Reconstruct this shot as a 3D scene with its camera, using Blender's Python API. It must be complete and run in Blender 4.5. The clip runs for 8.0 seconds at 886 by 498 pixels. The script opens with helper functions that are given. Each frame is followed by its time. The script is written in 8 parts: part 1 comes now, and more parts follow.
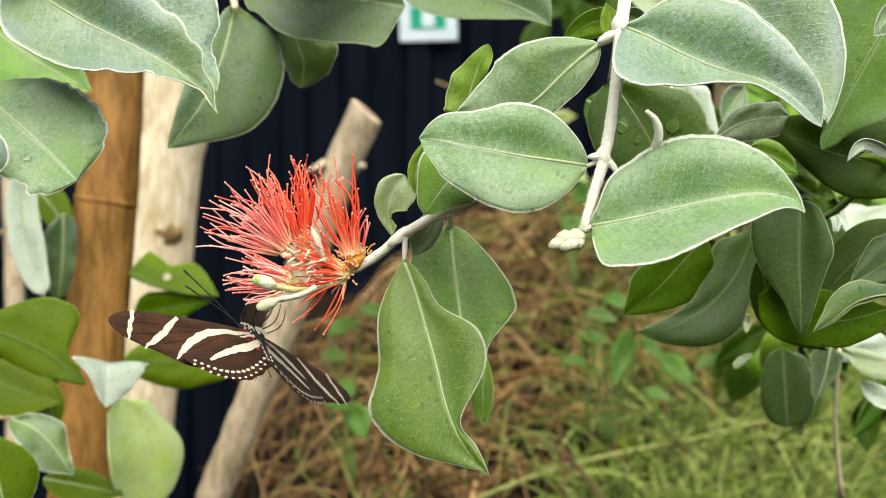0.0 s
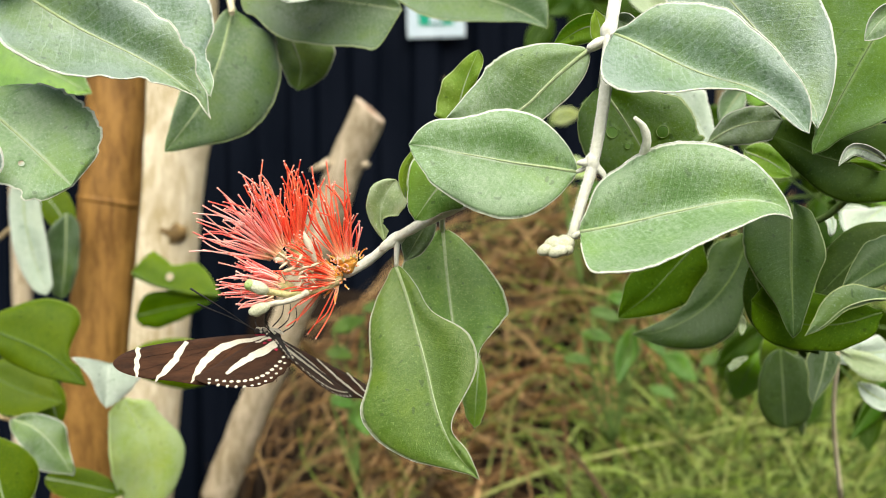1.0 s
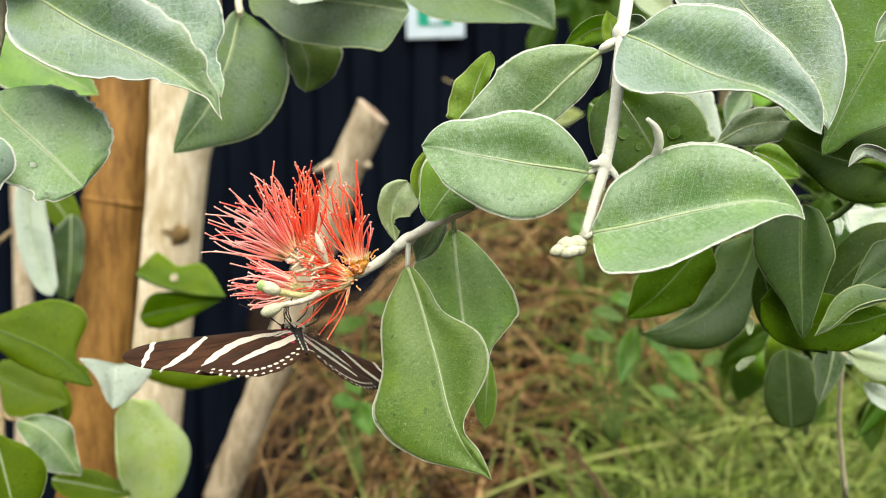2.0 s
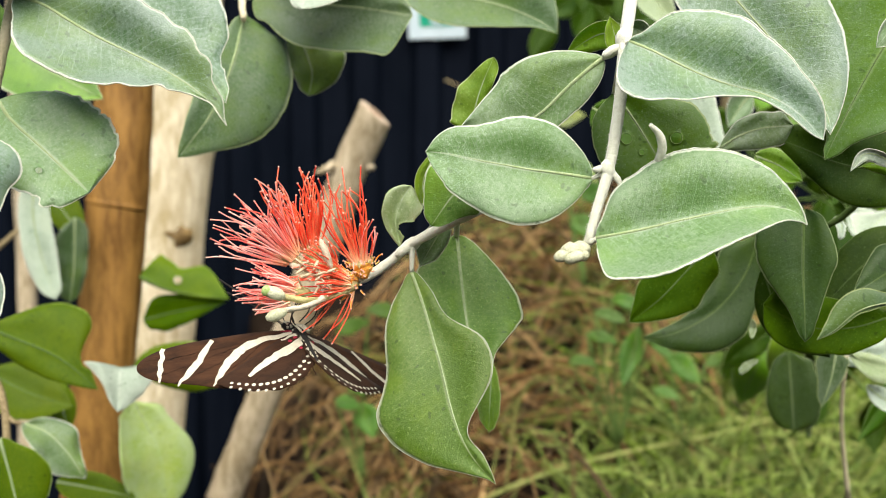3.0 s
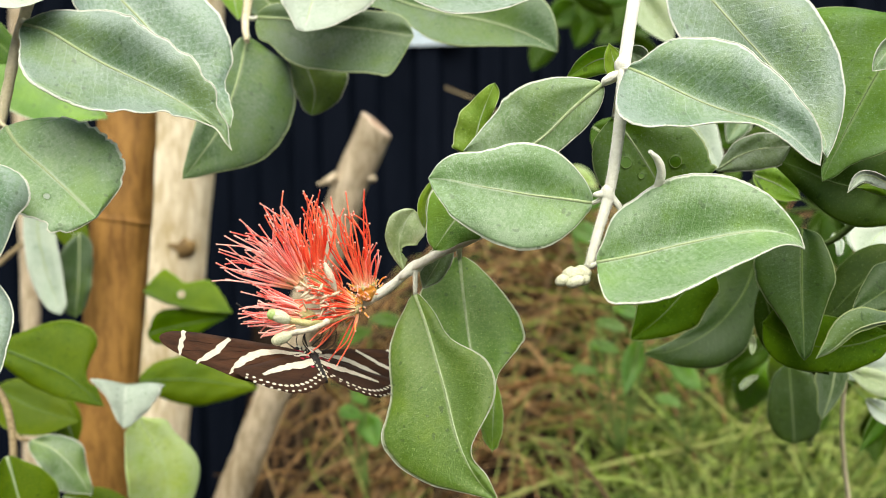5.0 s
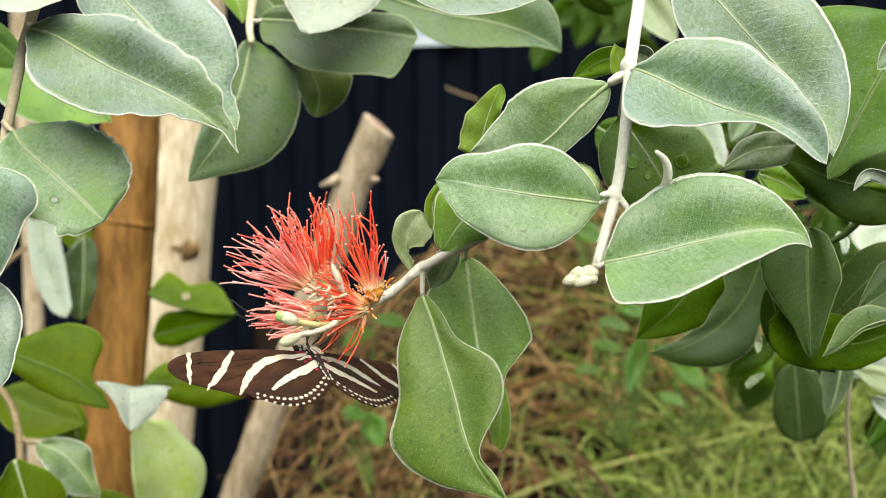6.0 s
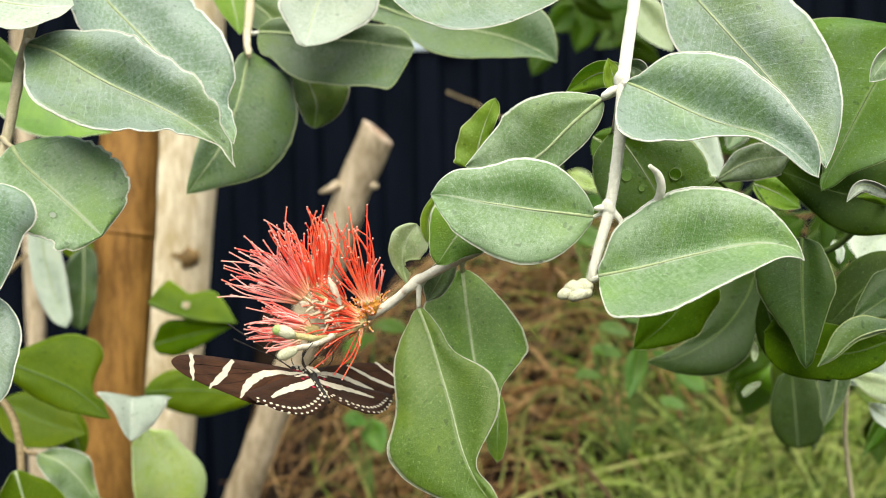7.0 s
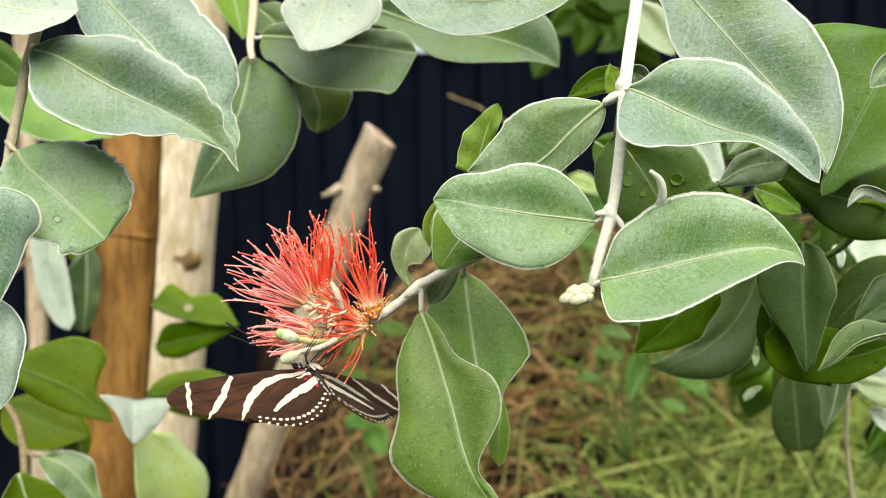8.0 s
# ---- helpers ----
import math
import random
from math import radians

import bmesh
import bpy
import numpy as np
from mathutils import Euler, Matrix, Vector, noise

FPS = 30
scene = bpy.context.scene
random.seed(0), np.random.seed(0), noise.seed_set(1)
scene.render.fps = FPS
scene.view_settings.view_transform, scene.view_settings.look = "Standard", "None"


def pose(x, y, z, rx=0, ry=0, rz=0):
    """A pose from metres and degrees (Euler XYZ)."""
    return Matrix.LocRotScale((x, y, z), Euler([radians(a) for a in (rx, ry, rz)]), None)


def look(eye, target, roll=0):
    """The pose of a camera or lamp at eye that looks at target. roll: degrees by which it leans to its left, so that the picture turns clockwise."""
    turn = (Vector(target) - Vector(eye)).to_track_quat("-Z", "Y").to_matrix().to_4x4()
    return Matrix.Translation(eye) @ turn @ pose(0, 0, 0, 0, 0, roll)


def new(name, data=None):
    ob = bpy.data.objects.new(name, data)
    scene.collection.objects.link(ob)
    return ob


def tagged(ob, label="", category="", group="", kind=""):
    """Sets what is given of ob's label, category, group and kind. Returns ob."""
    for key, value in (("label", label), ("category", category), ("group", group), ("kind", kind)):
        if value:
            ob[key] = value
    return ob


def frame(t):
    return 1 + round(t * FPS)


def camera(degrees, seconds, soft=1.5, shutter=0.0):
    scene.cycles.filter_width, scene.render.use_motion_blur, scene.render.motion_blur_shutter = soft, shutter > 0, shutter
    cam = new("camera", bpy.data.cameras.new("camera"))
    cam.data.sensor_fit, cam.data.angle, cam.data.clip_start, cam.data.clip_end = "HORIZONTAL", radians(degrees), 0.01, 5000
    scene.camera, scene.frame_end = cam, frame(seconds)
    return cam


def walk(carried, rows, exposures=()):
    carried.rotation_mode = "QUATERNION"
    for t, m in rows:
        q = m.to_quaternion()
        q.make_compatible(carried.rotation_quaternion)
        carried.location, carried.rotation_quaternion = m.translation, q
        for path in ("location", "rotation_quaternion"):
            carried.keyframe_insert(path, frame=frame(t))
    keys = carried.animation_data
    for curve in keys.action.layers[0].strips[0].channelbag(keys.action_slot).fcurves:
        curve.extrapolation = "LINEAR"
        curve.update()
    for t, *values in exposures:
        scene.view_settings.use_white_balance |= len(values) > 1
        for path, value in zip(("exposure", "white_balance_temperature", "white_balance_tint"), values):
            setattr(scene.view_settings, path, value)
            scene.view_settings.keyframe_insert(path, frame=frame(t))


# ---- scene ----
cam = camera(45, 8.0, soft=0.5)
cam.data.dof.use_dof, cam.data.dof.focus_distance, cam.data.dof.aperture_fstop = True, 0.292, 17.5
walk(cam, [
    (0.0, pose(-0.0009, 0.0057, 1.1916, 84.010, -0.441, -0.619)),
    (0.5, pose(0.0014, 0.0051, 1.1926, 83.826, -0.501, -0.082)),
    (1.0, pose(0.0044, 0.0046, 1.1945, 83.762, -0.357, -0.098)),
    (1.5, pose(0.0011, 0.0040, 1.1946, 83.780, -0.332, -0.219)),
    (3.0, pose(-0.0001, 0.0025, 1.1962, 83.790, -0.233, -0.121)),
    (3.5, pose(-0.0019, 0.0009, 1.1988, 83.826, -0.111, -0.078)),
    (4.0, pose(0.0000, -0.0000, 1.2000, 84.000, -0.001, 0.000)),
    (4.5, pose(0.0001, -0.0005, 1.2014, 84.013, -0.008, -0.034)),
    (6.0, pose(-0.0023, -0.0018, 1.2025, 84.015, 0.495, -0.071)),
    (6.5, pose(-0.0012, -0.0017, 1.2035, 84.053, 0.612, 0.022)),
    (7.0, pose(-0.0006, -0.0035, 1.2058, 84.150, 0.798, -0.019)),
    (7.5, pose(-0.0023, -0.0045, 1.2057, 84.266, 0.827, 0.135)),
    (8.0, pose(-0.0008, -0.0050, 1.2066, 84.273, 0.747, 0.072)),
], exposures=[(0.0, 0.19), (4.0, 0.15), (8.0, 0.11)])

# ---- light ----
world = bpy.data.worlds.new("sky")
scene.world = world
world.use_nodes = True
wn, wl = world.node_tree.nodes, world.node_tree.links
sky = wn.new("ShaderNodeTexSky")
sky.sky_type, sky.sun_disc = "NISHITA", False
sky.sun_elevation, sky.sun_rotation = radians(59), radians(173)
sky.dust_density, sky.air_density = 4.0, 1.4
wl.new(sky.outputs["Color"], wn["Background"].inputs["Color"])
wn["Background"].inputs["Strength"].default_value = 0.090
sun = new("sun", bpy.data.lights.new("sun", "SUN"))
sun.data.energy, sun.data.angle, sun.data.color = 6.4, radians(70), (1.0, 0.96, 0.88)
sun.matrix_basis = look((0.35, -2.6, 6.2), (0, 0.3, 1.2))


# ---- materials ----
def material(name, rough=0.6, metal=0.0, spec=0.5):
    m = bpy.data.materials.new(name)
    m.use_nodes = True
    n, l = m.node_tree.nodes, m.node_tree.links
    b = n["Principled BSDF"]
    b.inputs["Roughness"].default_value = rough
    b.inputs["Metallic"].default_value = metal
    b.inputs["Specular IOR Level"].default_value = spec
    return m, n, l, b


def mth(n, l, op, a, b=None, clamp=False):
    k = n.new("ShaderNodeMath")
    k.operation, k.use_clamp = op, clamp
    for i, v in enumerate((a, b)):
        if v is None:
            continue
        if isinstance(v, (int, float)):
            k.inputs[i].default_value = v
        else:
            l.new(v, k.inputs[i])
    return k.outputs[0]


def blend(n, l, fac, a, b):
    k = n.new("ShaderNodeMix")
    k.data_type = "RGBA"
    for sock, v in ((k.inputs[0], fac), (k.inputs[6], a), (k.inputs[7], b)):
        if isinstance(v, (int, float)):
            sock.default_value = v
        elif isinstance(v, tuple):
            sock.default_value = (*v, 1)
        else:
            l.new(v, sock)
    return k.outputs[2]


def ramp(n, l, fac, lo, hi):
    k = n.new("ShaderNodeMapRange")
    k.interpolation_type = "SMOOTHSTEP"
    l.new(fac, k.inputs[0])
    k.inputs[1].default_value, k.inputs[2].default_value = lo, hi
    return k.outputs[0]


def grain(n, l, scale, detail=4.0, rough=0.6, stretch=None):
    tc = n.new("ShaderNodeTexCoord")
    k = n.new("ShaderNodeTexNoise")
    k.inputs["Scale"].default_value, k.inputs["Detail"].default_value, k.inputs["Roughness"].default_value = scale, detail, rough
    if stretch:
        mp = n.new("ShaderNodeMapping")
        mp.inputs["Scale"].default_value = stretch
        l.new(tc.outputs["Object"], mp.inputs["Vector"])
        l.new(mp.outputs["Vector"], k.inputs["Vector"])
    else:
        l.new(tc.outputs["Object"], k.inputs["Vector"])
    return k.outputs["Fac"]


def relief(n, l, b, height, strength, distance=0.001):
    k = n.new("ShaderNodeBump")
    k.inputs["Strength"].default_value, k.inputs["Distance"].default_value = strength, distance
    l.new(height, k.inputs["Height"])
    l.new(k.outputs["Normal"], b.inputs["Normal"])


def leaf_material(name, green, bloom, felt, rim, rough=0.55, thin=0.22, rimpos=0.955, vein=0.5, sheen=0.3, gloss=0.4, rub=0.7):
    """green: the bare blade; bloom: where the pale felt covers it; felt: how much does; rim: the felted margin."""
    m, n, l, b = material(name, rough, 0, gloss)
    uv = n.new("ShaderNodeUVMap")
    sep = n.new("ShaderNodeSeparateXYZ")
    l.new(uv.outputs["UV"], sep.inputs[0])
    u = mth(n, l, "ABSOLUTE", mth(n, l, "SUBTRACT", mth(n, l, "MULTIPLY", sep.outputs["X"], 2.0), 1.0))
    s = sep.outputs["Y"]
    big = grain(n, l, 55, 3)
    fine = grain(n, l, 900, 5, 0.7)
    hair = grain(n, l, 2600, 3, 0.7)
    mix = mth(n, l, "ADD", mth(n, l, "MULTIPLY", mth(n, l, "SUBTRACT", big, 0.5), 2.8), felt)
    # paler towards the margin: thicker felt, plus its sheen put into the colour
    mix = mth(n, l, "ADD", mix, mth(n, l, "MULTIPLY", ramp(n, l, u, 0.45, 1.0), felt * 1.3))
    mix = mth(n, l, "ADD", mix, mth(n, l, "MULTIPLY", mth(n, l, "SUBTRACT", fine, 0.5), 3.2), True)
    col = blend(n, l, mix, green, bloom)
    # patches where the felt is rubbed off and the blade shows yellower
    patch = ramp(n, l, grain(n, l, 38, 4, 0.6), 0.46, 0.70)
    col = blend(n, l, mth(n, l, "MULTIPLY", patch, rub), col, (green[0] * 1.9, green[1] * 1.55, green[2] * 0.7))
    # side veins, running out and forward from the midrib
    wob = mth(n, l, "MULTIPLY", grain(n, l, 130, 3), 0.034)
    ph = mth(n, l, "ADD", mth(n, l, "SUBTRACT", s, mth(n, l, "MULTIPLY", u, 0.14)), wob)
    fr = mth(n, l, "FRACT", mth(n, l, "MULTIPLY", ph, 21.0))
    line = mth(n, l, "SUBTRACT", 1.0, ramp(n, l, mth(n, l, "ABSOLUTE", mth(n, l, "SUBTRACT", fr, 0.5)), 0.0, 0.065))
    # finer veins between them, forking off towards the margin
    fork = mth(n, l, "FRACT", mth(n, l, "MULTIPLY", mth(n, l, "SUBTRACT", ph, mth(n, l, "MULTIPLY", u, 0.05)), 52.0))
    fork = mth(n, l, "SUBTRACT", 1.0, ramp(n, l, mth(n, l, "ABSOLUTE", mth(n, l, "SUBTRACT", fork, 0.5)), 0.0, 0.09))
    line = mth(n, l, "MAXIMUM", line, mth(n, l, "MULTIPLY", fork, 0.30))
    line = mth(n, l, "MULTIPLY", line, mth(n, l, "MULTIPLY", ramp(n, l, u, 0.99, 0.75), ramp(n, l, grain(n, l, 150, 3), 0.22, 0.60)))
    col = blend(n, l, mth(n, l, "MULTIPLY", line, vein), col, tuple(min(0.62, c * 1.3 + 0.1) for c in bloom))
    mid = ramp(n, l, u, 0.06, 0.015)
    col = blend(n, l, mth(n, l, "MULTIPLY", mid, 0.32), col, rim)
    edge = ramp(n, l, mth(n, l, "ADD", u, mth(n, l, "MULTIPLY", mth(n, l, "SUBTRACT", fine, 0.5), 0.05)), rimpos, min(0.995, rimpos + 0.022))
    col = blend(n, l, edge, col, rim)
    # the fine net of veins
    tc = n.new("ShaderNodeTexCoord")
    net = n.new("ShaderNodeTexVoronoi")
    net.feature = "DISTANCE_TO_EDGE"
    net.inputs["Scale"].default_value = 620
    l.new(tc.outputs["Object"], net.inputs["Vector"])
    mesh = ramp(n, l, net.outputs["Distance"], 0.16, 0.0)
    col = blend(n, l, mth(n, l, "MULTIPLY", mesh, vein * 0.3), col, tuple(min(0.6, c * 1.25 + 0.08) for c in bloom))
    # pale flecks of felt and dust, and dark pin marks
    dust = ramp(n, l, grain(n, l, 1500, 2, 0.6), 0.60, 0.72)
    col = blend(n, l, mth(n, l, "MULTIPLY", dust, 0.6), col, tuple(min(0.6, c * 1.5 + 0.05) for c in bloom))
    pin = ramp(n, l, grain(n, l, 420, 1), 0.68, 0.74)
    col = blend(n, l, mth(n, l, "MULTIPLY", pin, 0.6), col, tuple(c * 0.5 for c in green))
    info = n.new("ShaderNodeObjectInfo")
    hsv = n.new("ShaderNodeHueSaturation")
    l.new(mth(n, l, "ADD", mth(n, l, "MULTIPLY", info.outputs["Random"], 0.02), 0.49), hsv.inputs["Hue"])
    l.new(mth(n, l, "ADD", mth(n, l, "MULTIPLY", info.outputs["Random"], 0.30), 0.85), hsv.inputs["Value"])
    hsv.inputs["Saturation"].default_value = 1.10
    l.new(col, hsv.inputs["Color"])
    l.new(hsv.outputs["Color"], b.inputs["Base Color"])
    b.inputs["Sheen Weight"].default_value = sheen
    b.inputs["Sheen Roughness"].default_value = 0.4
    h = mth(n, l, "ADD", mth(n, l, "MULTIPLY", hair, 0.5), mth(n, l, "MULTIPLY", line, -0.12))
    h = mth(n, l, "ADD", h, mth(n, l, "MULTIPLY", fine, 0.5))
    relief(n, l, b, h, 0.5, 0.0007)
    tr = n.new("ShaderNodeBsdfTranslucent")
    bright = n.new("ShaderNodeHueSaturation")
    bright.inputs["Saturation"].default_value, bright.inputs["Value"].default_value = 1.25, 1.5
    l.new(hsv.outputs["Color"], bright.inputs["Color"])
    l.new(bright.outputs["Color"], tr.inputs["Color"])
    ms = n.new("ShaderNodeMixShader")
    ms.inputs[0].default_value = thin
    l.new(b.outputs[0], ms.inputs[1])
    l.new(tr.outputs[0], ms.inputs[2])
    l.new(ms.outputs[0], n["Material Output"].inputs["Surface"])
    return m


LEAF_FELT = leaf_material("felted_leaf", (0.074, 0.166, 0.022), (0.190, 0.276, 0.142), 0.34, (0.62, 0.66, 0.54), 0.42, vein=0.27, sheen=1.0, gloss=1.0)
LEAF_HEAVY = leaf_material("heavily_felted_leaf", (0.070, 0.158, 0.054), (0.222, 0.308, 0.236), 0.42, (0.66, 0.70, 0.62), 0.38, vein=0.40, sheen=1.0, gloss=1.0)
LEAF_MID = leaf_material("half_felted_leaf", (0.076, 0.172, 0.007), (0.155, 0.250, 0.060), 0.28, (0.50, 0.56, 0.35), 0.44, 0.25, vein=0.20, sheen=0.4, gloss=0.65, rub=0.9)
LEAF_GLOSS = leaf_material("glossy_leaf", (0.048, 0.104, 0.024), (0.115, 0.172, 0.090), 0.55, (0.40, 0.46, 0.30), 0.36, 0.22, 0.955, 0.22, 0.25)
LEAF_YOUNG = leaf_material("young_leaf", (0.130, 0.275, 0.014), (0.205, 0.335, 0.055), 0.35, (0.550, 0.620, 0.380), 0.45, 0.35, vein=0.25)
LEAF_DARK = leaf_material("dark_leaf", (0.028, 0.072, 0.003), (0.048, 0.090, 0.010), 0.32, (0.17, 0.23, 0.09), 0.42, 0.22, 0.965, 0.10, 0.0, 0.18)
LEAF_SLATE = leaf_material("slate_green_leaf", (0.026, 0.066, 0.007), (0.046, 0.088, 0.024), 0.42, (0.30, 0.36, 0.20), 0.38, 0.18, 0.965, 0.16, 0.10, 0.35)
LEAF_LUSH = leaf_material("smooth_green_leaf", (0.080, 0.190, 0.008), (0.140, 0.240, 0.080), 0.42, (0.40, 0.48, 0.26), 0.40, 0.36, 0.97, 0.14, 0.1, 0.35, 0.5)
LEAF_PALE = leaf_material("felted_underside", (0.270, 0.345, 0.255), (0.400, 0.470, 0.375), 0.6, (0.700, 0.730, 0.640), 0.8, 0.05, vein=0.2, rub=0.08)
# darker copy of the thin leaf, with shade put into its base colour
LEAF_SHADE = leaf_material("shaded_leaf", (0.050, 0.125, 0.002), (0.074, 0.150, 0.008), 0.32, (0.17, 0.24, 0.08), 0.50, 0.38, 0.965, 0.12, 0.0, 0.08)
LEAF_SILVER = leaf_material("silvery_leaf", (0.22, 0.30, 0.13), (0.33, 0.40, 0.24), 0.6, (0.55, 0.60, 0.48), 0.4, 0.2, vein=0.1, gloss=0.7, rub=0.2)
LEAF_BRIGHT = leaf_material("thin_leaf", (0.084, 0.146, 0.003), (0.130, 0.188, 0.012), 0.3, (0.300, 0.390, 0.100), 0.5, 0.42, 0.965, 0.16, 0.0, 0.22)
LEAF_LIME = leaf_material("pale_thin_leaf", (0.36, 0.46, 0.13), (0.46, 0.54, 0.28), 0.5, (0.500, 0.600, 0.330), 0.5, 0.4, 0.96, 0.2, 0.1, rub=0.2)
LEAF_WEED = leaf_material("weed_leaf", (0.058, 0.145, 0.016), (0.115, 0.212, 0.052), 0.35, (0.15, 0.25, 0.06), 0.5, 0.3, 0.97, 0.2, 0.1)


def stem_material(name, a, b_, scale=500, rough=0.75, bump=0.4, stretch=None):
    m, n, l, b = material(name, rough, 0, 0.3)
    g = grain(n, l, scale, 7, 0.72, stretch)
    big = grain(n, l, scale * 0.09, 3)
    g = ramp(n, l, g, 0.32, 0.68)
    f = mth(n, l, "ADD", mth(n, l, "MULTIPLY", g, 0.8), mth(n, l, "MULTIPLY", mth(n, l, "SUBTRACT", big, 0.5), 1.2), True)
    l.new(blend(n, l, f, a, b_), b.inputs["Base Color"])
    relief(n, l, b, g, bump, 0.001)
    return m


TWIG_FELT = stem_material("felted_twig", (0.68, 0.69, 0.53), (0.86, 0.86, 0.73), 900)
TWIG_FELT.node_tree.nodes["Principled BSDF"].inputs["Sheen Weight"].default_value = 0.5
TWIG_TAN = stem_material("tan_twig", (0.52, 0.47, 0.28), (0.72, 0.65, 0.45), 500)
TWIG_BROWN = stem_material("brown_twig", (0.20, 0.15, 0.07), (0.45, 0.36, 0.20), 500)
VEIN = stem_material("midrib", (0.27, 0.36, 0.15), (0.42, 0.49, 0.28), 800)
VEIN_GREEN = stem_material("green_midrib", (0.075, 0.135, 0.02), (0.13, 0.20, 0.05), 800)
MARGIN = stem_material("felted_margin", (0.50, 0.54, 0.41), (0.76, 0.78, 0.67), 1200)
MARGIN_THIN = stem_material("thin_margin", (0.24, 0.32, 0.10), (0.36, 0.43, 0.18), 1200)
BUD = stem_material("felted_bud", (0.44, 0.46, 0.28), (0.66, 0.66, 0.48), 1100)
PETAL = stem_material("cream_petal", (0.56, 0.51, 0.37), (0.82, 0.78, 0.62), 500)
CREAM_PETAL = stem_material("pale_cream_petal", (0.52, 0.38, 0.22), (0.80, 0.70, 0.50), 600)
CUP = stem_material("orange_floral_cup", (0.72, 0.24, 0.02), (0.90, 0.52, 0.10), 700, 0.45)
FLORET_GREEN = stem_material("pale_green_calyx", (0.40, 0.38, 0.14), (0.66, 0.56, 0.30), 700)


def filament_material(name, a, b_):
    m, n, l, b = material(name, 0.35, 0, 0.5)
    info = n.new("ShaderNodeObjectInfo")
    uv = n.new("ShaderNodeUVMap")
    sep = n.new("ShaderNodeSeparateXYZ")
    l.new(uv.outputs["UV"], sep.inputs[0])
    c = blend(n, l, info.outputs["Random"], a, b_)
    c = blend(n, l, ramp(n, l, sep.outputs["Y"], 0.36, 0.0), c, (0.94, 0.58, 0.34))
    l.new(c, b.inputs["Base Color"])
    b.inputs["Subsurface Weight"].default_value = 0.25
    b.inputs["Subsurface Radius"].default_value = (0.002, 0.0006, 0.0004)
    return m


FILAMENT = filament_material("salmon_filament", (0.88, 0.115, 0.088), (1.0, 0.51, 0.44))
FILAMENT_DEEP = filament_material("orange_red_filament", (0.80, 0.038, 0.015), (0.97, 0.20, 0.09))
FILAMENT_GOLD = filament_material("golden_filament", (0.80, 0.26, 0.03), (0.95, 0.60, 0.14))
ANTHER = stem_material("anther", (0.74, 0.28, 0.20), (0.98, 0.70, 0.58), 900)


# ---- shaping helpers ----
FRONT = Vector((0, -0.995, 0.105))


def part(name, bm, mats, parent, label="", smooth=True):
    me = bpy.data.meshes.new(name)
    bm.to_mesh(me)
    bm.free()
    for m in (mats if isinstance(mats, (tuple, list)) else (mats,)):
        me.materials.append(m)
    if smooth:
        for p in me.polygons:
            p.use_smooth = p.loop_total <= 4
    ob = new(name, me)
    ob.parent = parent
    if label:
        tagged(ob, label)
    return ob


def thing(name, label, category, group="", at=(0, 0, 0)):
    ob = new(name)
    ob.empty_display_size = 0.02
    ob.location = at
    return tagged(ob, label, category, group)


def curve_points(pts, count):
    """Points spaced evenly along a smooth curve through pts."""
    p = [Vector(q) for q in pts]
    if len(p) == 2:
        return [p[0].lerp(p[1], i / (count - 1)) for i in range(count)]
    p = [2 * p[0] - p[1]] + p + [2 * p[-1] - p[-2]]
    fine = []
    for i in range(1, len(p) - 2):
        a, b, c, d = p[i - 1:i + 3]
        for k in range(16):
            t = k / 16
            fine.append(0.5 * (2 * b + (c - a) * t + (2 * a - 5 * b + 4 * c - d) * t * t + (3 * b - a - 3 * c + d) * t ** 3))
    fine.append(p[-2])
    run = [0.0]
    for a, b in zip(fine, fine[1:]):
        run.append(run[-1] + (b - a).length)
    out, j = [], 0
    for i in range(count):
        g = run[-1] * i / (count - 1)
        while j < len(run) - 2 and run[j + 1] < g:
            j += 1
        out.append(fine[j].lerp(fine[j + 1], (g - run[j]) / max(run[j + 1] - run[j], 1e-9)))
    return out


def tube(bm, pts, radii, seg=8, mat=0, count=None, uneven=0.0, caps=True):
    """A round stem through pts, its radius running through radii."""
    line = curve_points(pts, count or max(4, 5 * (len(pts) - 1) + 1))
    uvl = bm.loops.layers.uv.verify()
    n = len(line)
    side = None
    rings = []
    for i, p in enumerate(line):
        t = (line[min(i + 1, n - 1)] - line[max(i - 1, 0)]).normalized()
        side = (side or t.orthogonal()) - t * (side or t.orthogonal()).dot(t)
        side.normalize()
        up = t.cross(side)
        f = i / (n - 1) * (len(radii) - 1)
        k = min(int(f), len(radii) - 2)
        r = radii[k] + (radii[k + 1] - radii[k]) * (f - k)
        ring = []
        for j in range(seg):
            a = 2 * math.pi * j / seg
            rr = r * (1 + (uneven * noise.noise(p * (0.6 / r) + Vector((math.cos(a), math.sin(a), 0))) if uneven else 0))
            ring.append(bm.verts.new(p + (side * math.cos(a) + up * math.sin(a)) * rr))
        rings.append(ring)
    for i in range(n - 1):
        for j in range(seg):
            f = bm.faces.new((rings[i][j], rings[i][(j + 1) % seg], rings[i + 1][(j + 1) % seg], rings[i + 1][j]))
            f.material_index = mat
            for q, lp in enumerate(f.loops):
                lp[uvl].uv = (0.5, (i if q < 2 else i + 1) / (n - 1))
    if caps:
        for ring, flip in ((rings[0], True), (rings[-1], False)):
            f = bm.faces.new(ring[::-1] if flip else ring)
            f.material_index = mat
            for lp in f.loops:
                lp[uvl].uv = (0.5, 0.0 if flip else 1.0)
    return line


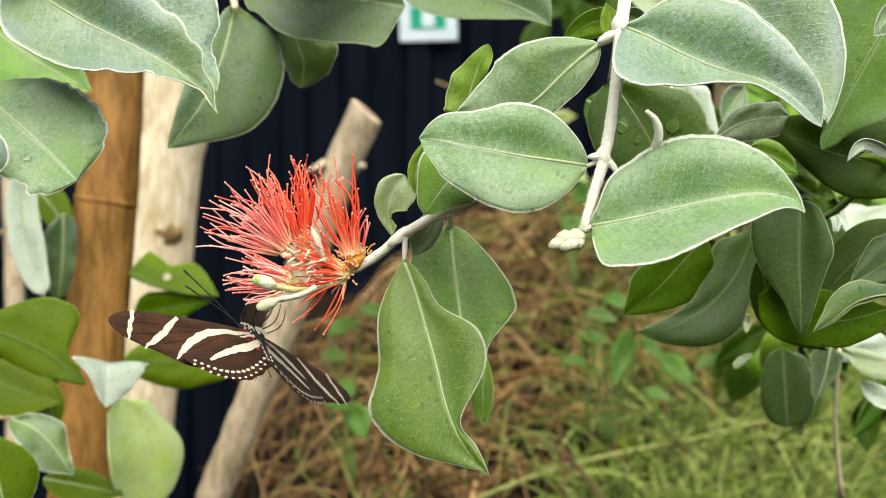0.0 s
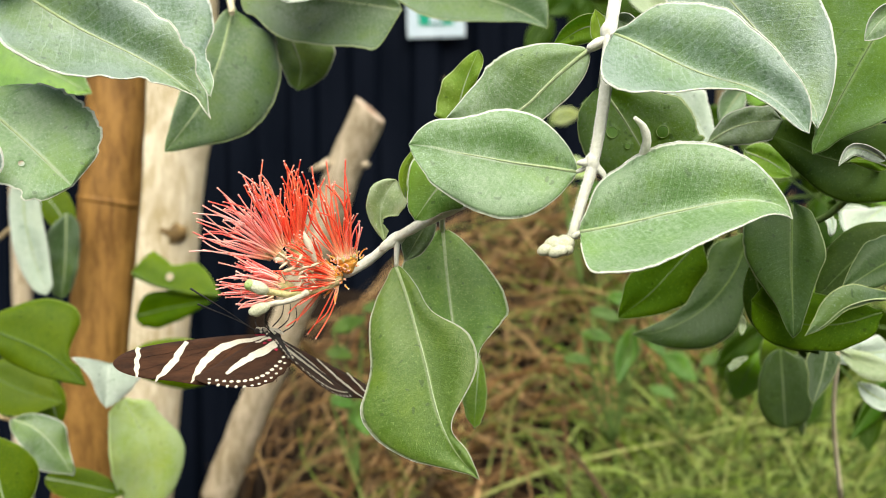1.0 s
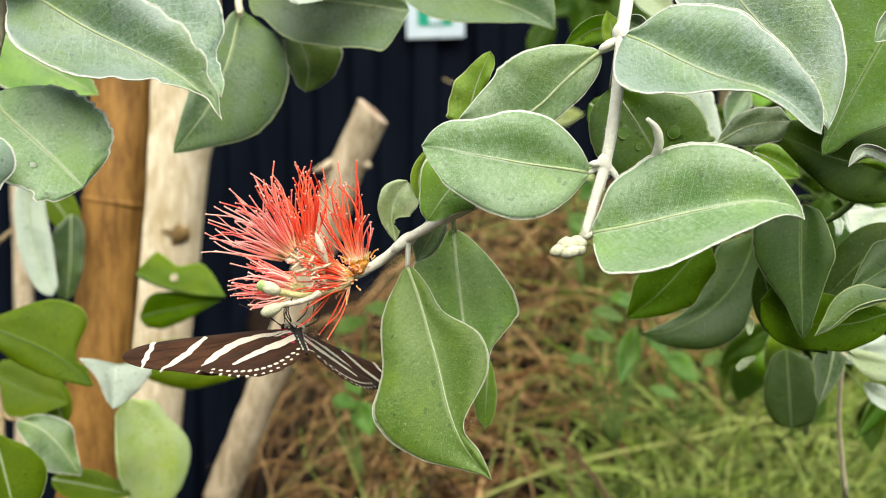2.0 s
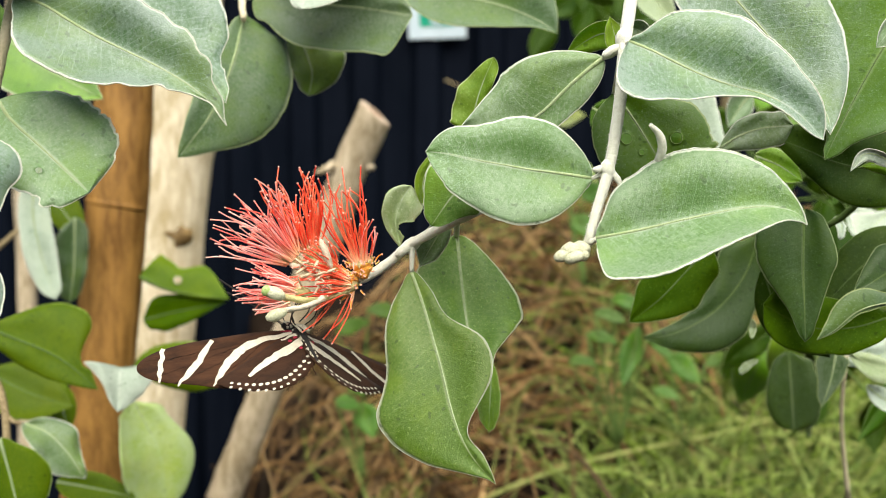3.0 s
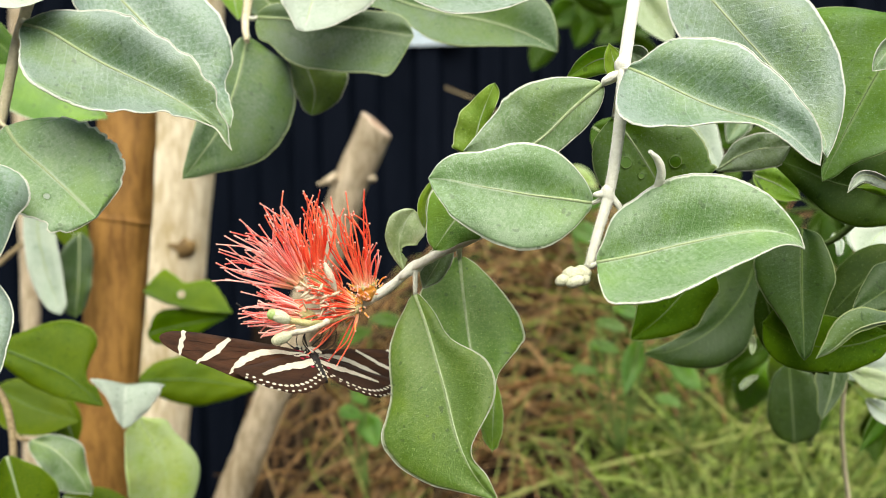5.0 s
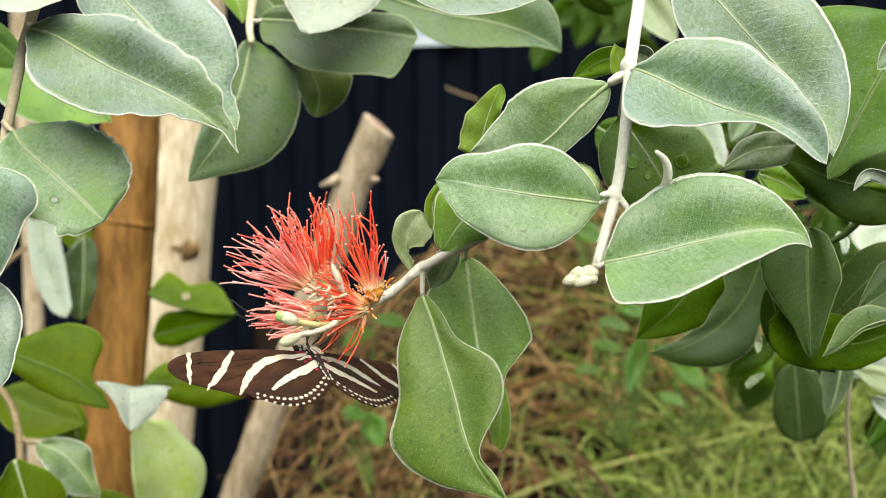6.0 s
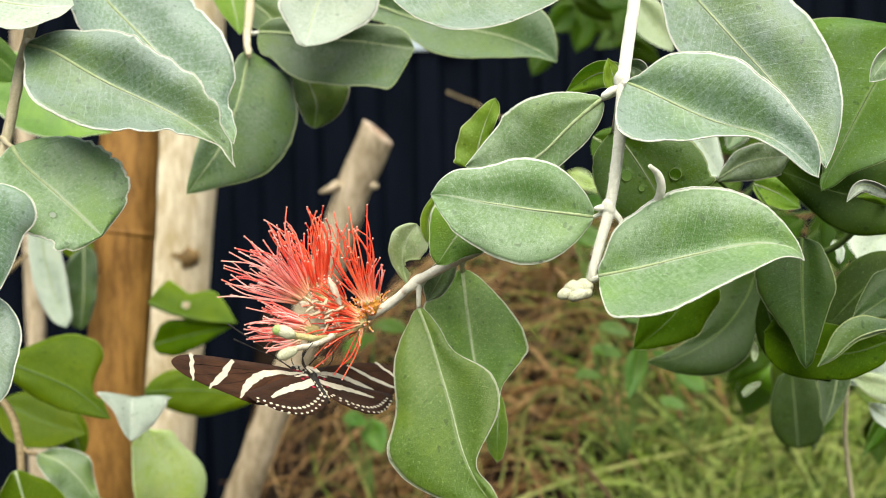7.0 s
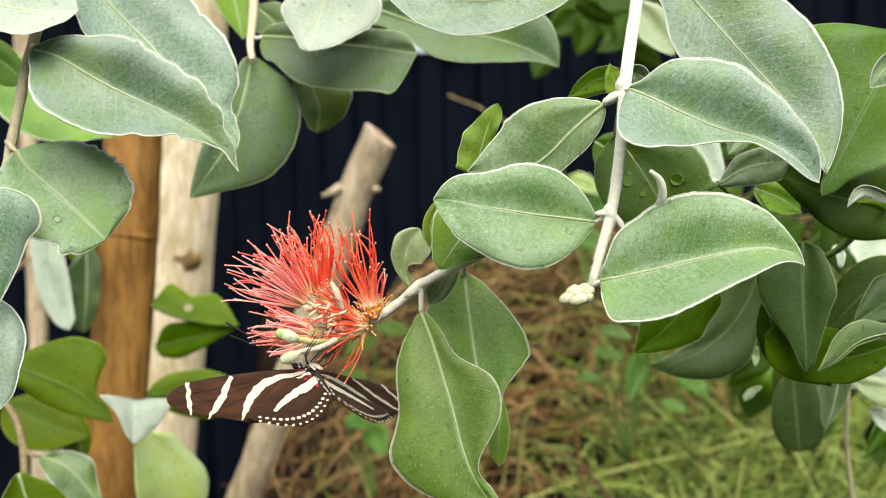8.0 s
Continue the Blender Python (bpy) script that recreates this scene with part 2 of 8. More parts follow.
def egg(bm, centre, axis, length, radius, seg=10, rings=8, mat=0, blunt=1.0, bumps=0.0):
    """A closed egg-shaped body along axis."""
    axis = Vector(axis).normalized()
    x = axis.orthogonal().normalized()
    y = axis.cross(x)
    uvl = bm.loops.layers.uv.verify()
    rows = []
    for i in range(rings + 1):
        a = math.pi * i / rings
        c = Vector(centre) - axis * math.cos(a) * length / 2
        r = radius * math.sin(a) ** blunt
        if i in (0, rings):
            rows.append([bm.verts.new(c)])
        else:
            rows.append([bm.verts.new(c + (x * math.cos(2 * math.pi * j / seg) + y * math.sin(2 * math.pi * j / seg)) * r * (1 + bumps * noise.noise(c * 900 + Vector((j * 0.9, i * 0.7, 0))))) for j in range(seg)])
    for i in range(rings):
        a, b = rows[i], rows[i + 1]
        for j in range(seg):
            k = (j + 1) % seg
            vs = (a[0], b[k], b[j]) if len(a) == 1 else (a[j], a[k], b[0]) if len(b) == 1 else (a[j], a[k], b[k], b[j])
            f = bm.faces.new(vs)
            f.material_index = mat
            for lp in f.loops:
                lp[uvl].uv = (0.5, i / rings)


STATIONS = (0.0, 0.08, 0.25, 0.5, 0.75, 0.92, 1.0)
FINE_STATIONS = (0.0, 0.04, 0.12, 0.25, 0.38, 0.5, 0.62, 0.75, 0.87, 0.95, 1.0)


def half_width(widths, s):
    """The half width of a blade at s, smooth through the widths at the stations; round at the base."""
    at = STATIONS if len(widths) == 5 else FINE_STATIONS
    last = len(at) - 1
    w = (0.0, *widths, 0.0)
    k = 0
    while k < last - 1 and s > at[k + 1]:
        k += 1
    if k == 0:
        return w[1] * math.sqrt(max(s, 0) / at[1])
    h = at[k + 1] - at[k]

    def slope(i):
        if i >= last:
            return (w[last] - w[last - 1]) / (at[last] - at[last - 1])
        return (w[i + 1] - w[i - 1]) / (at[i + 1] - at[i - 1])

    t = (s - at[k]) / h
    a = (2 * t ** 3 - 3 * t * t + 1) * w[k] + (t ** 3 - 2 * t * t + t) * h * slope(k)
    return max(0.0, a + (3 * t * t - 2 * t ** 3) * w[k + 1] + (t ** 3 - t * t) * h * slope(k + 1))


def leaf(owner, mid, left, right, mat, fold=(-12, 22), stalk=None, holes=(), bites=(), wave=0.0, cup=0.0, rib=0.00042,
         ribmat=None, name="leaf", label="", face=FRONT, stalkmat=None, rows=48, ragged=1.0, edge=0.0):
    """A leaf blade with thickness along the midrib mid. left, right: half widths at the stations; fold: degrees by which
    each half leans towards the front; holes: (u, s, radius in m); bites: (side, s, length, depth) out of the margin."""
    wob = random.uniform(0, 50)
    line = curve_points(mid, 61)
    length = sum((b - a).length for a, b in zip(line, line[1:]))
    cols = 9 if not holes else 20
    rows = rows if not holes else 64
    bm = bmesh.new()
    uvl = bm.loops.layers.uv.verify()
    us = [i / cols for i in range(-cols, cols + 1)]
    us = [math.copysign(abs(u) ** 0.8, u) for u in us]
    tops, bots, spots = [], [], []
    for i in range(rows + 1):
        s = 0.5 - 0.5 * math.cos(math.pi * i / rows)
        f = s * 60
        k = min(int(f), 59)
        p = line[k].lerp(line[k + 1], f - k)
        t = (line[min(k + 2, 60)] - line[max(k - 1, 0)]).normalized()
        nrm = (face - t * face.dot(t)).normalized()
        lat = nrm.cross(t)
        widths = [half_width(left, s), half_width(right, s)]
        for side, at, size, depth in bites:
            q = abs(s - at) / size
            if q < 1:
                rag = 1 + 0.25 * noise.noise(Vector((s * 60, wob, side)))
                widths[side] *= 1 - min(0.92, depth * (1 - q ** 3) * rag)
        for side in (0, 1):
            widths[side] *= 1 + 0.022 * noise.noise(Vector((s * 13, wob, side * 7.0))) + 0.011 * ragged * noise.noise(Vector((s * (47 if ragged < 2 else 26), wob, side * 3.0)))
        top, bot, spot = [], [], []
        for u in us:
            side = 0 if u < 0 else 1
            w = widths[side] * abs(u)
            lean = math.tan(radians(fold[side])) * w * (0.75 + 0.25 * abs(u))
            lean += 0.20 * w * math.sin(math.pi * abs(u)) * (1 - 0.5 * s)
            if fold[side] > 20:
                lean += 0.42 * w * abs(u) ** 3
            lean += wave * math.sin(s * 17 + wob + side * 2) * abs(u) ** 2 + cup * (u * u) * (1 - s)
            lean += 0.0009 * noise.noise(p * 70 + Vector((u * 1.3, wob, s * 2)))
            place = p + lat * (w if side == 0 else -w) + nrm * lean
            spot.append((u, s, place))
            th = 0.00016 * (1 - 0.5 * abs(u))
            top.append(bm.verts.new(place + nrm * th))
            bot.append(bm.verts.new(place - nrm * th))
        tops.append(top), bots.append(bot), spots.append(spot)

    def skip(i, j):
        for hu, hs, r in holes:
            k = min(range(rows + 1), key=lambda q: abs(spots[q][0][1] - hs))
            c = min(spots[k], key=lambda e: abs(e[0] - hu))[2]
            quad = (spots[i][j][2] + spots[i + 1][j + 1][2]) / 2
            if (quad - c).length < r * (1 + 0.15 * noise.noise(quad * 900)):
                return True
        return False

    m = len(us)
    gone = {(i, j) for i in range(rows) for j in range(m - 1) if holes and skip(i, j)}

    # round the rims of the holes
    for hu, hs, r in holes:
        k = min(range(rows + 1), key=lambda q: abs(spots[q][0][1] - hs))
        c = min(spots[k], key=lambda q: abs(q[0] - hu))[2]
        for i in range(1, rows):
            for j in range(1, m - 1):
                around = [(i - 1, j - 1) in gone, (i - 1, j) in gone, (i, j - 1) in gone, (i, j) in gone]
                if any(around) and not all(around) and (spots[i][j][2] - c).length < 1.6 * r:
                    shift = (spots[i][j][2] - c).normalized() * r + c - spots[i][j][2]
                    tops[i][j].co += shift
                    bots[i][j].co += shift

    def quad(vs, uvs):
        f = bm.faces.new(vs)
        for lp, q in zip(f.loops, uvs):
            lp[uvl].uv = q

    for i in range(rows):
        s0, s1 = spots[i][0][1], spots[i + 1][0][1]
        for j in range(m - 1):
            if (i, j) in gone:
                continue
            a, b = us[j] * 0.5 + 0.5, us[j + 1] * 0.5 + 0.5
            quad((tops[i][j], tops[i + 1][j], tops[i + 1][j + 1], tops[i][j + 1]), ((a, s0), (a, s1), (b, s1), (b, s0)))
            quad((bots[i][j], bots[i][j + 1], bots[i + 1][j + 1], bots[i + 1][j]), ((a, s0), (b, s0), (b, s1), (a, s1)))
        for j in (0, m - 1):
            if (i, min(j, m - 2)) in gone:
                continue
            e = ((1.0 if j else 0.0), s0)
            vs = (tops[i][j], bots[i][j], bots[i + 1][j], tops[i + 1][j])
            quad(vs if j == 0 else vs[::-1], (e,) * 4)
    for i, j in gone:
        for di, dj, a, b in ((-1, 0, (i, j), (i, j + 1)), (1, 0, (i + 1, j + 1), (i + 1, j)), (0, -1, (i + 1, j), (i, j)), (0, 1, (i, j + 1), (i + 1, j + 1))):
            if (i + di, j + dj) not in gone and 0 <= i + di < rows and 0 <= j + dj < m - 1:
                quad((tops[a[0]][a[1]], tops[b[0]][b[1]], bots[b[0]][b[1]], bots[a[0]][a[1]]), ((1.0, 0.5),) * 4)
    if edge:
        for j in (0, m - 1):
            tube(bm, [spots[i][j][2] for i in range(2, rows + 1)], (edge * 0.6, edge, edge, edge * 0.7), 5, 3, 3 * rows, uneven=0.7, caps=False)
    for hu, hs, r in holes:
        k = min(range(rows + 1), key=lambda q: abs(spots[q][0][1] - hs))
        j = min(range(m), key=lambda q: abs(spots[k][q][0] - hu))
        c, x = spots[k][j][2], (spots[k][j + 1][2] - spots[k][j - 1][2]).normalized()
        y = spots[k + 1][j][2] - spots[k - 1][j][2]
        y = (y - x * y.dot(x)).normalized()
        tube(bm, [c + (x * math.cos(a) + y * math.sin(a)) * r for a in (2 * math.pi * q / 12 for q in range(13))], (0.00012, 0.00012), 5, 3, 40, uneven=0.5, caps=False)
    ribline = [spots[i][cols][2] for i in range(0, rows + 1, 3)]
    tube(bm, ribline, (rib * 1.5, rib, rib * 0.75, rib * 0.3), 6, 1, 16)
    if stalk:
        a, b = Vector(stalk), ribline[0]
        tube(bm, [a, (a + b) / 2 + Vector((0, 0, -0.0006)), b.lerp(ribline[1], 0.3)], (rib * 2.4, rib * 1.9, rib * 1.5), 8, 2, 8)
    return part(name, bm, (mat, ribmat or VEIN, stalkmat or TWIG_FELT, MARGIN if mat in (LEAF_FELT, LEAF_HEAVY, LEAF_MID, LEAF_PALE) else MARGIN_THIN), owner, label)


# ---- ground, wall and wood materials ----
# near-black and dull: shade in the gaps between stems is put into its colour
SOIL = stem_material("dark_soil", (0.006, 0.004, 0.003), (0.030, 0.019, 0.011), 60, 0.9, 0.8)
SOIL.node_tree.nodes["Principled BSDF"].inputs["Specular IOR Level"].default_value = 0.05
CLADDING = stem_material("dark_blue_cladding", (0.0014, 0.0030, 0.0066), (0.0046, 0.0068, 0.0124), 25, 0.7, 0.1, (1, 1, 0.08))
CLADDING.node_tree.nodes["Principled BSDF"].inputs["Specular IOR Level"].default_value = 0.04
BARK = stem_material("smooth_brown_bark", (0.15, 0.070, 0.012), (0.39, 0.205, 0.048), 110, 0.55, 0.5, (1.6, 1.6, 0.35))
POST_WOOD = stem_material("debarked_timber", (0.48, 0.38, 0.20), (0.95, 0.87, 0.66), 210, 0.65, 0.6, (1.5, 1.5, 0.20))
SAWN_WOOD = stem_material("weathered_branch", (0.31, 0.245, 0.140), (0.76, 0.645, 0.460), 170, 0.7, 0.8, (1.4, 1.4, 0.22))
END_GRAIN = stem_material("end_grain", (0.40, 0.29, 0.19), (0.62, 0.52, 0.40), 160, 0.8, 0.4)
HEART = stem_material("brown_heartwood", (0.20, 0.10, 0.05), (0.42, 0.28, 0.18), 200, 0.8, 0.4)
KNOT = stem_material("knot", (0.10, 0.06, 0.02), (0.34, 0.22, 0.08), 120, 0.7, 0.5)
STRAW = stem_material("green_straw", (0.17, 0.21, 0.04), (0.36, 0.37, 0.12), 120, 0.6, 0.3)


def strand_material(name, tones, rough=0.7, thin=0.0):
    m, n, l, b = material(name, rough, 0, 0.3)
    geo = n.new("ShaderNodeNewGeometry")
    k = n.new("ShaderNodeValToRGB")
    k.color_ramp.interpolation = "LINEAR"
    el = k.color_ramp.elements
    while len(el) < len(tones):
        el.new(0.5)
    for i, c in enumerate(tones):
        el[i].position, el[i].color = i / (len(tones) - 1), (*c, 1)
    l.new(geo.outputs["Random Per Island"], k.inputs["Fac"])
    g = grain(n, l, 90, 3)
    col = blend(n, l, mth(n, l, "MULTIPLY", g, 0.5), k.outputs["Color"], (0.05, 0.035, 0.02))
    l.new(col, b.inputs["Base Color"])
    return m


DRY = strand_material("dry_stems", ((0.012, 0.008, 0.003), (0.195, 0.094, 0.022), (0.62, 0.40, 0.17), (0.022, 0.012, 0.004), (0.32, 0.175, 0.050), (0.12, 0.17, 0.03)))
GRASS = strand_material("grass_blades", ((0.03, 0.075, 0.004), (0.23, 0.36, 0.02), (0.46, 0.59, 0.15), (0.05, 0.13, 0.008), (0.38, 0.43, 0.11), (0.07, 0.09, 0.015)))


# ---- ground ----
def mound(x, y):
    """Height of the ground: a raised bed with a low heap of dry growth on it, falling to a path."""
    def step(v):
        v = min(1.0, max(0.0, v))
        return v * v * (3 - 2 * v)

    q = ((x - 0.26) / 0.50) ** 2 + ((y - 1.85) / 0.55) ** 2
    edge = x + 0.19 * y
    bed = 0.75 * step((edge + 0.04) / 0.09) * step((y - 0.45) / 0.5)
    return bed + 0.30 * math.exp(-1.1 * q) * step(edge / 0.40) + 0.012 * noise.noise(Vector((x * 6, y * 6, 0)))


bm = bmesh.new()
axis_x = [-60, -20, -8, -4, -3, -2, -1.4] + [-1 + 0.04 * i for i in range(51)] + [1.4, 2, 3] + [4, 8, 20, 60]
axis_y = [-60, -20, -8, -3, -1.5] + [-1 + 0.1 * i for i in range(12)] + [0.2 + 0.05 * i for i in range(61)] + [4, 5, 7, 10, 20, 60]
grid = [[bm.verts.new((x, y, mound(x, y) - 0.03)) for y in axis_y] for x in axis_x]
for a, b in zip(grid, grid[1:]):
    for i in range(len(axis_y) - 1):
        bm.faces.new((a[i], b[i], b[i + 1], a[i + 1]))
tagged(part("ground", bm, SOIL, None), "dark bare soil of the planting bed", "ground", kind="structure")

# corrugated dark wall behind the bed
bm = bmesh.new()
prof = []
x = -5.0
while x < 5.0:
    prof += [(x, 0.0), (x + 0.05, 0.0), (x + 0.07, 0.03), (x + 0.13, 0.03), (x + 0.15, 0.0)]
    x += 0.18
lo = [bm.verts.new((px, 3.16 - d, -0.1)) for px, d in prof]
hi = [bm.verts.new((px, 3.16 - d, 3.4)) for px, d in prof]
lo2 = [bm.verts.new((px, 3.20, -0.1)) for px, d in prof]
hi2 = [bm.verts.new((px, 3.20, 3.4)) for px, d in prof]
for i in range(len(prof) - 1):
    bm.faces.new((lo[i], lo[i + 1], hi[i + 1], hi[i]))
    bm.faces.new((lo2[i + 1], lo2[i], hi2[i], hi2[i + 1]))
    bm.faces.new((hi[i], hi[i + 1], hi2[i + 1], hi2[i]))
tagged(part("wall_back", bm, CLADDING, None, smooth=False), "dark blue-black corrugated cladding wall", "wall", kind="structure")


# ---- shapes for flower, wood and butterfly ----
def cup(owner, at, axis, length, radius, mat, label):
    """A small floral cup that widens towards its mouth."""
    axis = Vector(axis).normalized()
    at = Vector(at)
    bm = bmesh.new()
    tube(bm, [at - axis * length * 0.55, at - axis * length * 0.2, at + axis * length * 0.15, at + axis * length * 0.45],
         (radius * 0.35, radius * 0.7, radius * 0.85, radius * 0.95), 14, count=12, uneven=0.3)
    x = axis.orthogonal().normalized()
    y = axis.cross(x)
    for k in range(5):
        a = 2 * math.pi * k / 5
        out = x * math.cos(a) + y * math.sin(a)
        egg(bm, at + axis * length * 0.42 + out * radius * 0.8, axis + out * 0.5, length * 0.34, radius * 0.2, 7, 5, 1)
    for k in range(44):
        a = 2.4 * k
        egg(bm, at + axis * length * 0.46 + (x * math.cos(a) + y * math.sin(a)) * radius * 1.05 * math.sqrt(k / 44), axis + x * 0.3 * math.sin(k * 5), radius * (0.45 + 0.35 * math.sin(k * 7.3)), radius * 0.085, 6, 4, 2 if k % 3 else 1)
    return part("floret", bm, (mat, FLORET_GREEN, ANTHER), owner, label)


def stamens(owner, at, axis, count, spread, short, long, seed, mat=None):
    """Thin bowed filaments with a bead of an anther, fanning out round axis."""
    rnd = random.Random(seed)
    axis = Vector(axis).normalized()
    x = axis.orthogonal().normalized()
    y = axis.cross(x)
    for i in range(count):
        a = rnd.uniform(0, 2 * math.pi)
        lean = radians(spread) * math.sqrt(rnd.random())
        d = (axis * math.cos(lean) + (x * math.cos(a) + y * math.sin(a)) * math.sin(lean)).normalized()
        root = Vector(at) + (x * math.cos(a) + y * math.sin(a)) * 0.0030 * (0.4 + lean)
        size = rnd.uniform(short, long) * (1 - 0.16 * (lean / radians(spread)) ** 4)
        bend = Vector((rnd.uniform(-1, 1), rnd.uniform(-1, 1), rnd.uniform(-0.6, 1))) * size * 0.13
        tip = root + d * size
        bm = bmesh.new()
        tube(bm, [root, root.lerp(tip, 0.35) + bend * 0.8, root.lerp(tip, 0.7) + bend, tip], (0.00030, 0.00025, 0.00022, 0.00020), 5, 0, 9, caps=False)
        egg(bm, tip, d.cross(axis) if d.cross(axis).length > 1e-4 else x, 0.0007, 0.00029, 6, 4, 1)
        part("stamen", bm, (mat or FILAMENT, ANTHER), owner)


def saw_off(bm, at, normal):
    """Cuts a log by a plane and gives the cut's rim back."""
    at, normal = Vector(at), Vector(normal).normalized()
    got = bmesh.ops.bisect_plane(bm, geom=bm.verts[:] + bm.edges[:] + bm.faces[:], plane_co=at, plane_no=normal, clear_outer=True)
    rim = [v.co.copy() for v in got["geom_cut"] if isinstance(v, bmesh.types.BMVert)]
    mid = sum(rim, Vector()) / len(rim)
    x = normal.orthogonal().normalized()
    y = normal.cross(x)
    rim.sort(key=lambda p: math.atan2((p - mid).dot(y), (p - mid).dot(x)))
    return mid, normal, rim


def cut_face(bm, mid, normal, rim):
    """The sawn face: a rough disc with a darker heart."""
    rings = []
    for k, lift in ((1.0, 0.0), (0.93, 0.0008), (0.50, 0.0010), (0.34, 0.0006), (0.18, 0.0002)):
        rings.append([bm.verts.new(mid + (p - mid) * (k + (0.05 * noise.noise(p * 90) if k < 0.9 else 0)) + normal * lift) for p in rim])
    n = len(rim)
    for q, (a, b) in enumerate(zip(rings, rings[1:])):
        for j in range(n):
            f = bm.faces.new((a[j], a[(j + 1) % n], b[(j + 1) % n], b[j]))
            f.material_index = 1 if q >= 2 else 0
    f = bm.faces.new(rings[-1])
    f.material_index = 1


def knot(bm, at, radius):
    egg(bm, Vector(at) + Vector((0, radius * 0.30, 0)), (1, 0, -0.1), radius * 2.2, radius * 0.72, 14, 8, bumps=0.5)


def ring_scar(bm, a, b, radius):
    tube(bm, [a, b], (radius, radius * 1.01), 24, count=4, uneven=0.05)


def stem_hairs(owner, pts, radius):
    """Short pale hairs standing off a felted stem."""
    rnd = random.Random(8)
    line = curve_points(pts, 200)
    bm = bmesh.new()
    for _ in range(2600):
        p = line[rnd.randrange(200)]
        d = Vector((rnd.gauss(0, 1), rnd.gauss(0, 1), rnd.gauss(0, 0.5))).normalized()
        tube(bm, [p + d * radius * 0.7, p + d * (radius + rnd.uniform(0.00015, 0.0005))], (0.00006, 0.00003), 3, count=2, caps=False)
    tagged(part("stem_hair", bm, TWIG_FELT, owner), kind="stuff")


# ---- the plants, shoot by shoot ----

hanging_shoot = thing("hanging_shoot", "pale felted shrub shoot with grey-green leaves hanging beside the flower", "branch")
bm = bmesh.new()
tube(bm, [(0.0561, 0.3065, 1.2615), (0.0534, 0.3001, 1.2436), (0.0512, 0.2955, 1.2339), (0.0488, 0.2906, 1.2214), (0.0470, 0.2869, 1.2033), (0.0440, 0.2834, 1.1869), (0.0409, 0.2814, 1.1766), (0.0384, 0.2796, 1.1675)], (0.0020, 0.0018, 0.0018, 0.0017, 0.0015, 0.0012), 10, uneven=0.08)
part("stem", bm, TWIG_FELT, hanging_shoot)
leaf(hanging_shoot, [(0.0402, 0.2778, 1.1692), (0.0457, 0.2764, 1.1704), (0.0532, 0.2750, 1.1721), (0.0600, 0.2736, 1.1740), (0.0675, 0.2722, 1.1758), (0.0735, 0.2711, 1.1772), (0.0811, 0.2704, 1.1781), (0.0866, 0.2699, 1.1775), (0.0901, 0.2697, 1.1760), (0.0918, 0.2695, 1.1736)], (0.0044, 0.0112, 0.0147, 0.017, 0.0175, 0.0158, 0.0118, 0.005, 0.001), (0.0091, 0.0111, 0.012, 0.011, 0.0094, 0.0077, 0.0055, 0.0029, 0.0015), LEAF_FELT, fold=(-8, 44), stalk=(0.0388, 0.2797, 1.1685), rib=0.00038, edge=0.00025, face=Vector((-0.244, -0.965, 0.091)))
leaf(hanging_shoot, [(0.0399, 0.2851, 1.1843), (0.0326, 0.2842, 1.1855), (0.0239, 0.2833, 1.1866), (0.0163, 0.2825, 1.1879), (0.0079, 0.2817, 1.1894), (0.0019, 0.2823, 1.1907), (-0.0040, 0.2830, 1.1913)], (0.0035, 0.0082, 0.0125, 0.0144, 0.0143, 0.0132, 0.0105, 0.0071, 0.0036), (0.0044, 0.0085, 0.0125, 0.0135, 0.0133, 0.0109, 0.0088, 0.0071, 0.004), LEAF_FELT, fold=(20, -10), stalk=(0.0438, 0.2844, 1.1876), wave=0.0003, rib=0.00036, edge=0.00012, face=Vector((-0.060, -0.997, 0.042)))
leaf(hanging_shoot, [(0.0433, 0.2928, 1.2163), (0.0372, 0.2937, 1.2113), (0.0328, 0.2948, 1.2071), (0.0266, 0.2965, 1.2011), (0.0182, 0.2982, 1.1975), (0.0057, 0.2999, 1.1981)], (0.0028, 0.0049, 0.0062, 0.0059, 0.0057, 0.0066, 0.0057, 0.0045, 0.0018), (0.003, 0.0069, 0.0117, 0.0147, 0.0152, 0.015, 0.0147, 0.0088, 0.0034), LEAF_FELT, fold=(20, -18), stalk=(0.0483, 0.2904, 1.2196), rib=0.00047, edge=0.00013, face=Vector((-0.092, -0.996, -0.018)))
leaf(hanging_shoot, [(0.0083, 0.3082, 1.1968), (0.0099, 0.3087, 1.2044), (0.0120, 0.3089, 1.2108), (0.0148, 0.3089, 1.2175)], (0.0056, 0.006, 0.0064, 0.0062, 0.0062, 0.0047, 0.0034, 0.0022, 0.0012), (0.0004, 0.0011, 0.0019, 0.0022, 0.0025, 0.0028, 0.0028, 0.0026, 0.0016), LEAF_YOUNG, fold=(-8, 16), wave=0.0006, rib=0.00026, edge=0.00011, face=Vector((-0.036, -0.999, -0.024)))
